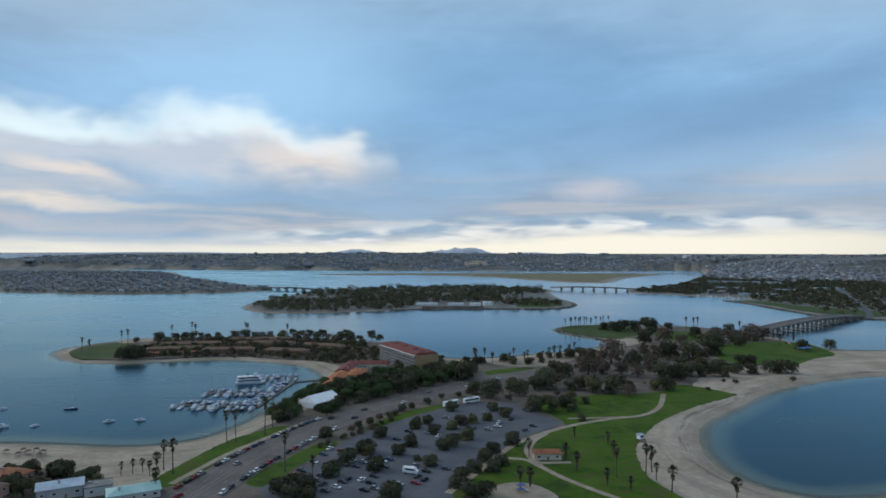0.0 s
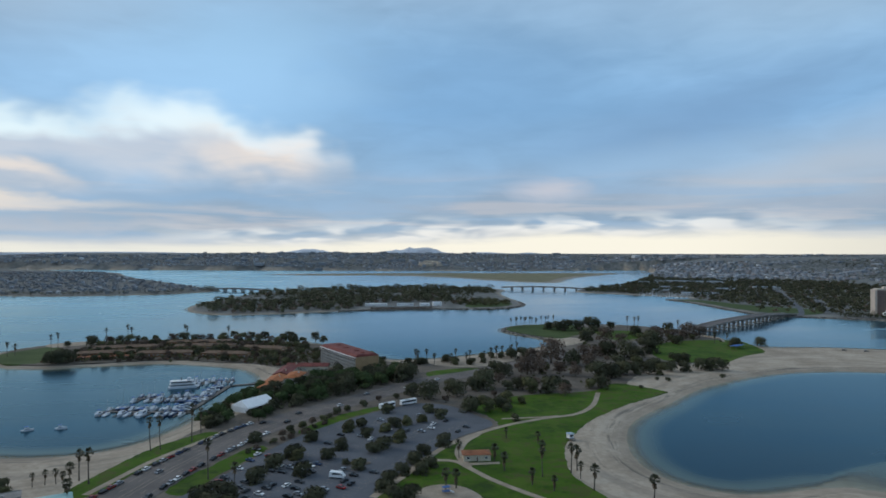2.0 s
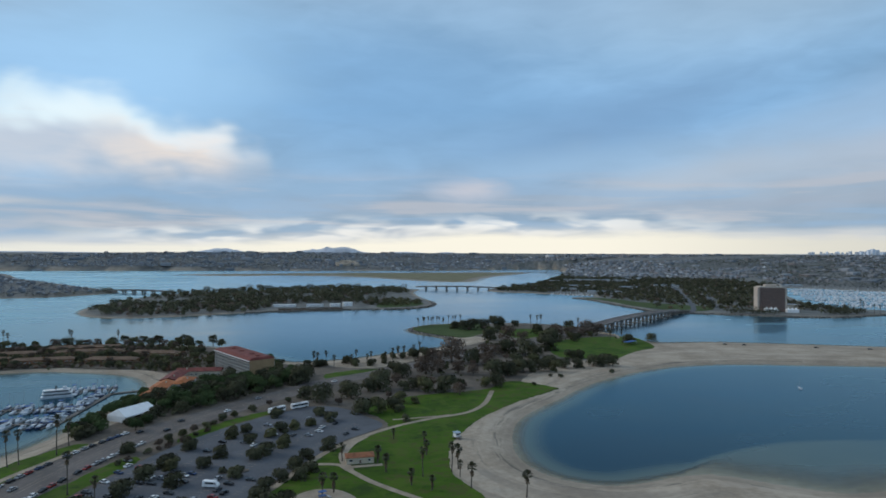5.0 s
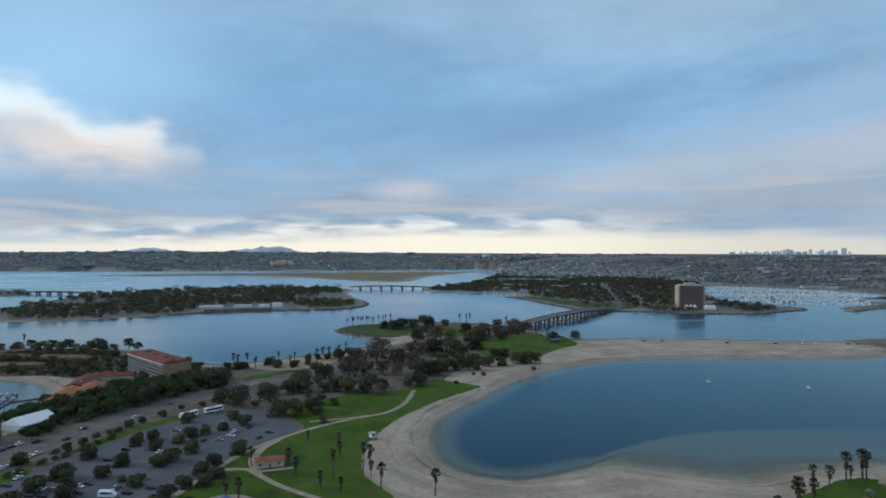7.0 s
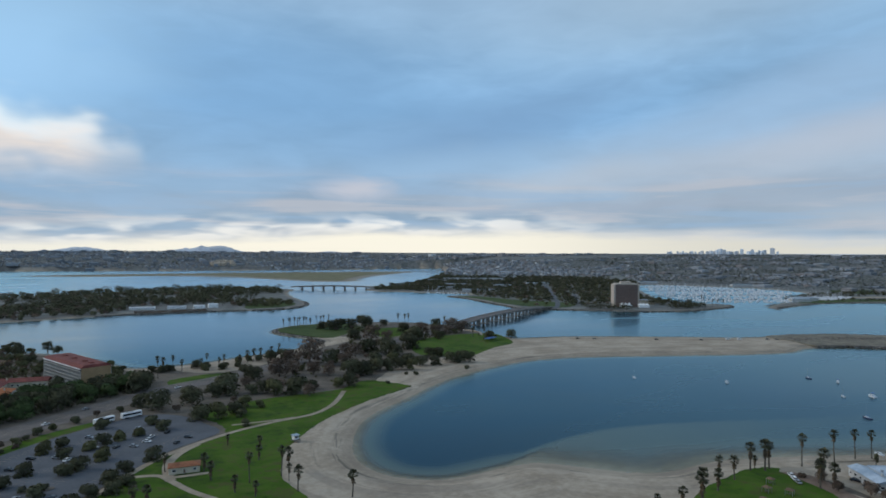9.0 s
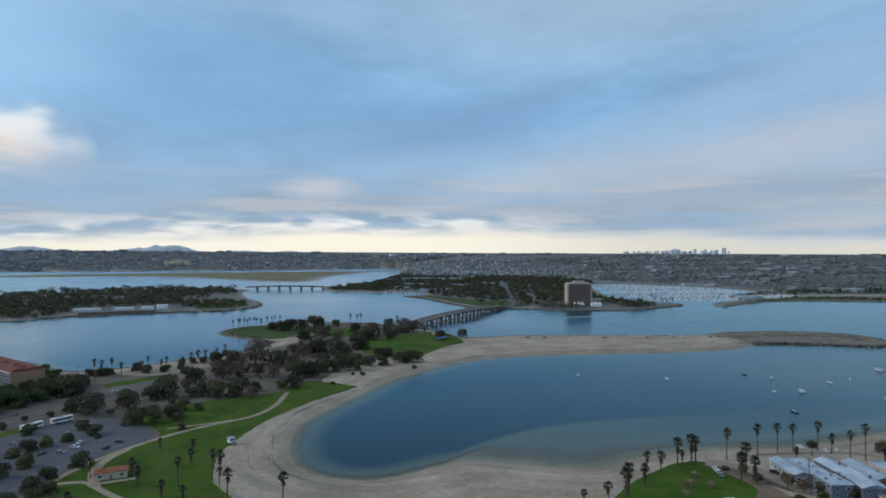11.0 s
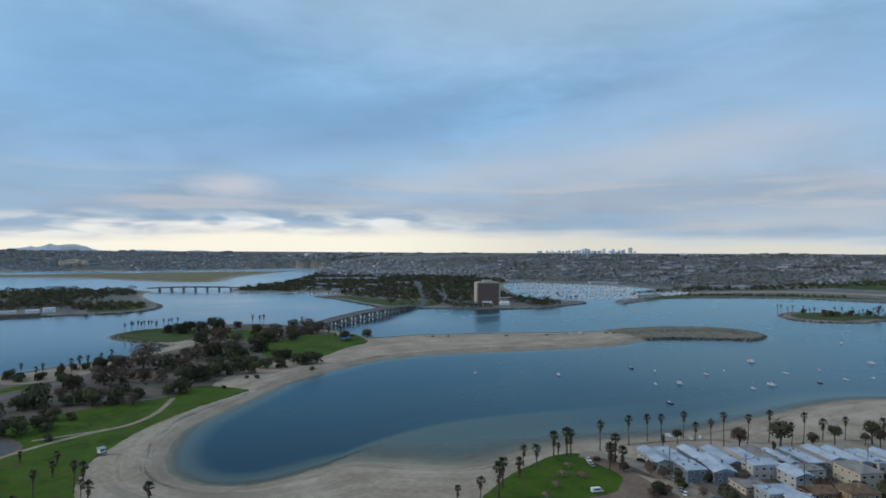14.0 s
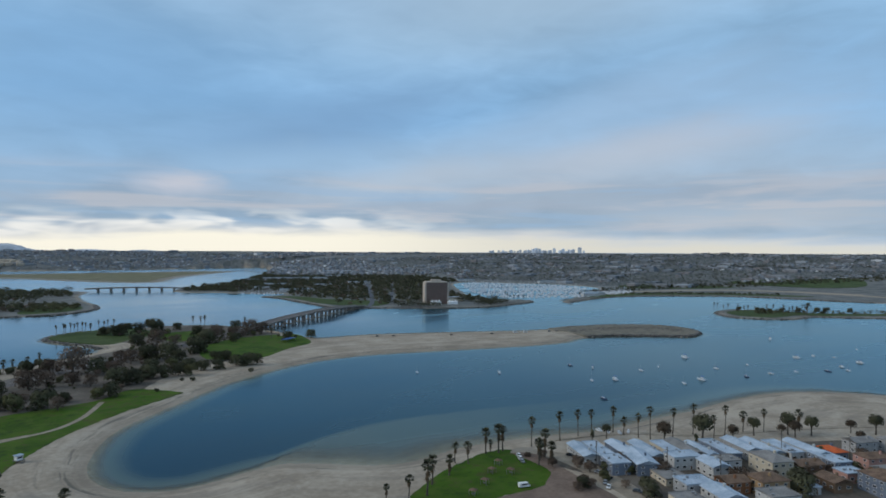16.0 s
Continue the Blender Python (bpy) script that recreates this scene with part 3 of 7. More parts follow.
def slab(name, outline, z0, z1, mat, label, parent=None, kind="structure"):
    """A flat patch of ground cover of that outline with real edges."""
    bm = bmesh.new()
    vs = [bm.verts.new((x, y, z1)) for x, y in outline]
    es = [bm.edges.new((a, b)) for a, b in zip(vs, vs[1:] + vs[:1])]
    bmesh.ops.triangle_fill(bm, edges=es, use_beauty=True)
    for f in bm.faces:
        if f.normal.z < 0:
            f.normal_flip()
    low = [bm.verts.new((x, y, z0)) for x, y in outline]
    n = len(vs)
    for i in range(n):
        bm.faces.new((vs[i], low[i], low[(i + 1) % n], vs[(i + 1) % n]))
    ob = new(name, mesh_of(name, bm, mat))
    ob.parent = parent
    return tagged(ob, label, kind=kind) if parent is None else ob


def ribbon(points, width, step=6.0):
    """Outline of a strip of that width along a curve; width may be a pair for its two ends."""
    c = spline(points, step, False)
    t = np.gradient(c, axis=0)
    t /= np.linalg.norm(t, axis=1)[:, None]
    nrm = np.stack([-t[:, 1], t[:, 0]], 1)
    w0, w1 = width if isinstance(width, tuple) else (width, width)
    w = np.linspace(w0, w1, len(c))[:, None] / 2
    return np.vstack([c + nrm * w, (c - nrm * w)[::-1]])


# ---------------------------------------------------------------- ground cover
def cover(name, points, mat, label, level=2.05, step=6.0, closed=True, smooth_line=True):
    pts = spline(points, min(step, 3.0) if name == "lawn" and step < 7 else step) if smooth_line else np.array(points, float)
    if name in ("lawn", "earth_ground"):
        pts = pts + np.array([[noise.noise((x * 0.3, y * 0.3, 1.0)), noise.noise((x * 0.3, y * 0.3, 8.0))] for x, y in pts]) * 1.4
    return slab(name, pts, 0.6, level, mat, label)


cover("earth_ground", [(-118, 215), (-112, 262), (-100, 300), (-84, 352), (-62, 402), (-48, 450), (-44, 520), (-74, 566), (-112, 586), (-172, 606), (-262, 590),
                       (-308, 606), (-336, 650), (-324, 705), (-230, 740), (-110, 724), (-40, 690), (4, 640), (36, 572), (92, 574), (150, 600), (215, 640), (262, 690),
                       (232, 742), (214, 790), (245, 832), (330, 836), (396, 790), (410, 720), (424, 640), (398, 580), (318, 540), (264, 514), (226, 480), (200, 440), (150, 372),
                       (118, 330), (104, 290), (106, 248), (110, 215)], EARTH, "bare brown earth under park trees")
cover("earth_ground", [(318, 60), (322, 120), (316, 172), (324, 172), (340, 166), (392, 140), (434, 112), (514, 60), (556, 10), (420, -60)], EARTH,
      "bare brown earth between beach houses", 2.05)
cover("earth_ground", [(-330, 200), (-330, 300), (-230, 292), (-180, 296), (-140, 286), (-122, 262), (-118, 200)], EARTH, "bare brown earth between shore houses", 2.05)

# lawns
cover("lawn", [(15, 245), (26, 271), (46, 306), (72, 338), (88, 352), (88, 372), (78, 396), (86, 412), (112, 424), (140, 430), (176, 436), (203, 458), (226, 430), (222, 422), (183, 393), (148, 361),
               (127, 333), (112, 305), (105, 270), (108, 235), (60, 222)], GRASS, "wide green park lawn beside the beach", 2.095, 4)
cover("lawn", [(66, 520), (104, 534), (112, 514), (94, 504), (66, 496)], GRASS, "small green lawn by the access road", 2.10)
cover("lawn", [(318, 640), (350, 664), (388, 676), (430, 668), (426, 626), (412, 588), (376, 566), (330, 530), (304, 540), (288, 558), (300, 610)], GRASS, "green lawn near the bridge approach", 2.10)
cover("lawn", [(195, 796), (212, 830), (244, 845), (292, 845), (302, 770), (262, 728), (240, 706), (224, 724), (208, 754)], MEADOW, "dull green meadow on the park point", 2.10)
cover("lawn", [(300, 760), (348, 766), (356, 728), (318, 690), (296, 690)], GRASS, "green lawn below park trees", 2.10)
cover("lawn", [(-334, 640), (-326, 676), (-306, 700), (-285, 660), (-272, 606), (-300, 596)], MEADOW, "green lawn at the sandy point", 2.10)
cover("lawn", [(-110, 272), (-103, 304), (-95, 330), (-82, 350), (-72, 360), (-66, 354), (-79, 326), (-90, 296), (-96, 272)], GRASS, "narrow grass verge beside the beach", 2.10, 4)
cover("lawn", [(-69, 272), (-65, 288), (-57, 304), (-44, 330), (-36, 326), (-44, 306), (-52, 288), (-59, 268)], GRASS, "green grass verge between road and car park", 2.10, 4)
cover("lawn", [(-24, 356), (-6, 384), (20, 406), (26, 402), (2, 378), (-18, 352)], GRASS, "green grass verge between road and car park", 2.10, 4)
cover("lawn", [(236, 168), (261, 184), (290, 193), (311, 195), (318, 186), (312, 168), (310, 156), (300, 147), (285, 147), (262, 151), (244, 150)], GRASS,
      "green beach park lawn with shade canopies", 2.10, 4)
cover("lawn", [(200, 1130), (262, 1140), (296, 1190), (290, 1240), (220, 1220)], MEADOW, "green lawn on the wooded island", 2.08)
cover("lawn", [(672, 1260), (684, 1190), (672, 1050), (690, 960), (740, 940), (800, 1010), (740, 1120), (720, 1240)], MEADOW, "dull olive meadow on the mainland point", 2.08)
cover("lawn", [(1096, 440), (1110, 396), (1180, 384), (1220, 340), (1300, 285), (1400, 215), (1340, 290), (1250, 370), (1214, 470), (1140, 484)], MEADOW, "green lawn on the low palm island", 2.08)
cover("lawn", [(1230, 834), (1390, 812), (1500, 745), (1580, 660), (1640, 560), (1690, 560), (1620, 720), (1480, 850), (1330, 880)], MEADOW, "dull green strip along the far channel shore", 2.08)
cover("lawn", [(1640, 960), (1800, 930), (2060, 800), (2120, 860), (1900, 1030), (1700, 1090)], MEADOW, "dull green playing field far behind the channel", 2.4)
cover("lawn", [(1700, 900), (2300, 700), (2500, 780), (1900, 1010)], MEADOW, "green golf lawn far behind the channel", 2.3)
cover("salt_flat", [(-300, 2935), (-80, 2840), (180, 2830), (360, 2640), (490, 2350), (590, 2150), (640, 2130), (740, 2340), (850, 2540), (1060, 2800), (1160, 2930), (700, 3000), (100, 3000)], DRY_GRASS,
      "flat dry grass marsh island", 1.06, 30)



def hill_patch(name, points, mat, label, lift=0.8):
    """A field that follows the rise of the ground."""
    pts = spline(points, 30)
    bm = bmesh.new()
    vs = [bm.verts.new((x, y, z + lift)) for (x, y), z in zip(pts, terrain(pts)[0])]
    bmesh.ops.triangle_fill(bm, edges=[bm.edges.new((u, v)) for u, v in zip(vs, vs[1:] + vs[:1])], use_beauty=True)
    for f in bm.faces:
        if f.normal.z < 0:
            f.normal_flip()
    tagged(new(name, mesh_of(name, bm, mat)), label, kind="structure")


hill_patch("lawn", [(2050, 930), (2150, 930), (2275, 835), (2350, 674), (2080, 560), (2000, 640), (2010, 780)], MEADOW, "green playing field behind the flood channel")
# car park, roads, foot paths
cover("car_park", [(-58, 262), (-36, 320), (-18, 352), (2, 376), (26, 398), (50, 412), (68, 402), (80, 378), (86, 356), (62, 333), (44, 308), (28, 282), (18, 264), (12, 240), (-50, 236)],
      ASPHALT, "large grey asphalt car park with painted bays", 2.15, 5)
main_road = cover("road", ribbon([(-92, 236), (-84, 268), (-72, 306), (-54, 348), (-34, 380), (-4, 416), (28, 450), (62, 486), (104, 512), (160, 556), (222, 606), (300, 656), (372, 708), (412, 734)], (25, 17), 5),
                  ROAD, "wide divided asphalt road to the bridge", 2.16, smooth_line=False)
cover("road", ribbon([(-60, 268), (-46, 262), (-30, 262)], 12, 3), ASPHALT, "short asphalt entry to the car park", 2.165, smooth_line=False)
cover("road", ribbon([(318, 190), (328, 170), (326, 148), (316, 118), (306, 90), (290, 40)], (11, 11), 4), CONCRETE, "pale concrete alley behind the beach houses", 2.12, smooth_line=False)
cover("car_park", [(314, 186), (322, 178), (318, 160), (312, 140), (306, 118), (296, 120), (292, 144), (308, 156), (312, 170)], DIRT, "brown dirt parking lot beside the beach park", 2.13, 4)
cover("car_park", [(236, 146), (262, 150), (286, 147), (300, 144), (300, 118), (270, 110), (236, 120)], DIRT, "brown dirt parking court at the beach park", 2.12, 4)
cover("road", ribbon([(706, 930), (760, 1000), (850, 1140), (1010, 1400), (1230, 1760)], 9, 20), ASPHALT, "straight road leading inland from the bridge", 2.2, smooth_line=False)
cover("road", ribbon([(800, 990), (870, 1090), (1010, 1290), (1180, 1540)], 6, 20), ASPHALT, "second straight road on the mainland", 2.2, smooth_line=False)
cover("road", ribbon([(1480, 900), (1640, 850), (1770, 770), (1820, 660), (1826, 540), (1810, 380)], (30, 90), 40), CONCRETE, "broad pale concrete flood channel bank", 2.25, smooth_line=False)
cover("car_park", [(70, 566), (111, 586), (160, 612), (166, 588), (124, 545), (88, 541)], CONCRETE, "pale sandy parking strip by the north beach", 2.09)
PATHS = [
    ([(16, 256), (33, 284), (51, 315), (69, 335), (94, 354), (119, 366), (142, 374), (160, 394), (177, 429)], 3.4),
    ([(42, 299), (55, 296), (60, 287), (68, 270), (80, 252), (92, 236)], 3.0),
    ([(60, 287), (59, 308), (65, 326), (74, 338)], 4.2),
    ([(94, 368), (119, 369), (130, 371)], 2.2),
    ([(60, 291), (76, 291)], 3.0),
    ([(-100, 272), (-96, 285), (-88, 310), (-81, 325), (-69, 348), (-60, 366)], 3.2),
    ([(336, 189), (355, 186), (386, 172), (421, 141), (470, 116), (520, 84), (570, 40)], 4.0),
    ([(412, 660), (424, 690), (418, 716)], 3.0),
]
for i, (pts, w) in enumerate(PATHS):
    cover("foot_path", ribbon(pts, w, 3), CONCRETE, "pale concrete foot path", 2.18 + 0.006 * i, smooth_line=False)
cover("playground_sand", [(28, 246), (33, 259), (41, 266), (50, 266), (57, 259), (60, 249), (55, 238), (36, 236)], CONCRETE, "round pale sand play area in the lawn", 2.17, 3)
cover("car_park", [(-322, 716), (-300, 734), (-262, 742), (-250, 732), (-280, 712), (-306, 694)], CONCRETE, "pale concrete lot at the resort point", 2.12)
cover("traffic_island", [(3, 299), (9, 300.5), (15, 299), (15, 296), (9, 294.5), (3, 296)], EARTH, "low planted island in the car park", 2.30, 2)


def road_marks():
    """Lane lines and parking bays, thin painted strips."""
    bm = bmesh.new()

    def dash(p, q, w, z):
        d = (q - p) / np.linalg.norm(q - p)
        n = np.array([-d[1], d[0]]) * w / 2
        bm.faces.new([bm.verts.new((*v, z)) for v in (p - n, q - n, q + n, p + n)])
    c = spline([(-92, 236), (-84, 268), (-72, 306), (-54, 348), (-34, 380), (-4, 416), (28, 450), (62, 486), (104, 512), (160, 556), (222, 606), (300, 656), (372, 708)], 4, False)
    t = np.gradient(c, axis=0)
    t /= np.linalg.norm(t, axis=1)[:, None]
    n = np.stack([-t[:, 1], t[:, 0]], 1)
    for off, every in ((-8.5, 1), (-1.2, 1), (1.2, 1), (8.5, 1), (-4.8, 3), (4.8, 3)):
        for i in range(len(c) - 1):
            if i % every == 0:
                dash(c[i] + n[i] * off, c[i + 1] + n[i + 1] * off, 0.22, 2.172)
    ob = new("lane_line", mesh_of("lane_line", bm, CONCRETE))
    tagged(ob, "thin painted white lane lines on asphalt", kind="structure")
    bm = bmesh.new()
    u, v = np.array([0.53, 0.85]), np.array([0.85, -0.53])
    for row in range(-1, 9):
        for k in range(-20, 44):
            o = np.array([-10, 320]) + v * (row * 15.0 - 60) + u * (k * 2.8 - 40)
            if inside(CAR_PARK, o[None])[0]:
                dash(o - v * 2.4, o + v * 2.4, 0.14, 2.165)
    ob = new("bay_line", mesh_of("bay_line", bm, CONCRETE))
    tagged(ob, "worn white parking bay lines", kind="structure")


CAR_PARK = spline([(-52, 270), (-34, 318), (-16, 350), (4, 372), (28, 394), (48, 405), (64, 396), (76, 376), (80, 356), (56, 331), (38, 308), (24, 282), (14, 262), (8, 244), (-44, 242)], 5)
road_marks()


# ---------------------------------------------------------------- plants
def leaf_cloud(rng, lobes, count, leaf, up=0.0):
    """Small quads spread over lobes (x, y, z, radius, squash): vertices and faces."""
    lobes = np.array(lobes, float)
    w = lobes[:, 3] ** 2
    k = rng.choice(len(lobes), count, p=w / w.sum())
    d = rng.normal(size=(count, 3))
    d /= np.linalg.norm(d, axis=1)[:, None]
    d[:, 2] = np.where(d[:, 2] < -0.45, -d[:, 2] * 0.6, d[:, 2])
    r = lobes[k, 3:4] * rng.uniform(0.84, 1.06, (count, 1))
    c = lobes[k, :3] + d * r * np.column_stack([np.ones((count, 2)), lobes[k, 4]])
    nrm = d + rng.normal(size=(count, 3)) * 0.16
    nrm[:, 2] += up
    nrm /= np.linalg.norm(nrm, axis=1)[:, None]
    u = np.cross(nrm, rng.normal(size=(count, 3)))
    u /= np.linalg.norm(u, axis=1)[:, None]
    v = np.cross(nrm, u)
    s = leaf * rng.uniform(0.55, 1.25, (count, 1))
    s2 = s * rng.uniform(0.5, 0.9, (count, 1))
    quad = np.stack([c - u * s, c - v * s2, c + u * s, c + v * s2], 1).reshape(-1, 3)
    return quad, np.arange(count * 4).reshape(-1, 4)


def cloud_mesh(name, quad, faces, mat, tint=None):
    me = bpy.data.meshes.new(name)
    me.from_pydata(quad.tolist(), [], faces.tolist())
    if tint is not None:
        me.attributes.new("tint", "FLOAT", "FACE").data.foreach_set("value", tint.astype(np.float32))
    me.materials.append(mat)
    return me


def tree(kind, seed, height, radius, mat, label, lobes=7, count=620, leaf=0.62, squash=0.75, low=0.16, tight=1.0):
    rng = np.random.default_rng(seed)
    root = tagged(new(kind), label, "tree")
    lob = [(0, 0, height * (0.56 + 0.1 * (tight < 1)), radius * (0.8 if tight == 1 else 0.95), squash)]
    for i in range(lobes):
        a = 2 * math.pi * i / lobes + rng.uniform(-0.4, 0.4)
        rr = radius * rng.uniform(0.38, 0.58) * tight
        lob.append((rr * math.cos(a), rr * math.sin(a), height * rng.uniform(low + 0.12, 0.76), radius * rng.uniform(0.42, 0.56), squash))
    q, f = leaf_cloud(rng, lob, count, leaf)
    q[:, 2] = np.minimum(q[:, 2], height)
    part("crown", cloud_mesh("crown", q, f, mat), None, root)
    bm = bmesh.new()
    t = height * 0.026 + 0.08
    tube(bm, [(0, 0, -0.3), (0.1, 0.05, height * 0.2), (0, 0.1, height * 0.45), (0.1, 0, height * 0.7)], [t * 1.3, t, t * 0.75, t * 0.3])
    for x, y, z, r, _ in lob[1:5]:
        tube(bm, [(0.05, 0.05, height * 0.28), (x * 0.5, y * 0.5, z * 0.72), (x * 0.9, y * 0.9, z)], [t * 0.55, t * 0.4, t * 0.15], 5)
    part("trunk", bm, BARK, root)
    return root


def palm(seed, height, label, head=1.8, skirt=0.7, fans=48, girth=0.24, lean=0.3):
    """A fan palm: slim ringed stem, a round head of fans and a skirt of dead ones."""
    rng = np.random.default_rng(seed)
    root = tagged(new("palm_tree"), label, "palm")
    bm = bmesh.new()
    n = 9
    tx = [(lean * math.sin(i / n * 2.2), lean * 0.4 * (i / n) ** 2, -0.3 + (height - head + 0.3) * i / n) for i in range(n + 1)]
    tube(bm, tx, [girth * (1.7 if i == 0 else 1.15 - 0.35 * i / n) * (1 + 0.06 * (i % 2)) for i in range(n + 1)], 7)
    part("trunk", bm, BARK, root)
    top = Vector(tx[-1])

    def fan(bm, base, d, length, spread, droop):
        d = d.normalized()
        side = d.cross(Vector((0, 0, 1)))
        if side.length < 0.05:
            side = Vector((1, 0, 0))
        side.normalize()
        stem = base + d * length * 0.45
        c = bm.verts.new(stem)
        tips = []
        for k in range(-2, 3):
            e = (d + side * spread * k * 0.42 + Vector((0, 0, -droop * (0.5 + 0.15 * abs(k))))).normalized()
            tips.append(bm.verts.new(stem + e * length * (0.62 - 0.05 * abs(k))))
        for p, q in zip(tips, tips[1:]):
            bm.faces.new((c, p, q))
        w = side * 0.05
        bm.faces.new([bm.verts.new(v) for v in (base - w, base + w, stem + w, stem - w)])
    bm = bmesh.new()
    for i in range(fans):
        a, e = rng.uniform(0, 2 * math.pi), math.asin(rng.uniform(-0.65, 1.0))
        d = Vector((math.cos(a) * math.cos(e), math.sin(a) * math.cos(e), math.sin(e)))
        fan(bm, top, d, head * rng.uniform(0.95, 1.2), 0.9, 0.18)
    part("crown", bm, FROND, root)
    if skirt:
        bm = bmesh.new()
        for i in range(int(30 * skirt) + 8):
            a = rng.uniform(0, 2 * math.pi)
            z = -rng.uniform(0.2, 1.0) * skirt * 3.0
            d = Vector((math.cos(a), math.sin(a), -rng.uniform(0.9, 2.2)))
            fan(bm, top + Vector((0, 0, z)), d, head * rng.uniform(0.7, 1.0), 0.9, 0.6)
        part("skirt", bm, SKIRT, root, "hanging dry brown fronds")
    return root


def placed(proto, x, y, z=2.0, rot=None, size=1.0, group=""):
    """Puts the first piece of a kind, or a copy of it, at that place."""
    rot = random.uniform(0, 360) if rot is None else rot
    k = size / (proto.scale[0] if proto.get("used") else 1.0)
    m = pose(x, y, z, 0, 0, rot) @ Matrix.Diagonal((k, k, k, 1))
    if not proto.get("used"):
        proto["used"] = 1
        proto.matrix_basis = m
        ob = proto
    else:
        ob = copy_thing(proto, m)
    if group:
        ob["group"] = group
    return ob


def settled():
    """Drops the mark of kinds already placed."""
    for o in list(bpy.data.objects):
        for mark in ("used", "spread"):
            if mark in o.keys():
                del o[mark]


def scatter(poly, count, gap, seed, keep=None):
    """Plan points at random in an outline, no two nearer than gap."""
    rng = np.random.default_rng(seed)
    poly = np.array(poly, float)
    lo, hi = poly.min(0), poly.max(0)
    out = []
    for _ in range(count * 40):
        p = rng.uniform(lo, hi)
        if inside(poly, p[None])[0] and all((p[0] - a) ** 2 + (p[1] - b) ** 2 > gap * gap for a, b in out) and (keep is None or keep(p)):
            out.append(tuple(p))
            if len(out) == count:
                break
    return out


DARK_TREES = [tree("broadleaf_tree", 11 + i, h, r, LEAF, lab, n + 3, 1050, 0.5, 0.75, low) for i, (h, r, n, low, lab) in enumerate((
    (10.0, 6.0, 7, -0.02, "dark green broadleaf tree with a spreading crown"), (7.6, 4.8, 6, -0.06, "dark green round-crowned park tree"),
    (12.5, 5.4, 8, 0.1, "tall dark green broadleaf tree with uneven crown"), (5.8, 3.9, 6, -0.04, "small dark green tree with a low crown")))]
OLIVE_TREES = [tree("olive_tree", 31 + i, h, r, LEAF_OLIVE, lab, n + 2, 660, 0.58, 0.75, 0.02) for i, (h, r, n, lab) in enumerate((
    (9, 4.8, 7, "olive green tree with a loose airy crown"), (6.3, 3.6, 6, "small olive green tree with a low crown")))]
RUST_TREES = [tree("brown_tree", 51 + i, h, r, LEAF_RUST, lab, n + 2, 900, 0.38, 0.75, 0.04) for i, (h, r, n, lab) in enumerate((
    (8.5, 5.0, 8, "half-bare reddish brown tree with a thin crown"), (6.0, 3.4, 6, "small reddish brown tree with thin leaves")))]
GREEN_TREES = [tree("leafy_tree", 41 + i, h, r, LEAF_GREEN, lab, n, 1050, 0.5, 0.8, -0.02) for i, (h, r, n, lab) in enumerate((
    (11.0, 5.6, 9, "tall deep green leafy tree beside the resort"), (8.0, 4.6, 8, "round deep green leafy tree")))]
BALL_TREES = [tree("round_tree", 61 + i, h, r, m, lab, 9, 800, 0.52, 0.92, 0.42, 0.55) for i, (h, r, m, lab) in enumerate((
    (11, 4.0, LEAF, "dense round dark tree on a bare trunk"), (10, 3.8, LEAF_BROWN, "dense round brown-green tree on a bare trunk")))]
CYPRESS = tree("cypress_tree", 71, 7.5, 1.1, LEAF, "slim dark cypress between the houses", 5, 300, 0.4, 2.6, 0.1)
BUSHES = [tree("shrub", 81, 2.6, 2.4, LEAF, "low dark green rounded shrub", 6, 260, 0.42, 0.7, 0.0), tree("shrub", 82, 2.0, 1.9, LEAF_RUST, "low brownish shrub beside the lot", 5, 200, 0.4, 0.7, 0.0)]
PALMS = [palm(101, 10, "short fan palm with a round green head"), palm(102, 14, "tall slim fan palm with a small green head", 1.8, 0.7),
         palm(103, 18, "very tall slim fan palm with a green head", 1.9, 0.8, lean=0.6)]
SHAGGY = [palm(111, 9.5, "fan palm with a thick brown skirt", 2.0, 1.3, 64, 0.34), palm(112, 13, "tall fan palm with a thick brown skirt", 2.1, 1.5, 64, 0.34)]


def palm_of(h):
    p = min(PALMS, key=lambda q: abs((10, 14, 18)[PALMS.index(q)] - h))
    return p, h / (10, 14, 18)[PALMS.index(p)]


def palms(rows, group):
    for x, y, h in rows:
        p, s = palm_of(h)
        placed(p, x, y, 2.0, None, s, group)


palms([(-107, 274, 13), (-110, 290, 13.5), (-104, 285, 15.5), (-103, 263, 10), (-93, 329, 17), (-89, 331, 16.7), (-77, 343, 20), (-55, 285, 18), (-40, 267, 13), (-76, 358, 14)], "palms along the road")
palms([(-122, 286, 6.5), (-118, 287, 6.5), (-113, 282, 6.8), (-126, 284, 6)], "palms along the road")
for x, y, s in ((-149, 279, 1.5), (-136, 279, 1.0), (-154, 285, 1.1), (-176, 288, 0.8), (-163, 268, 1.2)):
    placed(DARK_TREES[3], x, y, 2.0, None, s, "trees by the west beach")
palms([(105, 274, 13.7), (109, 277, 11.4), (108, 253, 11), (127, 238, 11), (107, 267, 7.5)], "palms beside the cove")
palms([(91, 271, 13.4), (46, 258, 10), (58, 300, 9)], "palms on the lawn")
for x, y, h in ((76, 281, 10.3), (74, 294, 10.2), (91, 254, 8), (84, 262, 9), (99, 300, 9), (51, 262, 10), (102, 318, 8), (88, 330, 7)):
    placed(SHAGGY[0], x, y, 2.0, None, h / 11.5, "palms on the lawn")
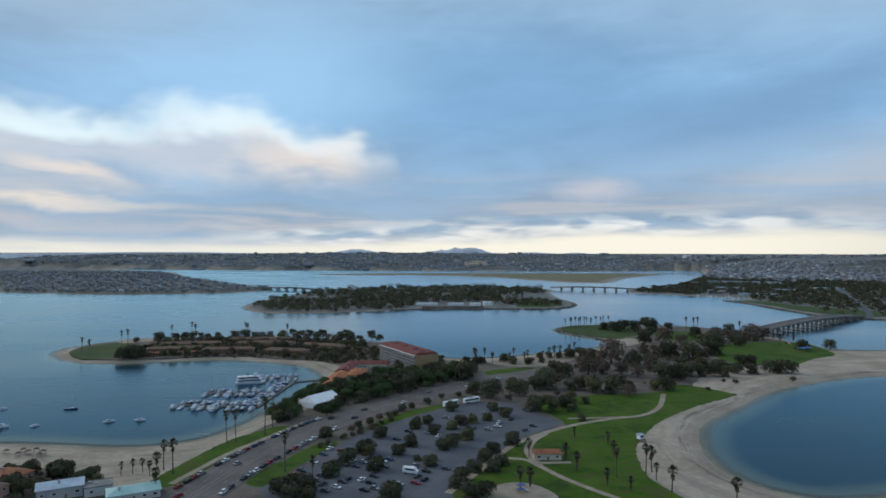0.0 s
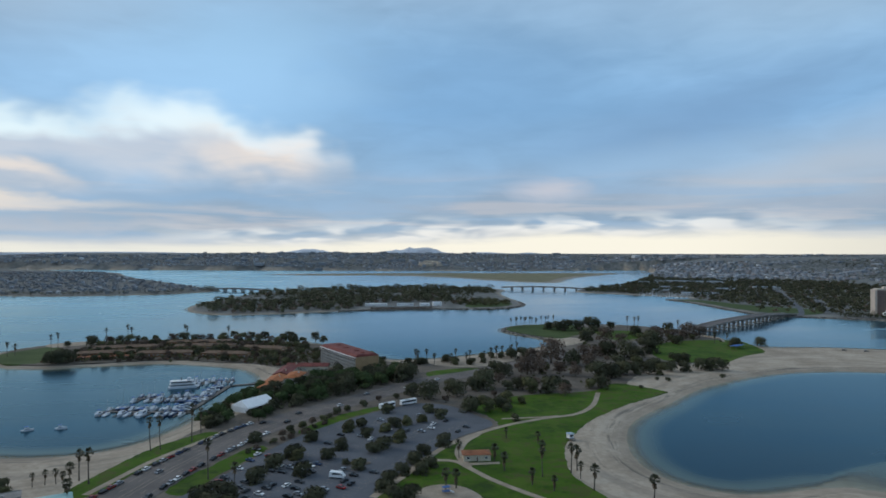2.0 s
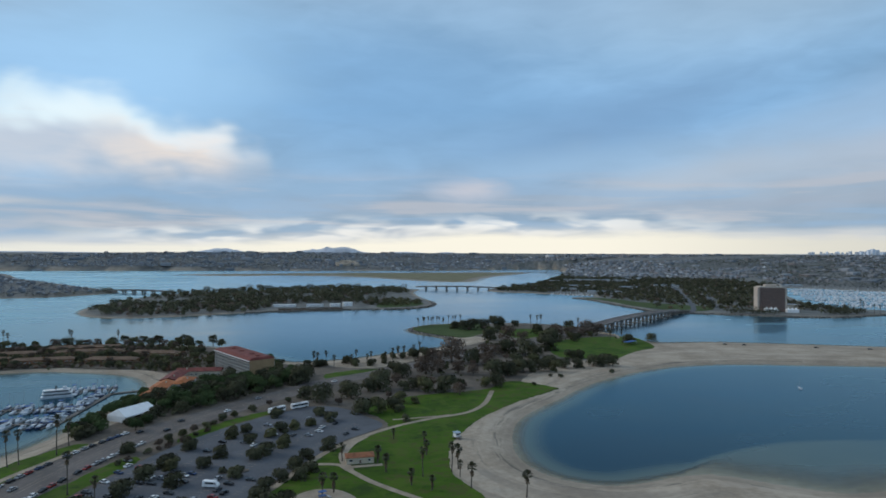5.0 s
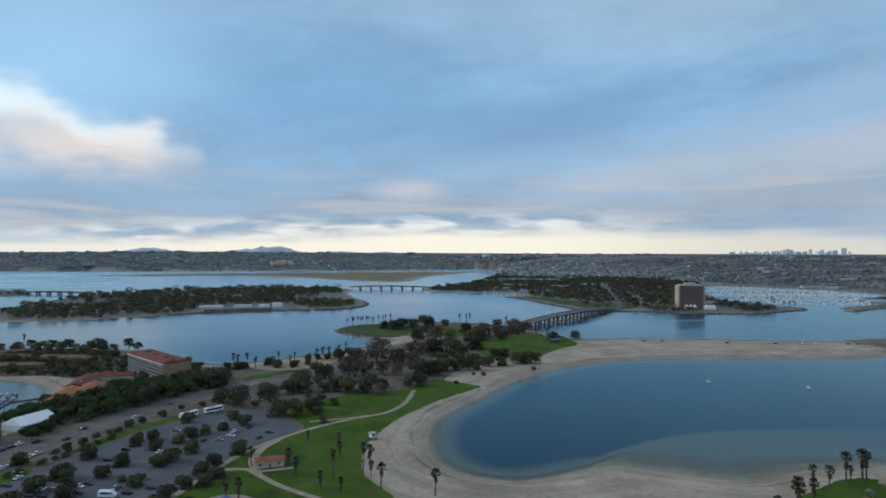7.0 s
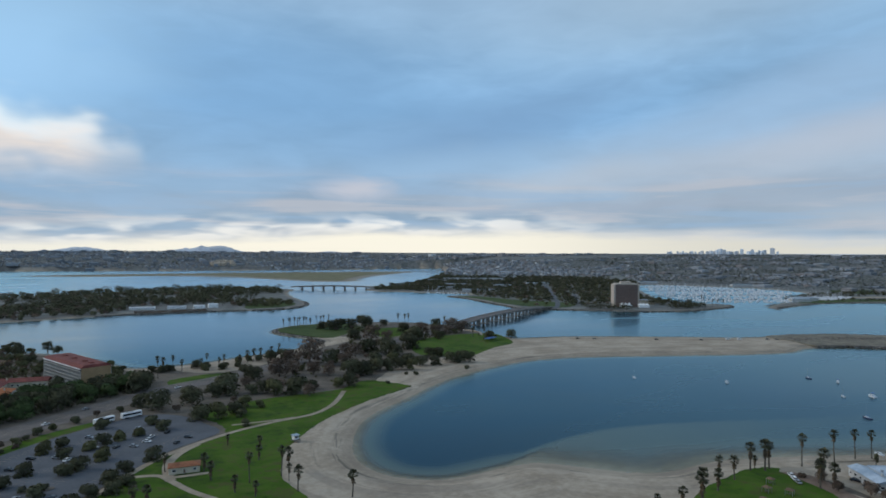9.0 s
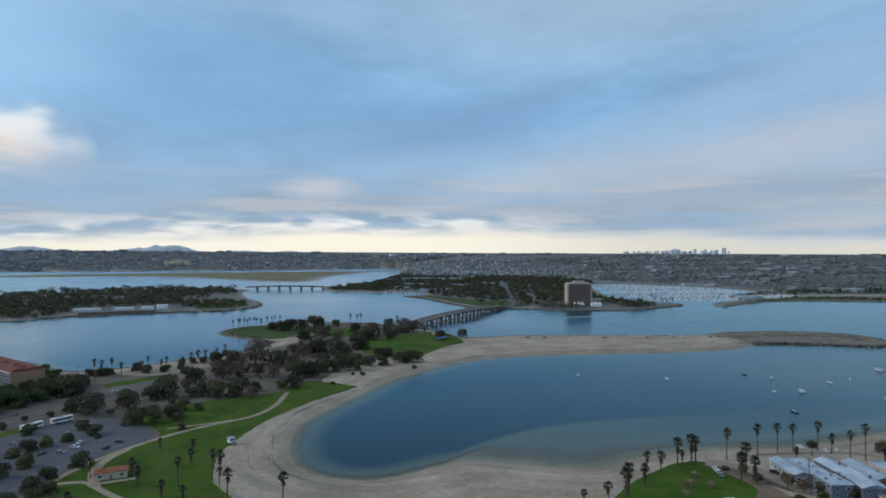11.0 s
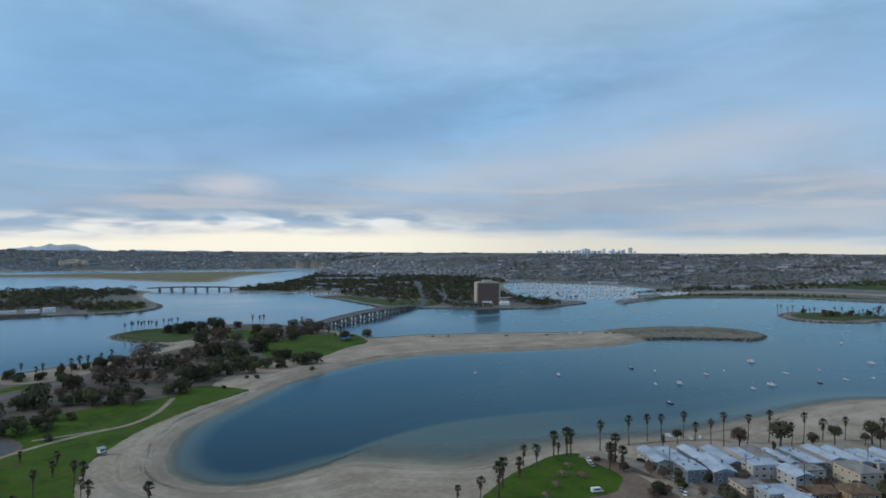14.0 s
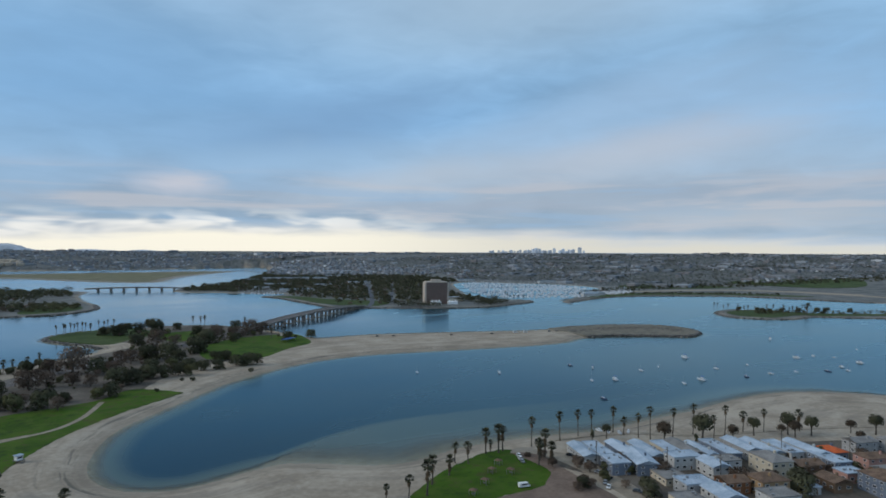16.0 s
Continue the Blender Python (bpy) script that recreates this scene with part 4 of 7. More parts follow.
palms([(204, 812, 13), (212, 817, 14), (215, 822, 12.5), (220, 822, 14), (223, 816, 13), (228, 827, 13.5), (233, 824, 14), (237, 829, 12.5), (242, 825, 11.5), (254, 842, 13), (259, 839, 12.5), (264, 843, 13), (271, 842, 13.5), (342, 759, 19.8), (350, 758, 19), (355, 758, 19.8),
       (401, 743, 16), (395, 650, 12), (413, 655, 11)], "palms on the park point")
palms([(56, 529, 18), (67, 555, 14), (74, 554, 10), (89, 553, 10), (94, 561, 12.7), (109, 572, 9.4), (121, 565, 9.3), (129, 573, 11.5), (135, 579, 12), (142, 585, 11.2), (153, 593, 11), (165, 620, 9.7),
       (60, 560, 12), (104, 560, 9)], "palms along the north beach")
palms([(330, 188, 15.2), (349, 185, 15.7), (363, 184, 14.6), (371, 181, 14), (385, 177, 14.3), (385, 170, 10), (387, 162, 13.2), (389, 156, 17.7), (401, 150, 16.3), (415, 146, 17.2), (419, 136, 12.3), (427, 134, 16.8),
       (442, 131, 11.8), (239, 172, 9.7), (282, 193, 10), (286, 188, 10.7), (452, 124, 13), (470, 112, 12)], "palms behind the south beach")
for x, y, h in ((247, 170, 15), (256, 178, 13), (269, 182, 9.4), (303, 194, 13), (307, 195, 6), (309, 191, 14.5), (313, 192, 12.8), (311, 166, 13), (322, 172, 13.8), (316, 170, 10), (232, 178, 6), (319, 165, 10)):
    p = SHAGGY[h > 11.5]
    placed(p, x, y, 2.0, None, h / (13 if h > 11.5 else 9.5), "palms round the beach park")
for i, (x, y, h) in enumerate([(372, 172, 7.5), (388, 147, 12.5), (401, 133, 16), (422, 127, 9), (440, 124, 10), (451, 114, 7), (457, 113, 12), (454, 108, 10), (465, 104, 10.5), (471, 82, 7), (495, 82, 11), (488, 92, 8)]):
    placed(BALL_TREES[i % 2], x, y, 2.0, None, h / 10.2, "round trees behind the south beach")
for x, y in ((361, 173), (397, 134), (375, 122)):
    placed(CYPRESS, x, y, 2.0, None, 1.0, "cypresses between houses")

NORTH_TREES = ((86, 565, 1.05), (107, 552, 0.8), (59, 554, 0.95), (152, 590, 1.1), (52, 560, 0.8), (119, 560, 0.6), (63, 556, 0.9))
# trees in and round the car park
for i, (x, y) in enumerate([(-19, 307), (-5, 306), (1, 320), (6, 327), (17, 313), (22, 319), (31, 330), (41, 337), (30, 358), (37, 362), (11, 361), (19, 365), (4, 352), (14, 341), (-15, 336), (63, 354), (52, 388),
                            (-15, 285), (-28, 300), (-23, 259), (-7, 251), (24, 349), (27, 390), (40, 392), (46, 366), (58, 374), (-42, 262), (33, 345), (10, 290), (-34, 279)]):
    if i % 4 != 3:
        placed((OLIVE_TREES[1], DARK_TREES[3], DARK_TREES[1])[i % 3], x, y, 1.35, None, random.uniform(0.9, 1.15), "trees in the car park")
for x, y, s in ((-44, 338, 1.0), (-50, 266, 0.95), (-29, 297, 1.1), (53, 320, 1.1), (-22, 310, 1.1), (20, 263, 0.9), (23, 272, 0.95), (30, 281, 0.9), (36, 296, 1.0), (38, 281, 0.95), (43, 289, 0.9), (25, 251, 1.1), (31, 254, 1.0), (-52, 260, 1.1), (-47, 254, 1.1), (-40, 252, 1.0), (42, 308, 0.9), (-47, 404, 0.9), (-51, 391, 0.85), (-45, 396, 0.9), (-56, 393, 0.6), (-45, 412, 1.0)):
    placed(DARK_TREES[1], x, y, 1.3, None, s * 0.92, "trees round the car park")
for i, (x, y) in enumerate(((-4, 390), (-11, 374), (-17, 368), (-28, 355), (2, 398), (-31, 345), (12, 408), (-22, 362), (22, 420), (34, 428))):
    placed((DARK_TREES[3], OLIVE_TREES[1], RUST_TREES[1])[i % 3], x, y, 2.0, None, random.uniform(0.6, 0.85), "trees along the road verge")

GROVES = [
    ("trees by the resort", [(-64, 388), (-44, 392), (-18, 426), (16, 460), (42, 490), (54, 524), (26, 510), (0, 510), (-28, 486), (-40, 462), (-56, 430)], 60, 6.0, (8, 2, 8, 9, 0), 1.05),
    ("trees in the middle of the park", [(96, 446), (124, 446), (139, 430), (165, 437), (189, 446), (223, 489), (261, 522), (297, 585), (318, 650), (275, 640), (247, 655), (196, 612), (160, 572), (121, 531), (99, 494)], 38, 9.5, (7, 5, 6, 3, 7), 0.85),
    ("trees behind the car park", [(48, 452), (62, 428), (86, 432), (116, 420), (116, 400), (98, 380), (90, 396), (66, 412), (52, 428)], 8, 8.0, (3, 5, 7), 0.9),
    ("trees on the park point", [(250, 784), (297, 798), (339, 805), (330, 752), (290, 730), (266, 712)], 6, 9.0, (3, 4, 7), 0.9),
    ("trees at the bridge approach", [(312, 680), (350, 722), (396, 748), (416, 722), (404, 694), (362, 664), (318, 648)], 16, 8.0, (6, 4, 7, 5), 0.9),
    ("trees above the cove beach", [(190, 456), (204, 450), (228, 482), (262, 510), (284, 530), (278, 550), (246, 524), (212, 490)], 5, 9.0, (3, 7, 5), 0.9),
    ("trees on the resort point", [(-274, 596), (-208, 606), (-131, 598), (-92, 580), (-63, 560), (-40, 570), (-24, 610), (-57, 690), (-126, 712), (-203, 728), (-264, 700)], 210, 6.4, (7, 5, 1, 6, 7, 3, 4), 0.85),
    ("trees on the far side of the resort point", [(-290, 716), (-200, 738), (-110, 728), (-50, 700), (-56, 688), (-120, 712), (-200, 722), (-280, 700)], 26, 11.0, (0, 4, 6), 1.1),
    ("trees along the north beach", [(60, 560), (92, 570), (140, 592), (170, 604), (160, 586), (118, 550), (80, 545)], 12, 7.0, (3, 5), 0.9),
    ("trees by the dock", [(-68, 440), (-76, 404), (-82, 376), (-74, 366), (-62, 384), (-52, 410), (-54, 440), (-60, 462)], 34, 4.5, (9, 3, 5, 9), 0.95),
    ("trees by the resort", [(-48, 545), (-18, 560), (6, 520), (30, 520), (46, 548), (20, 600), (-30, 610)], 24, 7.0, (9, 1, 4), 0.85),
    ("trees among the beach houses", [(330, 160), (360, 140), (420, 96), (470, 60), (430, 40), (370, 70), (330, 100), (312, 130)], 26, 8.0, (7, 5, 6, 3), 0.85),
    ("trees in the dirt lot", [(316, 168), (324, 158), (322, 138), (312, 122), (306, 134)], 5, 5.0, (7, 7, 5), 0.95),
    ("trees among the shore houses", [(-200, 270), (-160, 292), (-136, 286), (-128, 270), (-150, 250), (-200, 250)], 22, 5.0, (5, 7, 1, 4), 0.9),
]
# single trees of the park: place and width of the crown
def park_trees(rows, protos, group):
    for i, (x, y, w) in enumerate(rows):
        p = protos[i % len(protos)]
        placed(p, x, y, 1.9, None, w / p["spread"], group)


for p, wide in zip(DARK_TREES + OLIVE_TREES + RUST_TREES + GREEN_TREES, (12.6, 10.2, 11.4, 8.2, 10.2, 7.6, 10.4, 7.2, 11.8, 9.8)):
    p["spread"] = wide
park_trees([(44, 485, 22.4), (56, 422, 18.8), (45, 437, 12.1), (76, 430, 16.0), (99, 452, 21.2), (90, 447, 14.2), (116, 446, 10.1), (123, 446, 12.7), (144, 436, 17.7), (123, 491, 16.7), (121, 510, 14.4), (150, 580, 13.7), (163, 586, 13.4), (196, 540, 19.0), (259, 680, 18.7), (196, 479, 19.9), (207, 478, 18.2), (185, 443, 15.0), (246, 583, 20.9), (258, 567, 24.0), (292, 594, 24.3), (264, 557, 17.0), (221, 491, 17.8), (232, 491, 14.9)], (DARK_TREES[1], DARK_TREES[0]), "large dark park trees")
park_trees([(244, 490, 15.1), (235, 530, 13.8), (291, 539, 13.5), (300, 538, 13.6), (267, 499, 13.5), (279, 498, 12.6), (296, 502, 15.0), (306, 502, 16.2), (313, 499, 14.1), (403, 625, 15.0), (430, 621, 15.2), (352, 651, 13.6), (393, 753, 17.1), (268, 780, 21.2), (284, 779, 19.8), (302, 773, 25.9), (257, 780, 18.1), (249, 792, 15.2), (332, 789, 14.1), (323, 652, 22.7), (332, 714, 18.8)], (DARK_TREES[0], DARK_TREES[1]), "large dark park trees")
park_trees([(179, 549, 29.7), (144, 499, 21.0), (155, 503, 16.4), (151, 423, 11.5), (205, 526, 16.6), (171, 498, 14.5), (181, 488, 12.4), (227, 568, 16.8), (274, 662, 23.7), (345, 686, 21.1), (385, 693, 24.7), (401, 693, 19.1), (364, 685, 17.1), (133, 442, 12.7), (164, 561, 16.1), (289, 654, 17.0), (222, 584, 14.9)], (RUST_TREES[0],), "large brown park trees")
park_trees([(129, 435, 15.0), (78, 387, 14.5), (88, 386, 13.1), (99, 394, 11.2), (252, 485, 14.0), (258, 514, 13.7), (249, 524, 12.8), (101, 363, 6.2), (106, 409, 10.1), (74, 448, 12.5), (177, 443, 10.5), (157, 444, 10.4)], (OLIVE_TREES[0], DARK_TREES[1]), "olive green park trees")
for x, y, s in ((-262, 593, 1.4), (-256, 596, 1.6), (-250, 597, 1.5), (-258, 603, 1.5), (-295, 700, 1.0), (-235, 728, 1.0), (-132, 730, 1.5), (-113, 726, 1.4), (-97, 722, 1.5), (-77, 718, 1.3), (-70, 720, 1.5), (-41, 706, 1.6), (-32, 700, 1.3)):
    placed(DARK_TREES[2 if y > 700 else 0], x, y, 2.0, None, s * (0.9 if y < 700 else 0.68), "large dark trees on the resort point")
for i, (x, y) in enumerate(spline([(-44, 320), (-37, 330), (-30, 340), (-20, 352), (-10, 368)], 4.2, False)):
    if i % 4 != 2:
        placed(BUSHES[1 if i % 3 else 0], x + random.uniform(-1, 1), y, 2.05, None, random.uniform(0.8, 1.25), "shrubs along the road verge")
for x, y in ((-208, 601), (-200, 603), (-190, 605), (-182, 606), (-170, 607), (-160, 607), (-150, 606)):
    placed(BUSHES[1], x, y, 2.05, None, random.uniform(1.1, 1.6), "brown hedge shrubs on the resort point")
placed(OLIVE_TREES[0], 24, 517, 2.0, None, 1.25, "trees by the resort")
for x, y, s in NORTH_TREES:
    placed(DARK_TREES[1], x, y, 2.0, None, s, "dark trees by the north beach")
for x, y, s in ((1186, 486, 1.2), (1204, 461, 1.1), (1171, 437, 1.5), (1219, 427, 1.3), (1233, 406, 1.4), (1261, 387, 1.5), (1273, 378, 1.5), (1300, 350, 1.3), (1180, 430, 1.3)):
    placed(DARK_TREES[1], x, y, 2.0, None, s * 0.85, "dark trees on the low island")
for x, y, s in ((305, 135, 0.7), (376, 76, 1.2), (341, 103, 0.8)):
    placed(DARK_TREES[1], x, y, 2.0, None, s, "trees among the beach houses")
park_trees([(308, 137, 6.1), (318, 123, 5.1), (359, 94, 11.4), (320, 172, 5.6), (300, 134, 5.4)], (RUST_TREES[0],), "brown trees among the beach houses")
park_trees([(319, 112, 10.4), (345, 103, 5.3), (370, 73, 12.6), (432, 99, 4.7), (370, 108, 4.3)], (DARK_TREES[1],), "trees among the beach houses")
park_trees([(-49, 380, 9.5), (-46, 392, 8.0)], (GREEN_TREES[1],), "trees by the resort")
TENT_VIEW = np.array([(-76, 398), (-60, 372), (-34, 378), (-44, 418), (-66, 428)], float)


def open_view(pt):
    return not inside(TENT_VIEW, np.array(pt)[None])[0]


ALL_KINDS = DARK_TREES + OLIVE_TREES + RUST_TREES + GREEN_TREES
for k, (group, poly, count, gap, kinds, size) in enumerate(GROVES):
    for i, (x, y) in enumerate(scatter(poly, count, gap, 500 + k, open_view)):
        placed(ALL_KINDS[kinds[i % len(kinds)]], x, y, 1.95, None, size * random.uniform(0.8, 1.15), group)
for i, (x, y) in enumerate([(4, 297.5), (8, 298), (12, 297.5), (-26, 349), (-8, 381), (408, 660), (296, 470), (240, 468), (246, 462), (214, 440), (420, 640)]):
    placed(BUSHES[0], x, y, 2.05, None, random.uniform(0.6, 1.2), "shrubs in the park")
placed(BUSHES[1], 316, 178, 2.05, None, 1.1, "shrubs in the park")


def wood(name, label, poly, count, gap, seed, hmin, hmax, mat, leaf=1.5, per=34, keep=None):
    """A far wood as one mesh of leaf clumps over short stems."""
    rng = np.random.default_rng(seed)
    quads = []
    pts = scatter_fast(poly, count, gap, seed, keep)
    for (x, y), base in zip(pts, terrain(pts)[0]):
        h = hmin + (hmax - hmin) * rng.uniform(0, 1) ** 1.6 * (0.75 + 0.6 * noise.noise((x * 0.012, y * 0.012, 3.0)))
        r = h * rng.uniform(0.45, 0.7)
        lob = [(x, y, base + h * 0.62, r * 0.8, 0.7), (x + r * 0.6, y, base + h * 0.5, r * 0.6, 0.7), (x - r * 0.5, y + r * 0.5, base + h * 0.45, r * 0.6, 0.7), (x, y - r * 0.4, base + h * 0.28, r * 0.75, 0.8)]
        quads.append(leaf_cloud(rng, lob, per, leaf, 0.7)[0])
    q = np.vstack(quads)
    me = cloud_mesh(name, q, np.arange(len(q)).reshape(-1, 4), mat, np.repeat(rng.uniform(-0.6, 0.6, len(pts)), per))
    return tagged(new(name, me), label, "trees", kind="stuff")


def scatter_fast(poly, count, gap, seed, keep=None):
    """Jittered grid points in an outline, thinned to about count."""
    rng = np.random.default_rng(seed)
    poly = np.array(poly, float)
    lo, hi = poly.min(0), poly.max(0)
    gx, gy = np.meshgrid(np.arange(lo[0], hi[0], gap), np.arange(lo[1], hi[1], gap))
    q = np.stack([gx.ravel(), gy.ravel()], 1) + rng.uniform(-0.5, 0.5, (gx.size, 2)) * gap
    q = q[inside(poly, q)]
    if keep is not None:
        q = q[keep(q)]
    rng.shuffle(q)
    return q[:count]


def clear_of(patches):
    def test(q):
        ok = np.ones(len(q), bool)
        for p in patches:
            ok &= ~inside(np.array(p, float), q)
        return ok
    return test


ISLAND_OPEN = [[(6, 1080), (170, 1080), (184, 1240), (6, 1240)], [(196, 1270), (330, 1250), (350, 1420), (300, 1500), (190, 1430)], [(-262, 1300), (-140, 1290), (-110, 1390), (-150, 1470), (-250, 1440)], [(-40, 1420), (90, 1400), (110, 1500), (-20, 1520)]]
wood("island_wood", "dark dense trees covering the island", [(-286, 1140), (-240, 1076), (-208, 1056), (-142, 1061), (-54, 1094), (10, 1112), (60, 1140), (150, 1150), (190, 1170), (240, 1240), (290, 1330), (320, 1480), (350, 1640), (300, 1730), (100, 1770), (-90, 1680), (-215, 1580), (-270, 1390)],
     800, 20, 1, 7, 20, LEAF, 1.4, 150, keep=clear_of(ISLAND_OPEN))
wood("island_wood", "brownish trees among the dark island wood", [(-276, 1136), (-205, 1058), (-140, 1063), (-50, 1096), (40, 1124), (150, 1150), (240, 1240), (290, 1400), (100, 1600), (-200, 1500)], 300, 26, 17, 6, 14, LEAF_RUST, 1.2, 90, keep=clear_of(ISLAND_OPEN))
wood("island_wood", "dark trees at the low end of the island", [(180, 1190), (236, 1142), (282, 1165), (306, 1250), (250, 1300)], 60, 14, 2, 6, 12, LEAF_OLIVE, 1.1, 110)
MAINLAND = [(690, 1000), (740, 960), (800, 930), (960, 880), (1020, 900), (1010, 960), (1040, 1080), (1120, 1200), (1330, 1480), (1480, 1560), (1600, 1900), (1400, 2100), (1100, 2250), (980, 2120), (890, 1960), (800, 1830), (640, 1690), (610, 1600), (660, 1540), (780, 1400), (720, 1280), (710, 1130)]
MAINLAND_OPEN = [ribbon([(690, 910), (760, 1000), (850, 1140), (1010, 1400), (1230, 1760)], 16, 30), ribbon([(790, 975), (870, 1090), (1010, 1290), (1180, 1540)], 11, 30),
                 [(800, 890), (850, 860), (925, 880), (905, 960), (820, 965)], [(664, 1290), (676, 1040), (760, 960), (790, 1010), (740, 1120), (720, 1280)],
                 [(860, 2040), (1140, 1880), (1220, 1980), (920, 2120)], [(750, 1420), (840, 1370), (850, 1390), (760, 1440)], [(840, 1660), (900, 1630), (910, 1670), (850, 1690)]]
wood("island_wood", "tall dark trees standing over the island wood", [(-260, 1160), (-205, 1090), (-140, 1096), (-50, 1128), (60, 1170), (190, 1190), (280, 1330), (300, 1500), (0, 1500), (-215, 1450)], 60, 60, 19, 15, 25, LEAF, 1.5, 130)
wood("mainland_wood", "dark trees on the mainland point", MAINLAND, 1300, 26, 3, 8, 18, LEAF, 1.7, 96, keep=clear_of(MAINLAND_OPEN))
wood("mainland_wood", "brownish trees on the mainland point", MAINLAND, 500, 36, 18, 5, 10, LEAF_RUST, 1.5, 50, keep=clear_of(MAINLAND_OPEN))
wood("mainland_wood", "olive green trees on the mainland point", MAINLAND, 900, 30, 15, 4, 9, LEAF_OLIVE, 1.5, 50, keep=clear_of(MAINLAND_OPEN))
wood("shore_trees", "dark trees on the shore below the hotel tower", [(748, 898), (790, 862), (840, 838), (910, 824), (980, 836), (975, 852), (900, 850), (850, 860), (800, 884), (756, 914)], 150, 6.5, 71, 7, 18, LEAF, 1.0, 48,
     keep=clear_of([[(812, 846), (850, 812), (900, 826), (892, 850), (858, 880), (826, 886)]]))
wood("shore_trees", "dark trees along the far river shore", ribbon([(845, 1880), (930, 2010), (1060, 2220), (1300, 2630)], 70, 30), 420, 15, 72, 5, 12, LEAF, 1.5, 50)
wood("headland_wood", "dark trees on the bridge headland", [(575, 1560), (600, 1530), (640, 1520), (668, 1450), (700, 1500), (640, 1620), (600, 1630)], 110, 11, 4, 7, 13, LEAF, 1.3, 80)
wood("palm_island_shrubs", "dark shrubs and small trees on the low island", [(1130, 450), (1150, 410), (1200, 400), (1240, 350), (1330, 290), (1420, 220), (1360, 300), (1260, 380), (1220, 440)], 110, 13, 5, 4, 11, LEAF, 1.1, 30)
wood("underbrush", "low dark underbrush between the park trees", GROVES[1][1], 80, 7.5, 41, 1.2, 3.0, LEAF_OLIVE, 0.8, 26)
wood("underbrush", "low dark underbrush on the resort point", GROVES[6][1], 1000, 6, 42, 2.0, 6.5, LEAF_OLIVE, 0.8, 24)
wood("hedge_rows", "low rusty red planting on the resort point", GROVES[6][1], 420, 9, 45, 1.6, 4.2, LEAF_REDDISH, 0.8, 30)
wood("underbrush", "low dark underbrush by the resort road", GROVES[0][1], 160, 6, 43, 2.0, 5.0, LEAF, 0.8, 26, keep=clear_of([TENT_VIEW]))
wood("underbrush", "low dark underbrush at the bridge approach", GROVES[4][1], 120, 7, 44, 1.5, 4.0, LEAF_OLIVE, 0.8, 26)
wood("channel_trees", "dark trees and hedges behind the far channel", [(1300, 930), (1700, 905), (2000, 790), (2300, 540), (2420, 620), (2100, 900), (1750, 1010), (1400, 1010)], 620, 19, 61, 5, 13, LEAF, 1.8, 28)
wood("shore_trees", "row of dark trees along the far channel", [(1290, 850), (1400, 830), (1500, 770), (1590, 690), (1650, 600), (1670, 620), (1600, 720), (1510, 800), (1400, 850)], 150, 11, 6, 4, 9, LEAF, 1.4, 30)
for i in range(26):
    a = i * 2.4
    p, s = palm_of(random.choice((13, 15, 17)))
    t = (i * 0.618) % 1
    placed(p, 1120 + 120 * t + 12 * math.sin(a), 470 - 110 * t + 26 * math.cos(a), 2.0, None, s, "palms on the low island")
palms([(988, 863, 22), (993, 861, 17.7), (986, 835, 15.2), (994, 831, 14.1), (1003, 826, 15.2), (940, 850, 16), (960, 860, 14), (915, 845, 14)], "palms on the mainland point")
palms([(-322, 640, 14), (-318, 645, 11), (-300, 690, 16), (-296, 668, 17), (-250, 740, 18), (-246, 742, 15), (-190, 745, 17), (-186, 740, 16), (-270, 735, 15), (-140, 735, 16)], "palms on the resort point")


# ---------------------------------------------------------------- building materials
def plain(name, c, rough=0.7, var=0.12, scale=0.25, spec=0.3, metal=0.0, obj=0.0):
    return material(name, (tuple(v * (1 - var) for v in c), tuple(min(1, v * (1 + var)) for v in c)), scale, rough, spec=spec, metal=metal, obj=obj)


WHITE_WALL = plain("white_render", (0.46, 0.46, 0.45))
HOTEL_WALL = plain("weathered_hotel_render", (0.42, 0.41, 0.39))
CREAM_WALL = plain("cream_render", (0.50, 0.44, 0.34))
GREY_WALL = plain("grey_render", (0.34, 0.34, 0.34))
TAN_WALL = plain("tan_brick", (0.33, 0.22, 0.12))
RUST_WALL = plain("rust_render", (0.24, 0.11, 0.055))
PINK_WALL = plain("pink_render", (0.42, 0.24, 0.20))
BLUE_WALL = plain("slate_blue_boards", (0.14, 0.17, 0.22))
BROWN_WALL = plain("brown_boards", (0.17, 0.11, 0.07))
TOWER_FACE = plain("red_brown_panels", (0.25, 0.168, 0.138), 0.7)
TOWER_GLASS = plain("tower_windows", (0.22, 0.16, 0.14), 0.35)
TOWER_EDGE = plain("pale_concrete_panels", (0.46, 0.39, 0.33), 0.8)
RED_TILE = material("red_clay_tiles", ((0.10, 0.028, 0.026), (0.21, 0.062, 0.05)), 0.3, 0.85, 0.05, 3.0)
ORANGE_TILE = material("orange_clay_tiles", ((0.26, 0.09, 0.03), (0.42, 0.15, 0.06)), 0.4, 0.85, 0.05, 3.0)
BROWN_TILE = material("brown_clay_tiles", ((0.20, 0.078, 0.040), (0.33, 0.135, 0.070)), 0.4, 0.85, 0.05, 3.0)
BRIGHT_ORANGE = plain("orange_roof_sheet", (0.50, 0.10, 0.025))
PALE_ROOF = material("pale_coated_roof", ((0.26, 0.33, 0.41), (0.46, 0.53, 0.61)), 0.12, 0.6, spec=0.4, fine=1.2)
GREY_ROOF = material("grey_gravel_roof", ((0.16, 0.155, 0.15), (0.27, 0.26, 0.25)), 0.15, 0.9, fine=1.5)
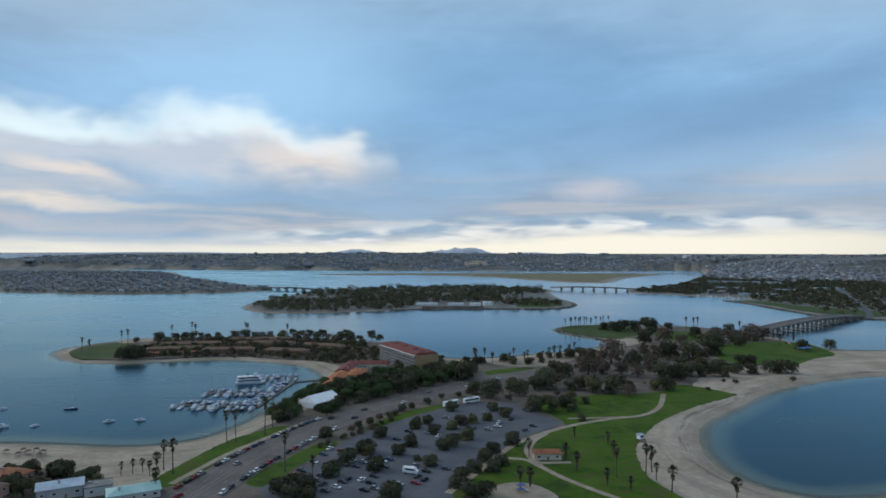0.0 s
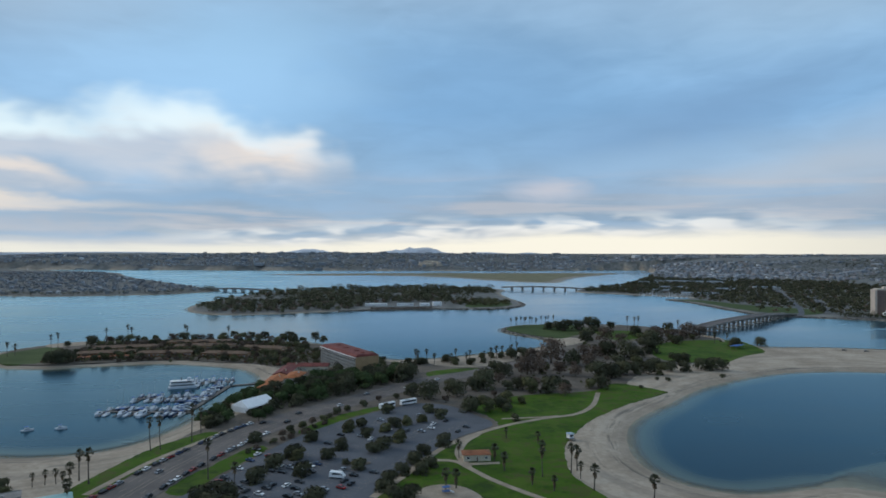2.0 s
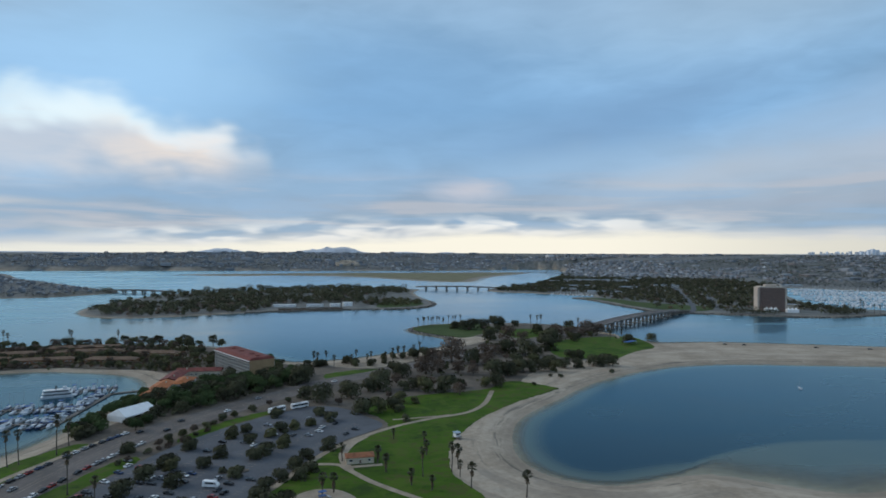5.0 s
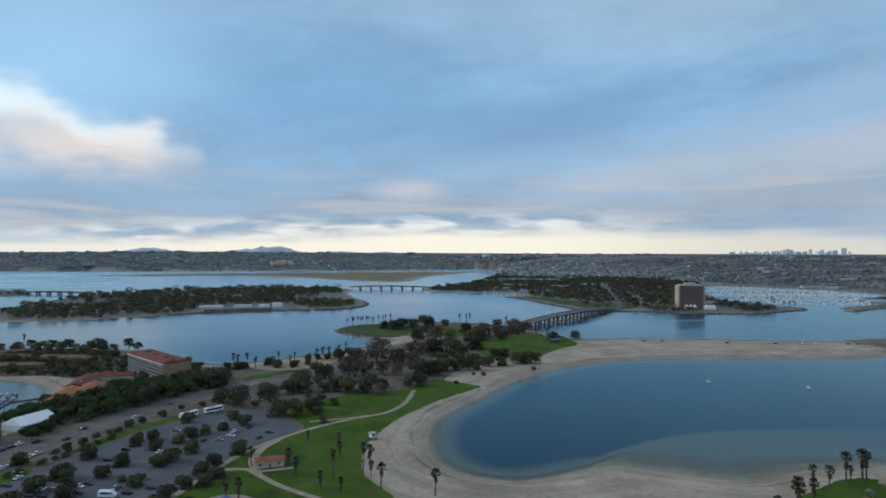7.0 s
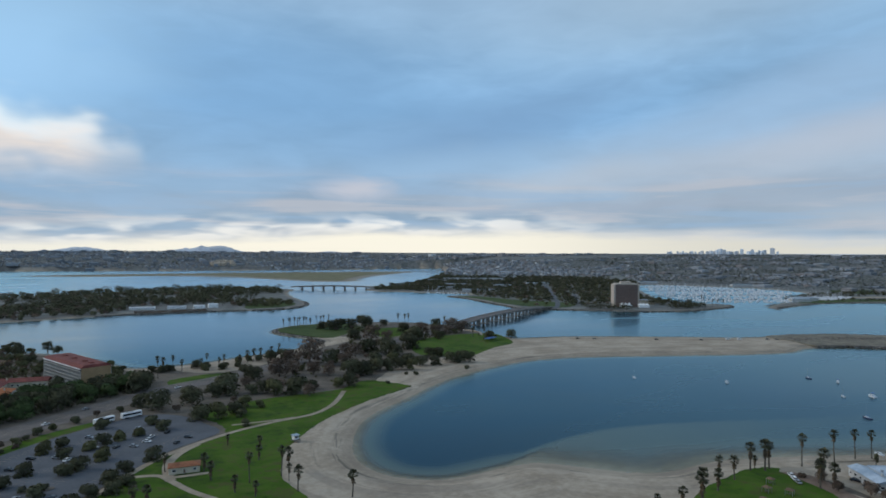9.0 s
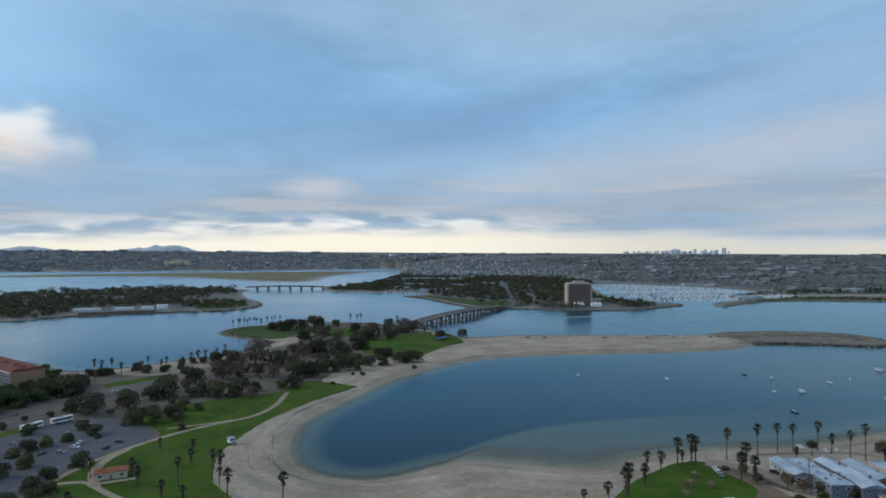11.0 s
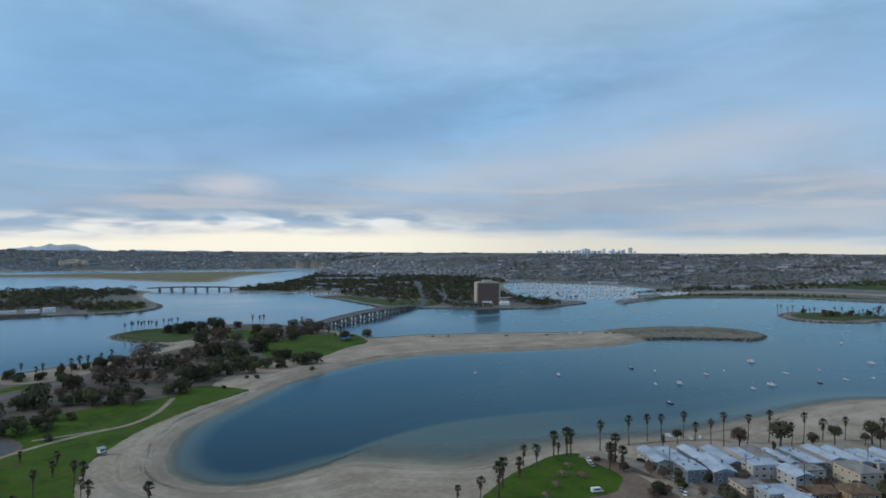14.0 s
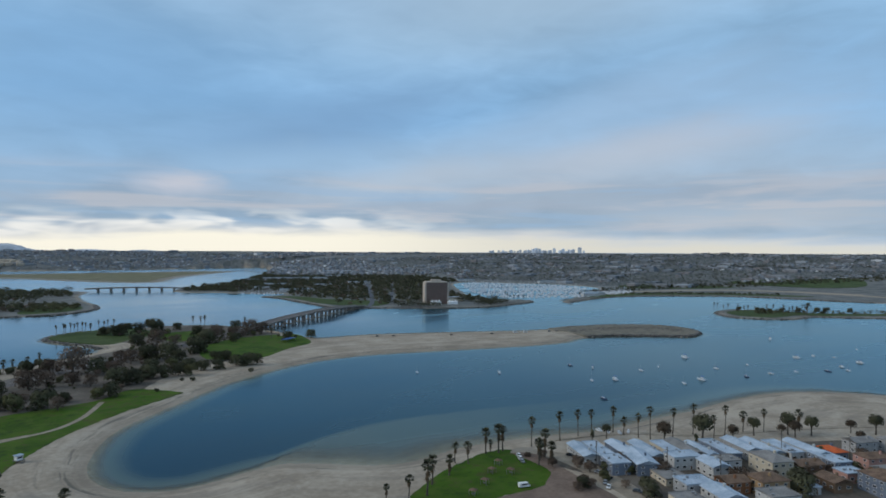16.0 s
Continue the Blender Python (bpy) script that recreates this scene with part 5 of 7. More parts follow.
BROWN_ROOF = material("brown_shingles", ((0.10, 0.065, 0.045), (0.20, 0.13, 0.09)), 0.3, 0.9, fine=2.0)
TEAL_ROOF = material("pale_teal_roof", ((0.25, 0.42, 0.42), (0.38, 0.55, 0.53)), 0.15, 0.7)
TENT = plain("white_canvas", (0.78, 0.79, 0.80), 0.55, 0.06)
GLASS = material("dark_window_glass", ((0.018, 0.022, 0.028), (0.035, 0.042, 0.05)), 0.3, 0.08, spec=0.6)
DARK = plain("dark_shadow_metal", (0.03, 0.03, 0.032), 0.6)
WOOD = material("grey_dock_planks", ((0.10, 0.095, 0.09), (0.18, 0.17, 0.16)), 0.4, 0.9)
STEEL = plain("galvanised_steel", (0.35, 0.36, 0.37), 0.4, 0.08, metal=0.7)
BRIDGE_CONCRETE = material("bridge_concrete", ((0.20, 0.18, 0.165), (0.33, 0.30, 0.27)), 0.08, 0.9, fine=0.8)
CANVAS_BLUE = plain("blue_canvas", (0.05, 0.12, 0.30), 0.7)


# ---------------------------------------------------------------- buildings
def window_mesh():
    bm = bmesh.new()
    box(bm, -0.75, -0.06, -0.65, 0.75, 0.06, 0.65, 0)
    box(bm, -0.62, -0.075, -0.52, 0.62, -0.055, 0.52, 1)
    return mesh_of("window", bm, [PAINT, GLASS])


def door_mesh():
    bm = bmesh.new()
    box(bm, -0.55, -0.06, 0, 0.55, 0.06, 2.1, 0)
    box(bm, -0.45, -0.075, 0.1, 0.45, -0.055, 2.0, 1)
    return mesh_of("door", bm, [PAINT, BROWN_WALL])


WINDOW, DOOR = window_mesh(), door_mesh()


def fixed(me, parent, x, y, z, rot=0.0, sx=1.0, sz=1.0):
    ob = new(me.name, me)
    ob.parent = parent
    ob.matrix_basis = pose(x, y, z, 0, 0, rot) @ Matrix.Diagonal((sx, 1, sz, 1))
    return ob


def house(name, w, d, h, wall, roof, label, style="flat", storeys=None, category="house", vents=True, seed=0):
    """A house on its base centre: w along x, d along y, walls to height h."""
    rng = random.Random(seed * 7 + int(w * 10))
    root = tagged(new(name), label, category)
    bm = boxes((-w / 2, -d / 2, -0.3, w / 2, d / 2, h))
    bmesh.ops.bevel(bm, geom=bm.edges[:], offset=0.06, segments=1, affect="EDGES")
    part("wall", bm, wall, root)
    bm = bmesh.new()
    if style == "flat":
        box(bm, -w / 2 - 0.25, -d / 2 - 0.25, h + 0.003, w / 2 + 0.25, d / 2 + 0.25, h + 0.22)
        for x0, y0, x1, y1 in ((-w / 2 - 0.25, -d / 2 - 0.25, w / 2 + 0.25, -d / 2), (-w / 2 - 0.25, d / 2, w / 2 + 0.25, d / 2 + 0.25), (-w / 2 - 0.25, -d / 2, -w / 2, d / 2), (w / 2, -d / 2, w / 2 + 0.25, d / 2)):
            box(bm, x0, y0, h + 0.223, x1, y1, h + 0.5)
        top = h + 0.22
    else:
        rise = min(w, d) * 0.17
        e = 0.5
        if style == "gable":
            ridge = [(-w / 2 - e, 0, h + rise), (w / 2 + e, 0, h + rise)]
        else:
            ridge = [(-w / 2 + d * 0.4, 0, h + rise), (w / 2 - d * 0.4, 0, h + rise)]
        lo = [(-w / 2 - e, -d / 2 - e, h - 0.02), (w / 2 + e, -d / 2 - e, h - 0.02), (w / 2 + e, d / 2 + e, h - 0.02), (-w / 2 - e, d / 2 + e, h - 0.02)]
        for k in (0.0, 0.16):
            v = [bm.verts.new((p[0], p[1], p[2] + k)) for p in lo + ridge]
            for f in ((0, 1, 5, 4), (2, 3, 4, 5), (1, 2, 5), (3, 0, 4)):
                bm.faces.new([v[i] for i in f])
        bm.verts.ensure_lookup_table()
        for i in range(4):
            j = (i + 1) % 4
            bm.faces.new((bm.verts[i], bm.verts[j], bm.verts[6 + j], bm.verts[6 + i]))
        top = h + rise * 0.5
    part("roof", bm, roof, root)
    n = storeys or max(1, round(h / 3.0))
    for s in range(n):
        z = (s + 0.5) * h / n + 0.15
        for side, length, off in ((0, w, d / 2), (180, w, d / 2), (90, d, w / 2), (270, d, w / 2)):
            m = max(1, int(length / 3.4))
            for i in range(m):
                u = (i + 0.5) * length / m - length / 2
                r = radians(side)
                x, y = u * math.cos(r) + off * math.sin(r), u * math.sin(r) - off * math.cos(r)
                if s == 0 and i == m // 2 and side in (0, 90):
                    fixed(DOOR, root, x * 1.0, y * 1.0, 0.0, side)
                else:
                    fixed(WINDOW, root, x, y, z, side, rng.choice((0.8, 1.0, 1.3)), 0.9)
    if vents and style == "flat":
        for k in range(rng.randint(1, 3)):
            x, y = rng.uniform(-w * 0.35, w * 0.35), rng.uniform(-d * 0.3, d * 0.3)
            part("roof_vent", boxes((x - 0.5, y - 0.4, top, x + 0.5, y + 0.4, top + rng.uniform(0.5, 1.0))), STEEL, root)
        x = rng.uniform(-w * 0.3, w * 0.3)
        bm = bmesh.new()
        tube(bm, [(x, 0.3, top), (x, 0.3, top + 1.1)], [0.12, 0.12])
        part("vent_pipe", bm, STEEL, root)
    elif vents:
        x = rng.uniform(-w * 0.3, w * 0.3)
        part("chimney", boxes((x - 0.45, -d * 0.2 - 0.4, h, x + 0.45, -d * 0.2 + 0.4, top + 1.7)), wall, root)
    return root


def put(root, x, y, rot, z=2.05, group=""):
    root.matrix_basis = pose(x, y, z, 0, 0, rot)
    if group:
        root["group"] = group
    return root


# houses behind the south beach, rows along the sand
COURT = 62.0
COLOURS = [(WHITE_WALL, "white"), (GREY_WALL, "grey"), (WHITE_WALL, "white"), (CREAM_WALL, "cream"), (BLUE_WALL, "slate blue")]
for k in range(13):
    s = k / 12
    x, y = 336 + 98 * s + 2.4 * math.sin(5 * k), 158 - 74 * s + 4 * math.sin(3.1 * s) + 2.0 * math.cos(7 * k)
    wall, hue = COLOURS[k * 2 % 5]
    style = ("gable", "flat", "gable")[k % 3]
    roof, tone = (BRIGHT_ORANGE, "bright orange") if k == 12 else ((GREY_ROOF, "grey") if k == 5 else (PALE_ROOF, "pale blue-grey"))
    put(house("house", 11 if k == 12 else 21 + 3 * (k % 2), 7.4, 4.0 + 0.5 * (k % 3), wall, roof, f"{hue} beach cottage row with a {tone} roof", "hip" if k == 12 else style, 1, seed=k), x, y, COURT, 2.05, "houses behind the south beach")
HOUSES = [
    # x, y, w, d, h, wall, roof, style, label, turn
    (456, 78, 13, 9, 5.5, GREY_WALL, GREY_ROOF, "gable", "grey beach house with a grey gabled roof", 0),
    (470, 66, 14, 10, 6.0, GREY_WALL, GREY_ROOF, "hip", "grey beach house with a dark hipped roof", 0),
    (484, 54, 13, 10, 5.5, WHITE_WALL, BROWN_ROOF, "gable", "white beach house with a brown gabled roof", 0),
    (333, 139, 9, 13, 5.4, BLUE_WALL, PALE_ROOF, "flat", "slate blue apartment house with a pale flat roof", 0),
    (345, 134, 22, 10, 5.2, BLUE_WALL, PALE_ROOF, "gable", "long apartment house with a pale gabled roof", 82),
    (362, 122, 14, 9, 6.0, WHITE_WALL, PALE_ROOF, "flat", "white two-storey house with a pale flat roof", 0),
    (342, 118, 17, 11, 3.0, CREAM_WALL, GREY_ROOF, "flat", "low cream garage block with a tan flat roof", 90),
    (364, 108, 13, 9, 5.4, WHITE_WALL, PALE_ROOF, "gable", "white two-storey house with a pale gabled roof", 90),
    (376, 108, 10, 9, 4.8, WHITE_WALL, GREY_ROOF, "flat", "white house with a grey flat roof", 0),
    (388, 93, 16, 11, 7.0, CREAM_WALL, GREY_ROOF, "hip", "cream two-storey apartment house with rows of windows", 90),
    (398, 82, 13, 9, 5.0, BROWN_WALL, BROWN_ROOF, "gable", "brown house with a shingled gable roof", 0),
    (415, 78, 17, 9, 5.2, BLUE_WALL, PALE_ROOF, "flat", "dark blue-grey house with a pale flat roof", 90),
    (434, 66, 13, 9, 5.0, PINK_WALL, BROWN_ROOF, "hip", "pinkish house with a brown hipped roof", 0),
    (336, 102, 13, 10, 5.4, GREY_WALL, PALE_ROOF, "flat", "grey house with a pale flat roof", 0),
    (333, 88, 15, 10, 5.4, WHITE_WALL, PALE_ROOF, "gable", "white house with a pale blue gabled roof", 90),
    (351, 93, 11, 9, 5.0, RUST_WALL, BROWN_ROOF, "gable", "rust-coloured house with a brown gable roof", 0),
    (361, 83, 13, 11, 6.4, TAN_WALL, BROWN_ROOF, "hip", "brick house with a brown hipped roof", 0),
    (374, 72, 8, 6, 3.0, GREY_WALL, PALE_ROOF, "flat", "small garage with a white flat roof", 0),
    (388, 67, 11, 9, 4.2, BROWN_WALL, BROWN_ROOF, "gable", "low brown house with a shingled roof", 90),
    (398, 50, 17, 13, 7.6, BLUE_WALL, BROWN_ROOF, "hip", "slate blue house with white-framed windows", 90),
    (418, 54, 13, 10, 5.2, RUST_WALL, GREY_ROOF, "gable", "rust-coloured house with a grey gable roof", 0),
    (350, 74, 13, 10, 5.2, WHITE_WALL, GREY_ROOF, "flat", "white house with a grey flat roof", 0),
    (452, 50, 14, 10, 5.4, GREY_WALL, BROWN_ROOF, "gable", "grey house with a brown gable roof", 90),
    (320, 96, 11, 9, 4.2, CREAM_WALL, GREY_ROOF, "flat", "low cream house with a grey flat roof", 0),
    (404, 66, 10, 8, 4.4, PINK_WALL, PALE_ROOF, "flat", "pinkish house with a pale flat roof", 0),
]
for k, (x, y, w, d, h, wall, roof, style, lab, turn) in enumerate(HOUSES):
    put(house("house", w, d, h, wall, roof, lab, style, seed=20 + k), x, y, COURT - 90 + turn, 2.05, "houses behind the south beach")
SHORE_HOUSES = [
    (-168, 276, 14, 10, 4.6, PINK_WALL, BROWN_TILE, "hip", "pink shore house with a brown tiled roof", -20),
    (-186, 282, 12, 9, 5.0, GREY_WALL, PALE_ROOF, "flat", "grey shore house with a pale flat roof", -20),
    (-140, 262, 16, 10, 4.4, GREY_WALL, PALE_ROOF, "gable", "grey shore house with a pale gabled roof", 25),
    (-126, 264, 10, 8, 3.6, WHITE_WALL, GREY_ROOF, "flat", "white shore house with a grey flat roof", 25),
    (-110, 259, 19, 10, 3.0, WHITE_WALL, TEAL_ROOF, "hip", "white shore building with a pale teal roof", 25),
    (-166, 258, 12, 9, 5.4, PINK_WALL, BROWN_ROOF, "hip", "pink shore house with a brown roof", -20),
    (-204, 270, 13, 10, 5.2, CREAM_WALL, GREY_ROOF, "flat", "cream shore house with a grey flat roof", -20),
]
for k, (x, y, w, d, h, wall, roof, style, lab, rot) in enumerate(SHORE_HOUSES):
    put(house("house", w, d, h, wall, roof, lab, style, seed=60 + k), x, y, rot, 2.05, "houses by the west shore")


def bay_facade(root, w, y, z0, h, floors, bays, frame, glass, deep=0.8, out=-1):
    """Floor slabs, upright fins and set-back glazing of a hotel front on the plane y."""
    dz = h / floors
    for f in range(floors + 1):
        part("floor_slab", boxes((-w / 2, min(y, y + out * deep), z0 + f * dz - 0.18, w / 2, max(y, y + out * deep), z0 + f * dz + 0.18)), frame, root)
    bm = boxes((-0.16, min(0, out * deep) + 0.01, z0 + 0.2, 0.16, max(0, out * deep) - 0.01, z0 + h - 0.2))
    fin = mesh_of("fin", bm, frame)
    pane = mesh_of("balcony_window", boxes((-w / bays / 2 + 0.25, -0.04, -dz / 2 + 0.3, w / bays / 2 - 0.25, 0.04, dz / 2 - 0.3)), glass)
    for i in range(bays + 1):
        fixed(fin, root, -w / 2 + i * w / bays, y, 0)
    for i in range(bays):
        for f in range(floors):
            fixed(pane, root, -w / 2 + (i + 0.5) * w / bays, y + out * 0.05, z0 + (f + 0.5) * dz)


def resort_hotel():
    root = tagged(new("hotel"), "five-storey pale hotel with a red tiled roof", "hotel")
    L, W, H = 72.0, 19.0, 14.6
    part("wall", boxes((-L / 2, -W / 2, -0.3, L / 2 - 0.3, W / 2, H)), HOTEL_WALL, root)
    part("end_wall", boxes((L / 2 - 0.29, -W / 2 - 0.6, -0.3, L / 2 + 0.5, W / 2 + 0.6, H + 0.4)), TAN_WALL, root, "tan brick gable wall")
    bay_facade(root, L - 1.2, -W / 2, 0.2, 12.6, 5, 18, HOTEL_WALL, GLASS, 1.3)
    bay_facade(root, L - 1.2, W / 2, 0.2, 12.6, 5, 18, HOTEL_WALL, GLASS, 1.3, 1)
    # The shade below the roof edge is built in as a dark strip.
    part("dark_band", boxes((-L / 2, -W / 2 - 1.0, 13.2, L / 2 - 0.3, -W / 2 + 0.003, 14.2)), DARK, root, "dark shadow band under the roof")
    part("white_band", boxes((-L / 2 - 0.3, -W / 2 - 1.5, 14.25, L / 2 - 0.3, W / 2 + 1.5, 15.1)), PAINT, root, "white fascia")
    bm = bmesh.new()
    a = [(-L / 2 - 0.3, -W / 2 - 1.5), (L / 2 + 0.4, -W / 2 - 1.5), (L / 2 + 0.4, W / 2 + 1.5), (-L / 2 - 0.3, W / 2 + 1.5)]
    b = [(-L / 2 + 1, -W / 2 + 1.6), (L / 2 - 0.8, -W / 2 + 1.6), (L / 2 - 0.8, W / 2 - 1.6), (-L / 2 + 1, W / 2 - 1.6)]
    va = [bm.verts.new((*p, 15.12)) for p in a]
    vb = [bm.verts.new((*p, 17.0)) for p in b]
    for i in range(4):
        bm.faces.new((va[i], va[(i + 1) % 4], vb[(i + 1) % 4], vb[i]))
    bm.faces.new(vb)
    bm.faces.new(va[::-1])
    part("roof", bm, RED_TILE, root)
    for x in (-22, -4, 16, 27):
        part("roof_unit", boxes((x - 2.0, -1.4, 17.0, x + 2.0, 1.4, 17.7)), RED_TILE, root)
    return root


put(resort_hotel(), -1, 545, -64.1, 2.05)


def tower_hotel():
    root = tagged(new("hotel_tower"), "tall red-brown hotel tower with pale concrete corners", "hotel")
    L, W, H = 44.0, 24.0, 38.5
    part("wall", boxes((-L / 2 + 3, -W / 2, -0.3, L / 2 - 3, W / 2, H)), TOWER_FACE, root)
    for s in (-1, 1):
        part("end_wall", boxes((s * (L / 2 - 1.5) - 1.5, -W / 2 - 0.9, -0.3, s * (L / 2 - 1.5) + 1.5, W / 2 + 0.9, H + 0.6)), TOWER_EDGE, root, "pale concrete end wall")
    bay_facade(root, L - 6, -W / 2, 4.0, 33.6, 12, 12, TOWER_FACE, TOWER_GLASS, 1.1)
    bay_facade(root, L - 6, W / 2, 4.0, 33.6, 12, 12, TOWER_FACE, TOWER_GLASS, 1.1, 1)
    part("roof", boxes((-L / 2 + 3, -W / 2 - 0.9, H + 0.003, L / 2 - 3, W / 2 + 0.9, H + 2.2)), TOWER_EDGE, root, "pale concrete roof band")
    part("penthouse", boxes((-9, -6, H + 2.2, 9, 6, H + 5.6)), TOWER_EDGE, root)
    return root


put(tower_hotel(), 850, 914, -28.2, 2.05).scale = (1.05, 1.05, 1.05)
put(house("hotel_wing", 60, 16, 7, CREAM_WALL, GREY_ROOF, "low cream hotel wing beside the tower", category="building"), 912, 948, -28, 2.05)


def event_tent(w, d, h, bays, label):
    root = tagged(new("event_tent"), label, "tent")
    bm = bmesh.new()
    step = w / bays
    for i in range(bays):
        x0, x1 = -w / 2 + i * step, -w / 2 + (i + 1) * step
        e = [bm.verts.new(p) for p in ((x0, -d / 2, h * 0.55), (x1, -d / 2, h * 0.55), (x1, d / 2, h * 0.55), (x0, d / 2, h * 0.55))]
        m = [bm.verts.new(((x0 + x1) / 2 + sx * step * 0.2, sy * d * 0.2, h * 0.68)) for sx, sy in ((-1, -1), (1, -1), (1, 1), (-1, 1))]
        t = bm.verts.new(((x0 + x1) / 2, 0, h))
        for k in range(4):
            j = (k + 1) % 4
            bm.faces.new((e[k], e[j], m[j], m[k]))
            bm.faces.new((m[k], m[j], t))
    part("canopy", bm, TENT, root)
    for s in (-1, 1):
        part("side_wall", boxes((-w / 2, s * d / 2 - 0.05, -0.2, w / 2, s * d / 2 + 0.05, h * 0.55 + 0.02)), TENT, root)
        part("end_wall", boxes((s * w / 2 - 0.05, -d / 2 + 0.051, -0.2, s * w / 2 + 0.05, d / 2 - 0.051, h * 0.55 + 0.02)), TENT, root)
    return root


def ridge_tent(w, d, eave, top, label):
    """A clear-span tent with a gabled canopy, open sides and valances."""
    root = tagged(new("event_tent"), label, "tent")
    bm = bmesh.new()
    v = [bm.verts.new(c) for c in ((-w / 2, -d / 2, eave), (w / 2, -d / 2, eave), (w / 2, d / 2, eave), (-w / 2, d / 2, eave), (-w / 2 + 1, 0, top), (w / 2 - 1, 0, top))]
    for f in ((0, 1, 5, 4), (2, 3, 4, 5), (1, 2, 5), (3, 0, 4)):
        bm.faces.new([v[i] for i in f])
    part("canopy", bm, TENT, root)
    for s in (-1, 1):
        part("valance", boxes((-w / 2, s * d / 2 - 0.04, eave - 0.7, w / 2, s * d / 2 + 0.04, eave - 0.003)), TENT, root)
        part("end_wall", boxes((s * w / 2 - 0.05, -d / 2 + 0.05, -0.2, s * w / 2 + 0.05, d / 2 - 0.05, eave - 0.003)), TENT, root)
        for k in range(5):
            part("post", boxes((-w / 2 + 0.3 + k * (w - 0.6) / 4 - 0.1, s * (d / 2 - 0.2) - 0.1, -0.2, -w / 2 + 0.3 + k * (w - 0.6) / 4 + 0.1, s * (d / 2 - 0.2) + 0.1, eave - 0.05)), STEEL, root)
    return root


put(ridge_tent(23, 15, 3.4, 7.2, "large white ridge tent among dark trees"), -57, 411, 52, 2.05)
put(event_tent(20, 12, 9, 3, "white event tents below the hotel tower"), 838, 898, -28, 2.05)
put(event_tent(18, 12, 9, 3, "white event tents below the hotel tower"), 866, 882, -28, 2.05)

for x, y, w, d, h, rot, wall, roof, style, lab in (
        (-54, 470, 46, 12, 4.6, 84, CREAM_WALL, ORANGE_TILE, "gable", "low resort wing with a orange clay tile roof"),
        (-50, 515, 34, 12, 4.6, 84, CREAM_WALL, RED_TILE, "gable", "low resort wing with a red clay tile roof"),
        (-34, 536, 34, 12, 4.6, -6, CREAM_WALL, RED_TILE, "gable", "low resort wing with a red clay tile roof"),
        (-40, 492, 24, 12, 5.0, 84, WHITE_WALL, ORANGE_TILE, "hip", "resort hall with a orange clay tile roof"),
        (-230, 634, 52, 11, 3.6, 9, RUST_WALL, BROWN_ROOF, "hip", "long rust-coloured resort cottage row"),
        (-176, 628, 50, 11, 3.6, 2, RUST_WALL, BROWN_ROOF, "hip", "long rust-coloured resort cottage row"),
        (-118, 618, 44, 11, 3.6, -14, RUST_WALL, BROWN_ROOF, "hip", "long rust-coloured resort cottage row"),
        (-226, 668, 60, 11, 3.6, 9, TAN_WALL, BROWN_ROOF, "hip", "long tan resort cottage row under trees"),
        (-150, 672, 60, 11, 3.6, 0, TAN_WALL, BROWN_ROOF, "hip", "long tan resort cottage row under trees"),
        (-88, 650, 46, 11, 3.6, -20, TAN_WALL, BROWN_ROOF, "hip", "long tan resort cottage row under trees"),
        (-160, 700, 70, 11, 3.6, 0, RUST_WALL, BROWN_ROOF, "hip", "long rust-coloured resort cottage row")):
    put(house("resort_building", w, d, h, wall, roof, lab, style, 1, "building"), x, y, rot, 2.05, "resort buildings")

put(house("park_restroom", 13, 7, 3.0, CREAM_WALL, BROWN_TILE, "small cream park restroom with a brown tiled roof", "hip", 1, "restroom", False), 66, 298, -2, 2.1)
for x, y, w, d, h, rot, lab in ((34, 1178, 40, 10, 3.6, -6, "long white pavilion on the island shore"), (88, 1174, 30, 8, 4, -6, "low white pavilion on the island shore"), (124, 1168, 18, 10, 4.5, 2, "white boat house on the island shore"), (147, 1170, 16, 10, 6.5, 6, "white boat house on the island shore"),
                                (78, 1121, 110, 9, 2.6, 2, "dark low dock building on the island shore")):
    put(house("island_building", w, d, h, TENT if h > 3 else BROWN_WALL, TENT if h > 3 else GREY_ROOF, lab, "flat", 1, "building", False), x, y, rot, 2.05, group="island buildings")
for k, (x, y, w, d) in enumerate(((930, 1950, 60, 20), (1020, 2032, 70, 20), (1095, 1997, 90, 22), (1165, 1960, 50, 20), (775, 1400, 40, 16), (812, 1380, 40, 16), (770, 1532, 46, 16), (860, 1660, 60, 20), (960, 1560, 50, 20), (1120, 1620, 70, 20),
                                  (1300, 2080, 90, 24), (1480, 2384, 120, 30), (1260, 860, 40, 16), (1300, 880, 50, 18), (1650, 1330, 60, 20), (1500, 1560, 60, 20), (930, 960, 30, 14))):
    put(house("marina_building", w, d, 6.5, WHITE_WALL, PALE_ROOF, "low white marina building with a pale roof", "flat", 2, "building", False, seed=k), x, y, -26, 2.05 if np.hypot(x, y) < 1750 else float(terrain(np.array([[x, y]]))[0][0]), "marina buildings")


hut = house("beach_bungalow", 5.5, 5.5, 2.6, BROWN_WALL, BROWN_TILE, "small beach bungalow with a tan tiled roof", "hip", 1, "bungalow", False, 5)
put(hut, -252, 609, 20, 2.0, "bungalows on the resort point")
for x, y in ((-245, 611), (-238, 613), (-231, 615), (-224, 616), (-216, 617), (-208, 618)):
    ob = copy_thing(hut, pose(x, y, 2.0, 0, 0, 14))
    ob["group"] = "bungalows on the resort point"


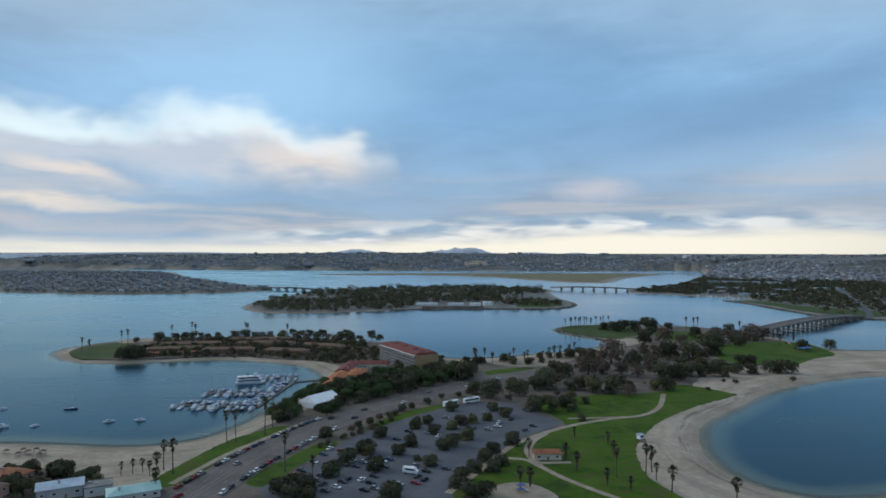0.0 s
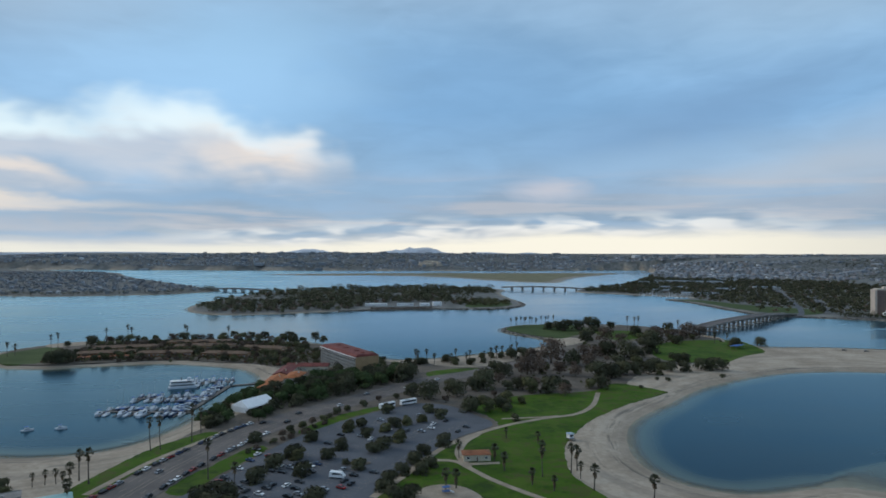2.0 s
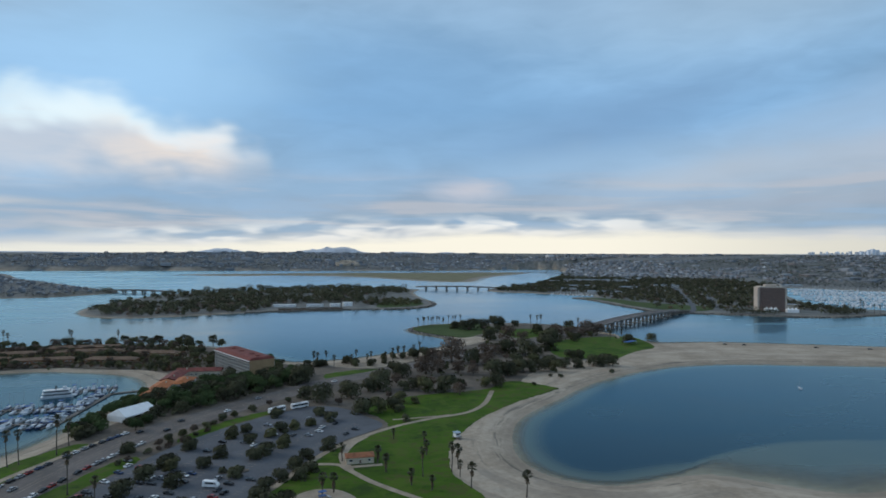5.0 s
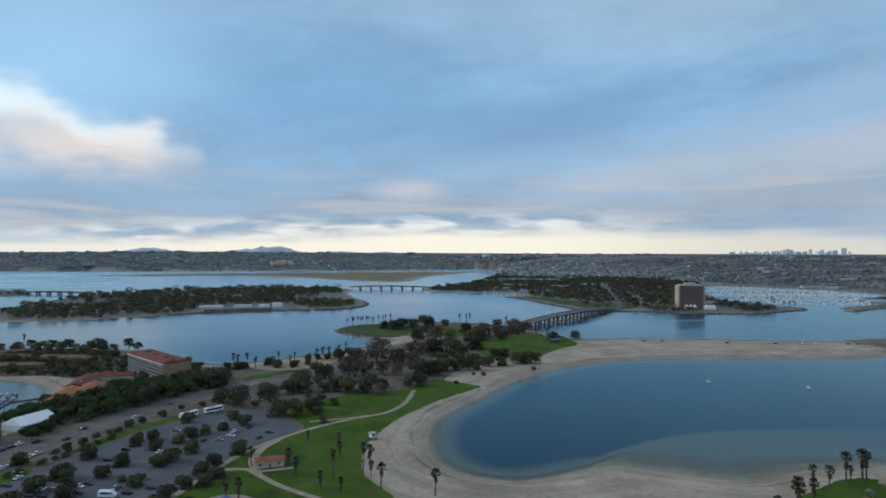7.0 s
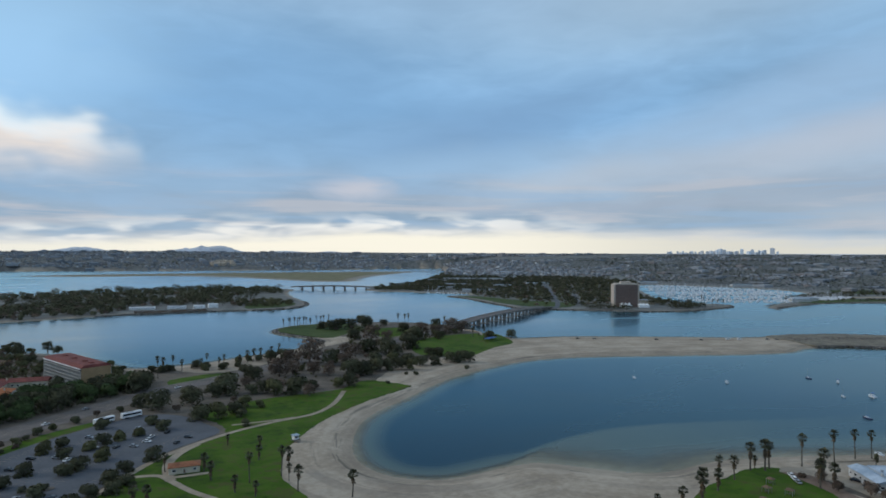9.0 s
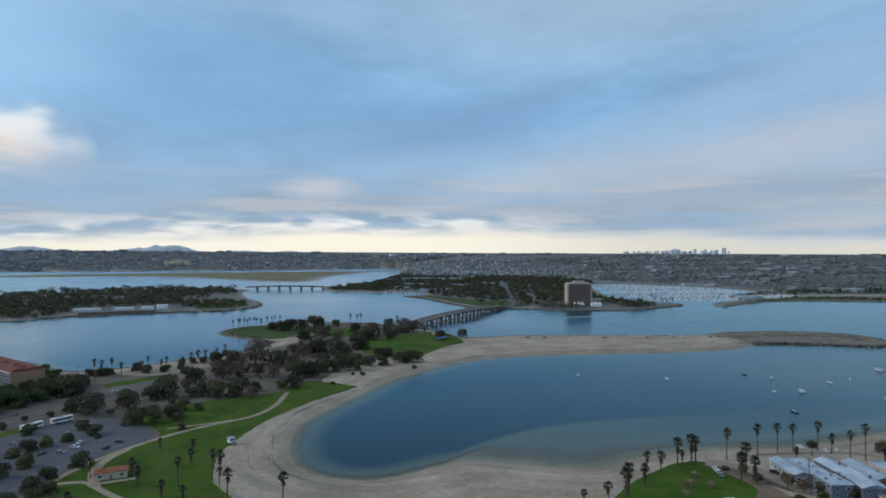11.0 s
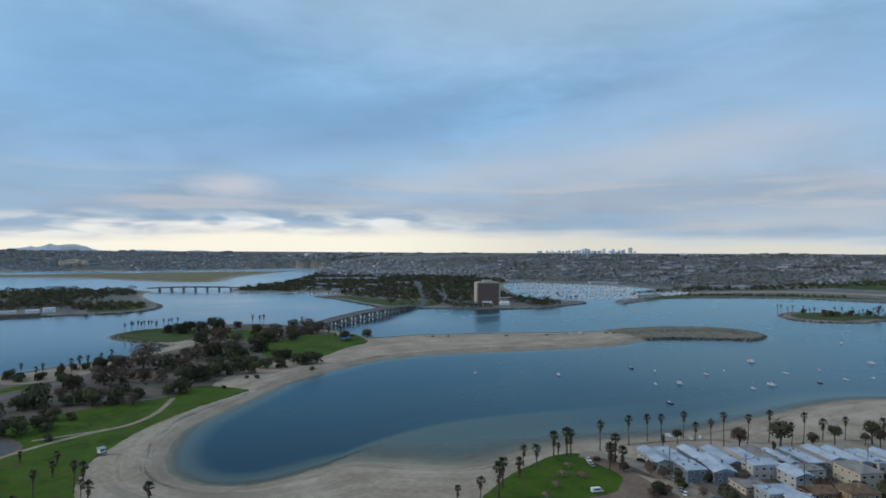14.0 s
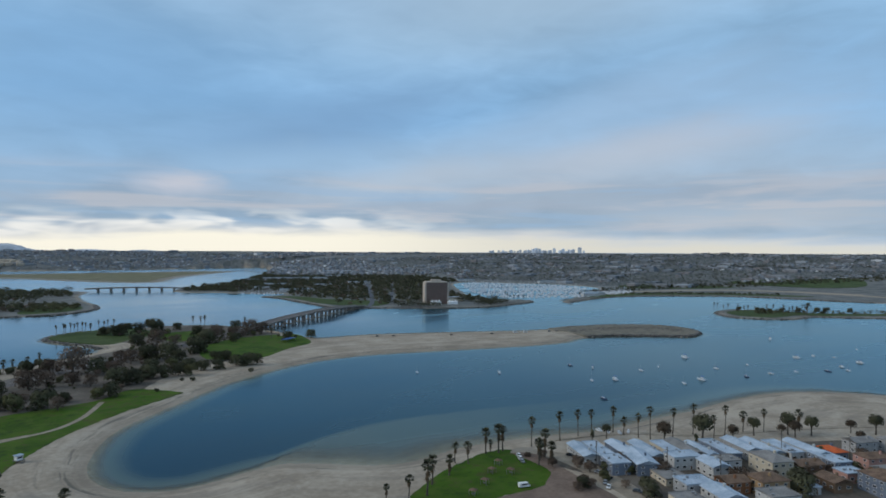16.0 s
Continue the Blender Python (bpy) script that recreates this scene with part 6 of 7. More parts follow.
def lifeguard_hut():
    root = tagged(new("lifeguard_hut"), "small white lifeguard hut on stilts in the sand", "hut")
    cabin = part("cabin", boxes((-1.6, -1.5, 1.4, 1.6, 1.5, 3.9)), PAINT, root)
    part("roof", boxes((-2.1, -2.0, 3.9, 2.1, 2.0, 4.15)), PALE_ROOF, root)
    part("deck", boxes((-2.3, -2.6, 1.2, 2.3, 1.9, 1.4)), WOOD, root)
    part("window", boxes((-1.2, -1.56, 2.4, 1.2, -1.5, 3.4)), GLASS, cabin)
    for x in (-2, 2):
        for y in (-2.3, 1.6):
            bm = bmesh.new()
            tube(bm, [(x, y, -0.3), (x, y, 1.2)], [0.13, 0.13])
            part("stilt", bm, WOOD, root)
    part("ramp", boxes((-0.6, -4.6, 0.2, 0.6, -2.6, 0.35)), WOOD, root)
    return root


put(lifeguard_hut(), 121, 323, 20, 2.0).scale = (0.85, 0.85, 0.85)


def canopy(label, w, d, h, mat):
    root = tagged(new("shade_canopy"), label, "canopy")
    bm = bmesh.new()
    e = [bm.verts.new(p) for p in ((-w / 2, -d / 2, h), (w / 2, -d / 2, h), (w / 2, d / 2, h), (-w / 2, d / 2, h))]
    t = bm.verts.new((0, 0, h + 0.8))
    for k in range(4):
        bm.faces.new((e[k], e[(k + 1) % 4], t))
    part("roof", bm, mat, root)
    for x in (-1, 1):
        for y in (-1, 1):
            bm = bmesh.new()
            tube(bm, [(x * w * 0.42, y * d * 0.42, -0.3), (x * w * 0.42, y * d * 0.42, h + 0.1)], [0.09, 0.09])
            part("post", bm, STEEL, root)
    part("table", boxes((-1.2, -0.4, 0.7, 1.2, 0.4, 0.8)), WOOD, root)
    return root


put(canopy("long blue picnic canopy on the lawn", 20, 7, 3.4, CANVAS_BLUE), 398, 612, 30, 2.1)
shade = canopy("small tan thatched picnic shade on the lawn", 3.2, 3.2, 2.3, BROWN_ROOF)
put(shade, 286, 172, 10, 2.1)
for x, y in ((292, 166), (274, 164), (262, 158), (296, 178)):
    copy_thing(shade, pose(x, y, 2.1, 0, 0, 20))


palapa = canopy("small brown thatched beach shade", 2.6, 2.6, 2.2, BROWN_ROOF)
put(palapa, -194, 315, 5, 2.0, "thatched shades on the beach")
for x, y in ((-186, 311), (-187, 317), (-183, 314), (-181, 317), (-175, 309), (-176, 314)):
    copy_thing(palapa, pose(x, y, 2.0, 0, 0, x % 40))


def utility_pole():
    root = tagged(new("utility_pole"), "brown wooden utility pole with two crossarms", "pole")
    bm = bmesh.new()
    tube(bm, [(0, 0, -0.5), (0, 0, 12)], [0.19, 0.13], 8)
    part("post", bm, BARK, root)
    for z in (10.4, 11.4):
        part("crossarm", boxes((-1.3, -0.08, z, 1.3, 0.08, z + 0.16)), BARK, root)
        for x in (-1.15, -0.5, 0.5, 1.15):
            bm = bmesh.new()
            tube(bm, [(x, 0, z + 0.16), (x, 0, z + 0.42)], [0.06, 0.05])
            part("insulator", bm, GREY_WALL, root)
    part("transformer", boxes((0.2, -0.25, 8.6, 0.7, 0.25, 9.5)), STEEL, root)
    return root


post = utility_pole()
put(post, 349, 122, 60, 2.05, "utility poles between the houses")
for x, y in ((357, 101), (412, 98), (331, 148), (384, 76), (436, 76)):
    copy_thing(post, pose(x, y, 2.05, 0, 0, 60))


def play_set():
    root = tagged(new("play_structure"), "small blue climbing frame on the sand", "playground")
    part("deck", boxes((-1.5, -1, 1.2, 1.5, 1, 1.35)), CANVAS_BLUE, root)
    part("roof", boxes((-1.6, -1.1, 2.9, 1.6, 1.1, 3.05)), CANVAS_BLUE, root)
    for x in (-1.4, 1.4):
        for y in (-0.9, 0.9):
            bm = bmesh.new()
            tube(bm, [(x, y, -0.2), (x, y, 2.9)], [0.07, 0.07])
            part("post", bm, STEEL, root)
    bm = bmesh.new()
    tube(bm, [(1.5, 0, 1.25), (2.6, 0, 0.6), (3.4, 0, 0.1)], [0.3, 0.3, 0.3])
    part("slide", bm, PAINT, root)
    return root


put(play_set(), 46, 256, 15, 2.17)


# ---------------------------------------------------------------- bridges
def bridge(label, p0, p1, z0, zm, z1, width, spans, columns, swell=True):
    root = tagged(new("bridge"), label, "bridge")
    p0, p1 = np.array(p0, float), np.array(p1, float)
    L = np.linalg.norm(p1 - p0)
    rot = math.degrees(math.atan2(*(p1 - p0)[::-1]))
    root.matrix_basis = pose(p0[0], p0[1], 0, 0, 0, rot)

    def level(s):
        return (1 - s) * (1 - s) * z0 + 2 * s * (1 - s) * (2 * zm - (z0 + z1) / 2) + s * s * z1
    xs = np.linspace(0, L, spans * 2 + 1)

    def strip(y0, y1, lo, hi):
        bm = bmesh.new()
        rows = [[bm.verts.new((x, y, level(x / L) + k)) for y, k in ((y0, lo), (y1, lo), (y1, hi), (y0, hi))] for x in xs]
        for a, b in zip(rows, rows[1:]):
            for i in range(4):
                j = (i + 1) % 4
                bm.faces.new((a[i], b[i], b[j], a[j]))
        bm.faces.new(rows[0])
        bm.faces.new(rows[-1][::-1])
        return bm
    part("deck", strip(-width / 2, width / 2, -1.0, -0.3), BRIDGE_CONCRETE, root)
    part("roadway", strip(-width / 2 + 0.7, width / 2 - 0.7, -0.29, -0.18), ROAD, root)
    for s in (-1, 1):
        part("parapet", strip(s * width / 2 - 0.3, s * width / 2 + 0.3, -0.295, 0.8), BRIDGE_CONCRETE, root)
        part("girder", strip(s * width * 0.36 - 0.5, s * width * 0.36 + 0.5, -1.9, -1.003), BRIDGE_CONCRETE, root)
    part("girder", strip(-0.6, 0.6, -1.9, -1.003), BRIDGE_CONCRETE, root)
    for i in range(1, spans):
        x = L * i / spans
        z = level(i / spans) - 1.9
        pier = part("pier", boxes((x - 1.6, -width / 2 - 0.6, z - 2.0, x + 1.6, width / 2 + 0.6, z)), BRIDGE_CONCRETE, root)
        for c in range(columns):
            y = (c - (columns - 1) / 2) * width / columns
            bm = bmesh.new()
            tube(bm, [(x, y, -4), (x, y, z - 2.0)], [1.7, 1.7], 10)
            part("column", bm, BRIDGE_CONCRETE, pier)
        part("footing", boxes((x - 2.4, -width / 2 - 1.4, -3, x + 2.4, width / 2 + 1.4, 0.9)), BRIDGE_CONCRETE, pier)
    return root


bridge("long low concrete road bridge over the channel", (360, 697), (700, 943), 2.4, 10.6, 4.0, 18, 14, 3)
bridge("far flat concrete bridge from the island", (388, 1702), (596, 1600), 7, 10, 7, 16, 8, 2)
bridge("far flat concrete bridge across the north channel", (-392, 1700), (-222, 1612), 6, 9, 6, 16, 7, 2)


# ---------------------------------------------------------------- vehicles
TYRE = plain("tyre_rubber", (0.02, 0.02, 0.02), 0.9)
CAR_PAINT = {"white": plain("white_car_paint", (0.75, 0.75, 0.75), 0.3, 0.03), "silver": plain("silver_car_paint", (0.35, 0.36, 0.38), 0.3, 0.03, metal=0.5),
             "black": plain("black_car_paint", (0.012, 0.013, 0.016), 0.25, 0.05), "red": plain("red_car_paint", (0.25, 0.015, 0.012), 0.3, 0.05),
             "blue": plain("blue_car_paint", (0.02, 0.045, 0.12), 0.3, 0.05), "dark": plain("dark_grey_car_paint", (0.05, 0.052, 0.057), 0.3, 0.05)}


def profile(bm, pts, y0, y1, inset=0.0, mi=0):
    """Extrudes a side view from y0 to y1, the upper points drawn in by inset."""
    zmin, zmax = min(p[1] for p in pts), max(p[1] for p in pts)
    def k(z):
        return inset * (z - zmin) / max(zmax - zmin, 1e-6)
    a = [bm.verts.new((x, y0 + k(z), z)) for x, z in pts]
    b = [bm.verts.new((x, y1 - k(z), z)) for x, z in pts]
    n = len(pts)
    bm.faces.new(a).material_index = mi
    bm.faces.new(b[::-1]).material_index = mi
    for i in range(n):
        bm.faces.new((a[(i + 1) % n], a[i], b[i], b[(i + 1) % n])).material_index = mi


WHEEL = None


def wheel_mesh():
    bm = bmesh.new()
    tube(bm, [(0, -0.11, 0), (0, 0.11, 0)], [0.33, 0.33], 10)
    return mesh_of("wheel", bm, TYRE)


WHEEL = wheel_mesh()


def car(colour, kind="saloon car"):
    name = "car" if kind != "van" else "van"
    root = tagged(new(name), f"parked {colour} {kind} on the asphalt", name)
    tall = kind == "van"
    bm = bmesh.new()
    if tall:
        profile(bm, [(-2.6, 0.35), (2.5, 0.35), (2.55, 0.95), (2.1, 1.15), (1.5, 2.0), (-2.5, 2.1), (-2.6, 1.9)], -0.95, 0.95, 0.12)
    else:
        profile(bm, [(-2.2, 0.3), (2.2, 0.3), (2.25, 0.62), (1.9, 0.85), (-2.1, 0.95), (-2.25, 0.7)], -0.88, 0.88, 0.05)
    bmesh.ops.bevel(bm, geom=bm.edges[:], offset=0.05, segments=1, affect="EDGES")
    part("body", bm, CAR_PAINT[colour], root)
    bm = bmesh.new()
    if tall:
        profile(bm, [(1.52, 1.22), (2.06, 1.2), (1.56, 1.9), (1.5, 1.9)], -0.92, 0.92, 0.08)
        part("windscreen", bm, GLASS, root)
        part("side_window", boxes((-1.6, -0.97, 1.25, 1.2, 0.97, 1.75)), GLASS, root)
    else:
        profile(bm, [(-1.75, 0.9), (1.15, 0.86), (0.45, 1.36), (-1.1, 1.4)], -0.82, 0.82, 0.16)
        part("window", bm, GLASS, root)
        bm = bmesh.new()
        profile(bm, [(-1.12, 1.401), (0.47, 1.361), (0.38, 1.43), (-1.0, 1.46)], -0.66, 0.66, 0.04)
        part("roof", bm, CAR_PAINT[colour], root)
    for x in (-1.4, 1.4):
        for y in (-0.8, 0.8):
            fixed(WHEEL, root, x, y, 0.33)
    return root


CARS = {c: car(c) for c in CAR_PAINT}
VAN = car("white", "van")


def coach():
    root = tagged(new("coach"), "white touring coach with dark windows", "bus")
    bm = boxes((-6, -1.25, 0.4, 6, 1.25, 3.4))
    bmesh.ops.bevel(bm, geom=bm.edges[:], offset=0.18, segments=2, affect="EDGES")
    part("body", bm, CAR_PAINT["white"], root)
    for s in (-1, 1):
        part("window_band", boxes((-5.6, s * 1.27 - 0.02, 1.75, 5.3, s * 1.27 + 0.02, 2.75)), GLASS, root)
    part("windscreen", boxes((5.99, -1.1, 1.3, 6.03, 1.1, 2.9)), GLASS, root)
    part("air_unit", boxes((-3, -0.8, 3.4, 0.5, 0.8, 3.65)), GREY_WALL, root)
    for x in (-3.8, -2.6, 4.0):
        for y in (-1.12, 1.12):
            w = fixed(WHEEL, root, x, y, 0.48)
            w.matrix_basis = w.matrix_basis @ Matrix.Scale(1.4, 4)
    return root


COACH = coach()
placed(COACH, 27, 402, 2.16, 38, 1.0, "coaches in the car park")
placed(COACH, 41, 410, 2.16, 30, 1.0, "coaches in the car park")
pick = random.Random(5)
HUES = ["white", "silver", "black", "dark", "white", "silver", "blue", "black", "red", "dark"]
for i, (x, y) in enumerate([(4, 275), (-4, 266), (3, 267), (7, 271), (-15, 276), (-11, 288), (-26, 273), (-8, 260), (-28, 270), (-36, 268), (-16, 268), (-41, 307), (-23, 314), (-27, 309), (-29, 291), (-50, 280), (-48, 285), (-18, 260), (-20, 272), (-39, 272), (-38, 278),
                            (-4, 261), (-9, 298), (11, 341), (-46, 274), (26, 352), (70, 352), (64, 344), (-14, 262), (46, 380), (60, 366), (8, 281), (-33, 286), (16, 335), (22, 372), (50, 352)]):
    c = "red" if i == 15 else pick.choice(HUES)
    placed(CARS[c], x, y, 2.17, (-32 if i % 3 else 58) + pick.uniform(-3, 3), 1.0, "cars in the car park")
for i, (x, y, c) in enumerate(((-26, 297, "white"), (-21, 295, "silver"), (-17, 293, "white"), (-19, 300, "dark"), (-24, 289, "black"), (-14, 284, "dark"), (3, 289, "silver"), (-12, 296, "white"), (-33, 312, "red"), (-39, 316, "white"), (-41, 324, "silver"), (17, 284, "dark"), (24, 322, "dark"),
                               (-44, 296, "white"), (-6, 330, "black"), (36, 348, "dark"), (0, 344, "black"), (44, 346, "silver"), (52, 360, "white"), (-30, 264, "white"), (-34, 260, "dark"))):
    placed(CARS[c], x, y, 2.17, (-32 if i % 3 else 58) + pick.uniform(-4, 4), 1.0, "cars in the car park")
placed(VAN, 1, 280, 2.17, -20, 1.35, "vans in the car park")
ROAD_LINE = spline([(-92, 236), (-84, 268), (-72, 306), (-54, 348), (-34, 380), (-4, 416), (28, 450), (62, 486), (104, 512), (160, 556), (222, 606), (300, 656), (372, 708)], 1.0, False)


def along(s, off):
    i = int(s)
    p, d = ROAD_LINE[i], ROAD_LINE[i + 1] - ROAD_LINE[i]
    d = d / np.linalg.norm(d)
    return p[0] - d[1] * off, p[1] + d[0] * off, math.degrees(math.atan2(d[1], d[0]))


for k in range(21):
    x, y, r = along(30 + 5.4 * k + pick.uniform(-0.4, 0.4), 11.0)
    if k not in (4, 12):
        placed(CARS["red" if k == 9 else pick.choice(HUES)], x, y, 2.17, r, 1.0, "cars parked along the road")
for k in range(19):
    x, y, r = along(28 + 5.4 * k + pick.uniform(-0.4, 0.4), -10.4)
    if k not in (2, 9):
        placed(CARS[pick.choice(HUES)], x, y, 2.17, r + 180, 1.0, "cars parked along the road")
for s, off in ((60, 3), (142, 6), (168, 3), (196, -4), (150, -5), (22, 5), (18, -3), (230, 4), (300, -4), (380, 4), (262, -5)):
    x, y, r = along(s, off)
    placed(CARS[pick.choice(HUES)], x, y, 2.17, r, 1.0, "cars driving on the road")
placed(VAN, *along(12, 6)[:2], 2.17, along(12, 6)[2], 1.0, "cars driving on the road")
for x, y, r, c in ((313, 181, 60, "white"), (310, 177, 60, "white"), (308, 174, 60, "silver"), (331, 158, -70, "dark"), (329, 152, -70, "white"), (324, 141, -75, "silver"), (322, 135, -75, "black"), (316, 132, 30, "silver"), (313, 128, 30, "white"),
                   (333, 165, -70, "black"), (318, 117, -80, "dark"), (309, 110, 20, "white")):
    placed(CARS[c], x, y, 2.14, r, 1.0, "cars beside the beach houses")
placed(VAN, 285, 151, 2.13, -20, 1.0, "cars beside the beach houses")
for i, (x, y) in enumerate([(499, 587), (516, 578), (577, 544), (623, 522), (654, 512), (666, 506), (697, 494), (706, 489)]):
    placed(VAN if i in (4, 5) else CARS["dark" if i % 2 else "black"], x, y, 2.0, -28, 1.0, "vehicles parked on the sand bar")


# ---------------------------------------------------------------- boats and docks
HULL = plain("white_gelcoat", (0.56, 0.59, 0.63), 0.3, 0.06)
NAVY = plain("navy_hull_paint", (0.02, 0.035, 0.09), 0.3, 0.05)


def hull_mesh(L, B, h, sheer=0.35, mat=None):
    bm = bmesh.new()
    rows = []
    for i in range(9):
        s = i / 8
        b = B / 2 * (1 - max(0.0, (s - 0.45) / 0.55) ** 2.2) * (0.86 + 0.14 * min(1, s * 4))
        b = max(b, 0.03)
        z = h * (1 + sheer * s * s)
        x = -L / 2 + L * s
        rows.append([bm.verts.new(p) for p in ((x, -b, z), (x, -b * 0.8, -0.05), (x, 0, -0.35), (x, b * 0.8, -0.05), (x, b, z), (x, 0, z + 0.06))])
    for a, b in zip(rows, rows[1:]):
        for i in range(6):
            j = (i + 1) % 6
            bm.faces.new((a[i], a[j], b[j], b[i]))
    bm.faces.new(rows[0][::-1])
    bm.faces.new(rows[-1])
    bmesh.ops.recalc_face_normals(bm, faces=bm.faces[:])
    return mesh_of("hull", bm, mat or HULL)


def sailing_boat(L, label, hull=None):
    root = tagged(new("sailing_boat"), label, "boat")
    part("hull", hull_mesh(L, L * 0.3, L * 0.1, mat=hull), None, root)
    bm = bmesh.new()
    profile(bm, [(-L * 0.12, L * 0.1), (L * 0.22, L * 0.11), (L * 0.17, L * 0.17), (-L * 0.1, L * 0.17)], -L * 0.09, L * 0.09, 0.12)
    part("cabin", bm, HULL, root)
    part("window", boxes((-L * 0.06, -L * 0.088, L * 0.125, L * 0.12, L * 0.088, L * 0.15)), GLASS, root)
    bm = bmesh.new()
    tube(bm, [(L * 0.1, 0, L * 0.15), (L * 0.1, 0, L * 1.2)], [0.09, 0.06])
    part("mast", bm, STEEL, root)
    bm = bmesh.new()
    tube(bm, [(L * 0.1, 0, L * 0.28), (-L * 0.32, 0, L * 0.27)], [0.2, 0.15])
    part("boom", bm, CANVAS_BLUE, root, "boom with a blue sail cover")
    return root


def motor_boat(L, label, fly=True):
    root = tagged(new("motor_boat"), label, "boat")
    part("hull", hull_mesh(L, L * 0.32, L * 0.12), None, root)
    bm = bmesh.new()
    profile(bm, [(-L * 0.25, L * 0.12), (L * 0.24, L * 0.13), (L * 0.1, L * 0.26), (-L * 0.22, L * 0.26)], -L * 0.12, L * 0.12, 0.15)
    part("cabin", bm, HULL, root)
    part("window", boxes((-L * 0.18, -L * 0.121, L * 0.17, L * 0.13, L * 0.121, L * 0.225)), GLASS, root)
    if fly:
        part("bimini", boxes((-L * 0.26, -L * 0.13, L * 0.38, L * 0.06, L * 0.13, L * 0.4)), CANVAS_BLUE, root, "blue sun canopy")
        for x in (-L * 0.15, L * 0.03):
            bm = bmesh.new()
            tube(bm, [(x, 0, L * 0.26), (x, 0, L * 0.38)], [0.05, 0.05])
            part("canopy_post", bm, STEEL, root)
    return root


SAIL = [sailing_boat(9, "white moored sailing boat with lowered sails"), sailing_boat(11, "white sailing boat with a dark blue hull", NAVY)]
MOTOR = [motor_boat(9, "white motor boat with a blue canopy"), motor_boat(12, "large white motor cruiser"), motor_boat(7, "small white open motor boat", False)]
FLEET = [SAIL[0], MOTOR[2], SAIL[1], MOTOR[0], SAIL[0], MOTOR[1]]
for i, (x, y) in enumerate([(-232, 372), (-214, 373), (-214, 412), (-176, 381), (-159, 383), (-257, 414)]):
    placed((MOTOR[1], MOTOR[2], SAIL[1], MOTOR[0], MOTOR[0], MOTOR[2])[i], x, y, 0, 8 + 20 * (i % 2), 0.7, "boats moored in the west bay")
for i, (x, y) in enumerate([(409, 391), (463, 347), (538, 332), (545, 312), (499, 278), (517, 269), (568, 278), (595, 278), (454, 234), (661, 290), (547, 226), (572, 225), (629, 242), (669, 233), (613, 208), (865, 296), (643, 201), (747, 221), (669, 191), (772, 215), (694, 175), (727, 175), (856, 203), (764, 172), (712, 165), (778, 198)]):
    placed(FLEET[i % 6], x, y, 0, 48 + pick.uniform(-32, 32), 1.0 if i in (1, 9, 15) else 0.66, "boats moored off the south beach")


for x, y, r in ((382, 178, 40), (385, 173, 60), (391, 171, 30), (380, 183, 80)):
    placed(MOTOR[2], x, y, 2.35, r, 0.7, "small boats drawn up on the sand")


def dock(label, p0, p1, width=2.6, fingers=0, reach=9.0, side=1):
    root = tagged(new("dock"), label, "dock")
    p0, p1 = np.array(p0, float), np.array(p1, float)
    L = np.linalg.norm(p1 - p0)
    rot = math.degrees(math.atan2(*(p1 - p0)[::-1]))
    root.matrix_basis = pose(p0[0], p0[1], 0, 0, 0, rot)
    part("walkway", boxes((0, -width / 2, 0.25, L, width / 2, 0.6)), WOOD, root)
    for k in range(int(L / 14) + 1):
        bm = bmesh.new()
        tube(bm, [(k * 14, width / 2 + 0.2, -3), (k * 14, width / 2 + 0.2, 2.6)], [0.2, 0.2])
        part("pile", bm, WOOD, root)
    berths = []
    for k in range(fingers):
        x = (k + 0.5) * L / fingers
        for s in ((-1, 1) if side == 0 else (side,)):
            part("finger", boxes((x - 0.5, min(s * width / 2, s * (width / 2 + reach)), 0.28, x + 0.5, max(s * width / 2, s * (width / 2 + reach)), 0.55)), WOOD, root)
            y = s * (width / 2 + reach * 0.55)
            for dx in (-2.7, 2.7):
                r = radians(rot)
                berths.append((p0[0] + (x + dx) * math.cos(r) - y * math.sin(r), p0[1] + (x + dx) * math.sin(r) + y * math.cos(r), rot + 90 * s))
    return berths


BERTHS = dock("long grey timber boat dock with berths", (-62, 500), (-88, 490), 3) \
    + dock("grey timber boat dock with berths", (-88, 492), (-98, 410), 3, 6, 10, -1) \
    + dock("grey timber boat dock full of boats", (-97, 412), (-152, 420), 2.6, 6, 10, 0) \
    + dock("grey timber boat dock full of boats", (-93, 452), (-143, 454), 2.6, 6, 10, 0) \
    + dock("grey timber boat dock full of boats", (-88, 508), (-124, 504), 2.6, 4, 10, 0)
for i, (x, y, r) in enumerate(BERTHS):
    if i % 9 != 4:
        placed((MOTOR[0], SAIL[1], MOTOR[1], MOTOR[0], SAIL[1], MOTOR[2], SAIL[0])[i % 7], x, y, 0, r + pick.choice((0, 180)), pick.uniform(0.8, 1.0), "boats in the resort marina")


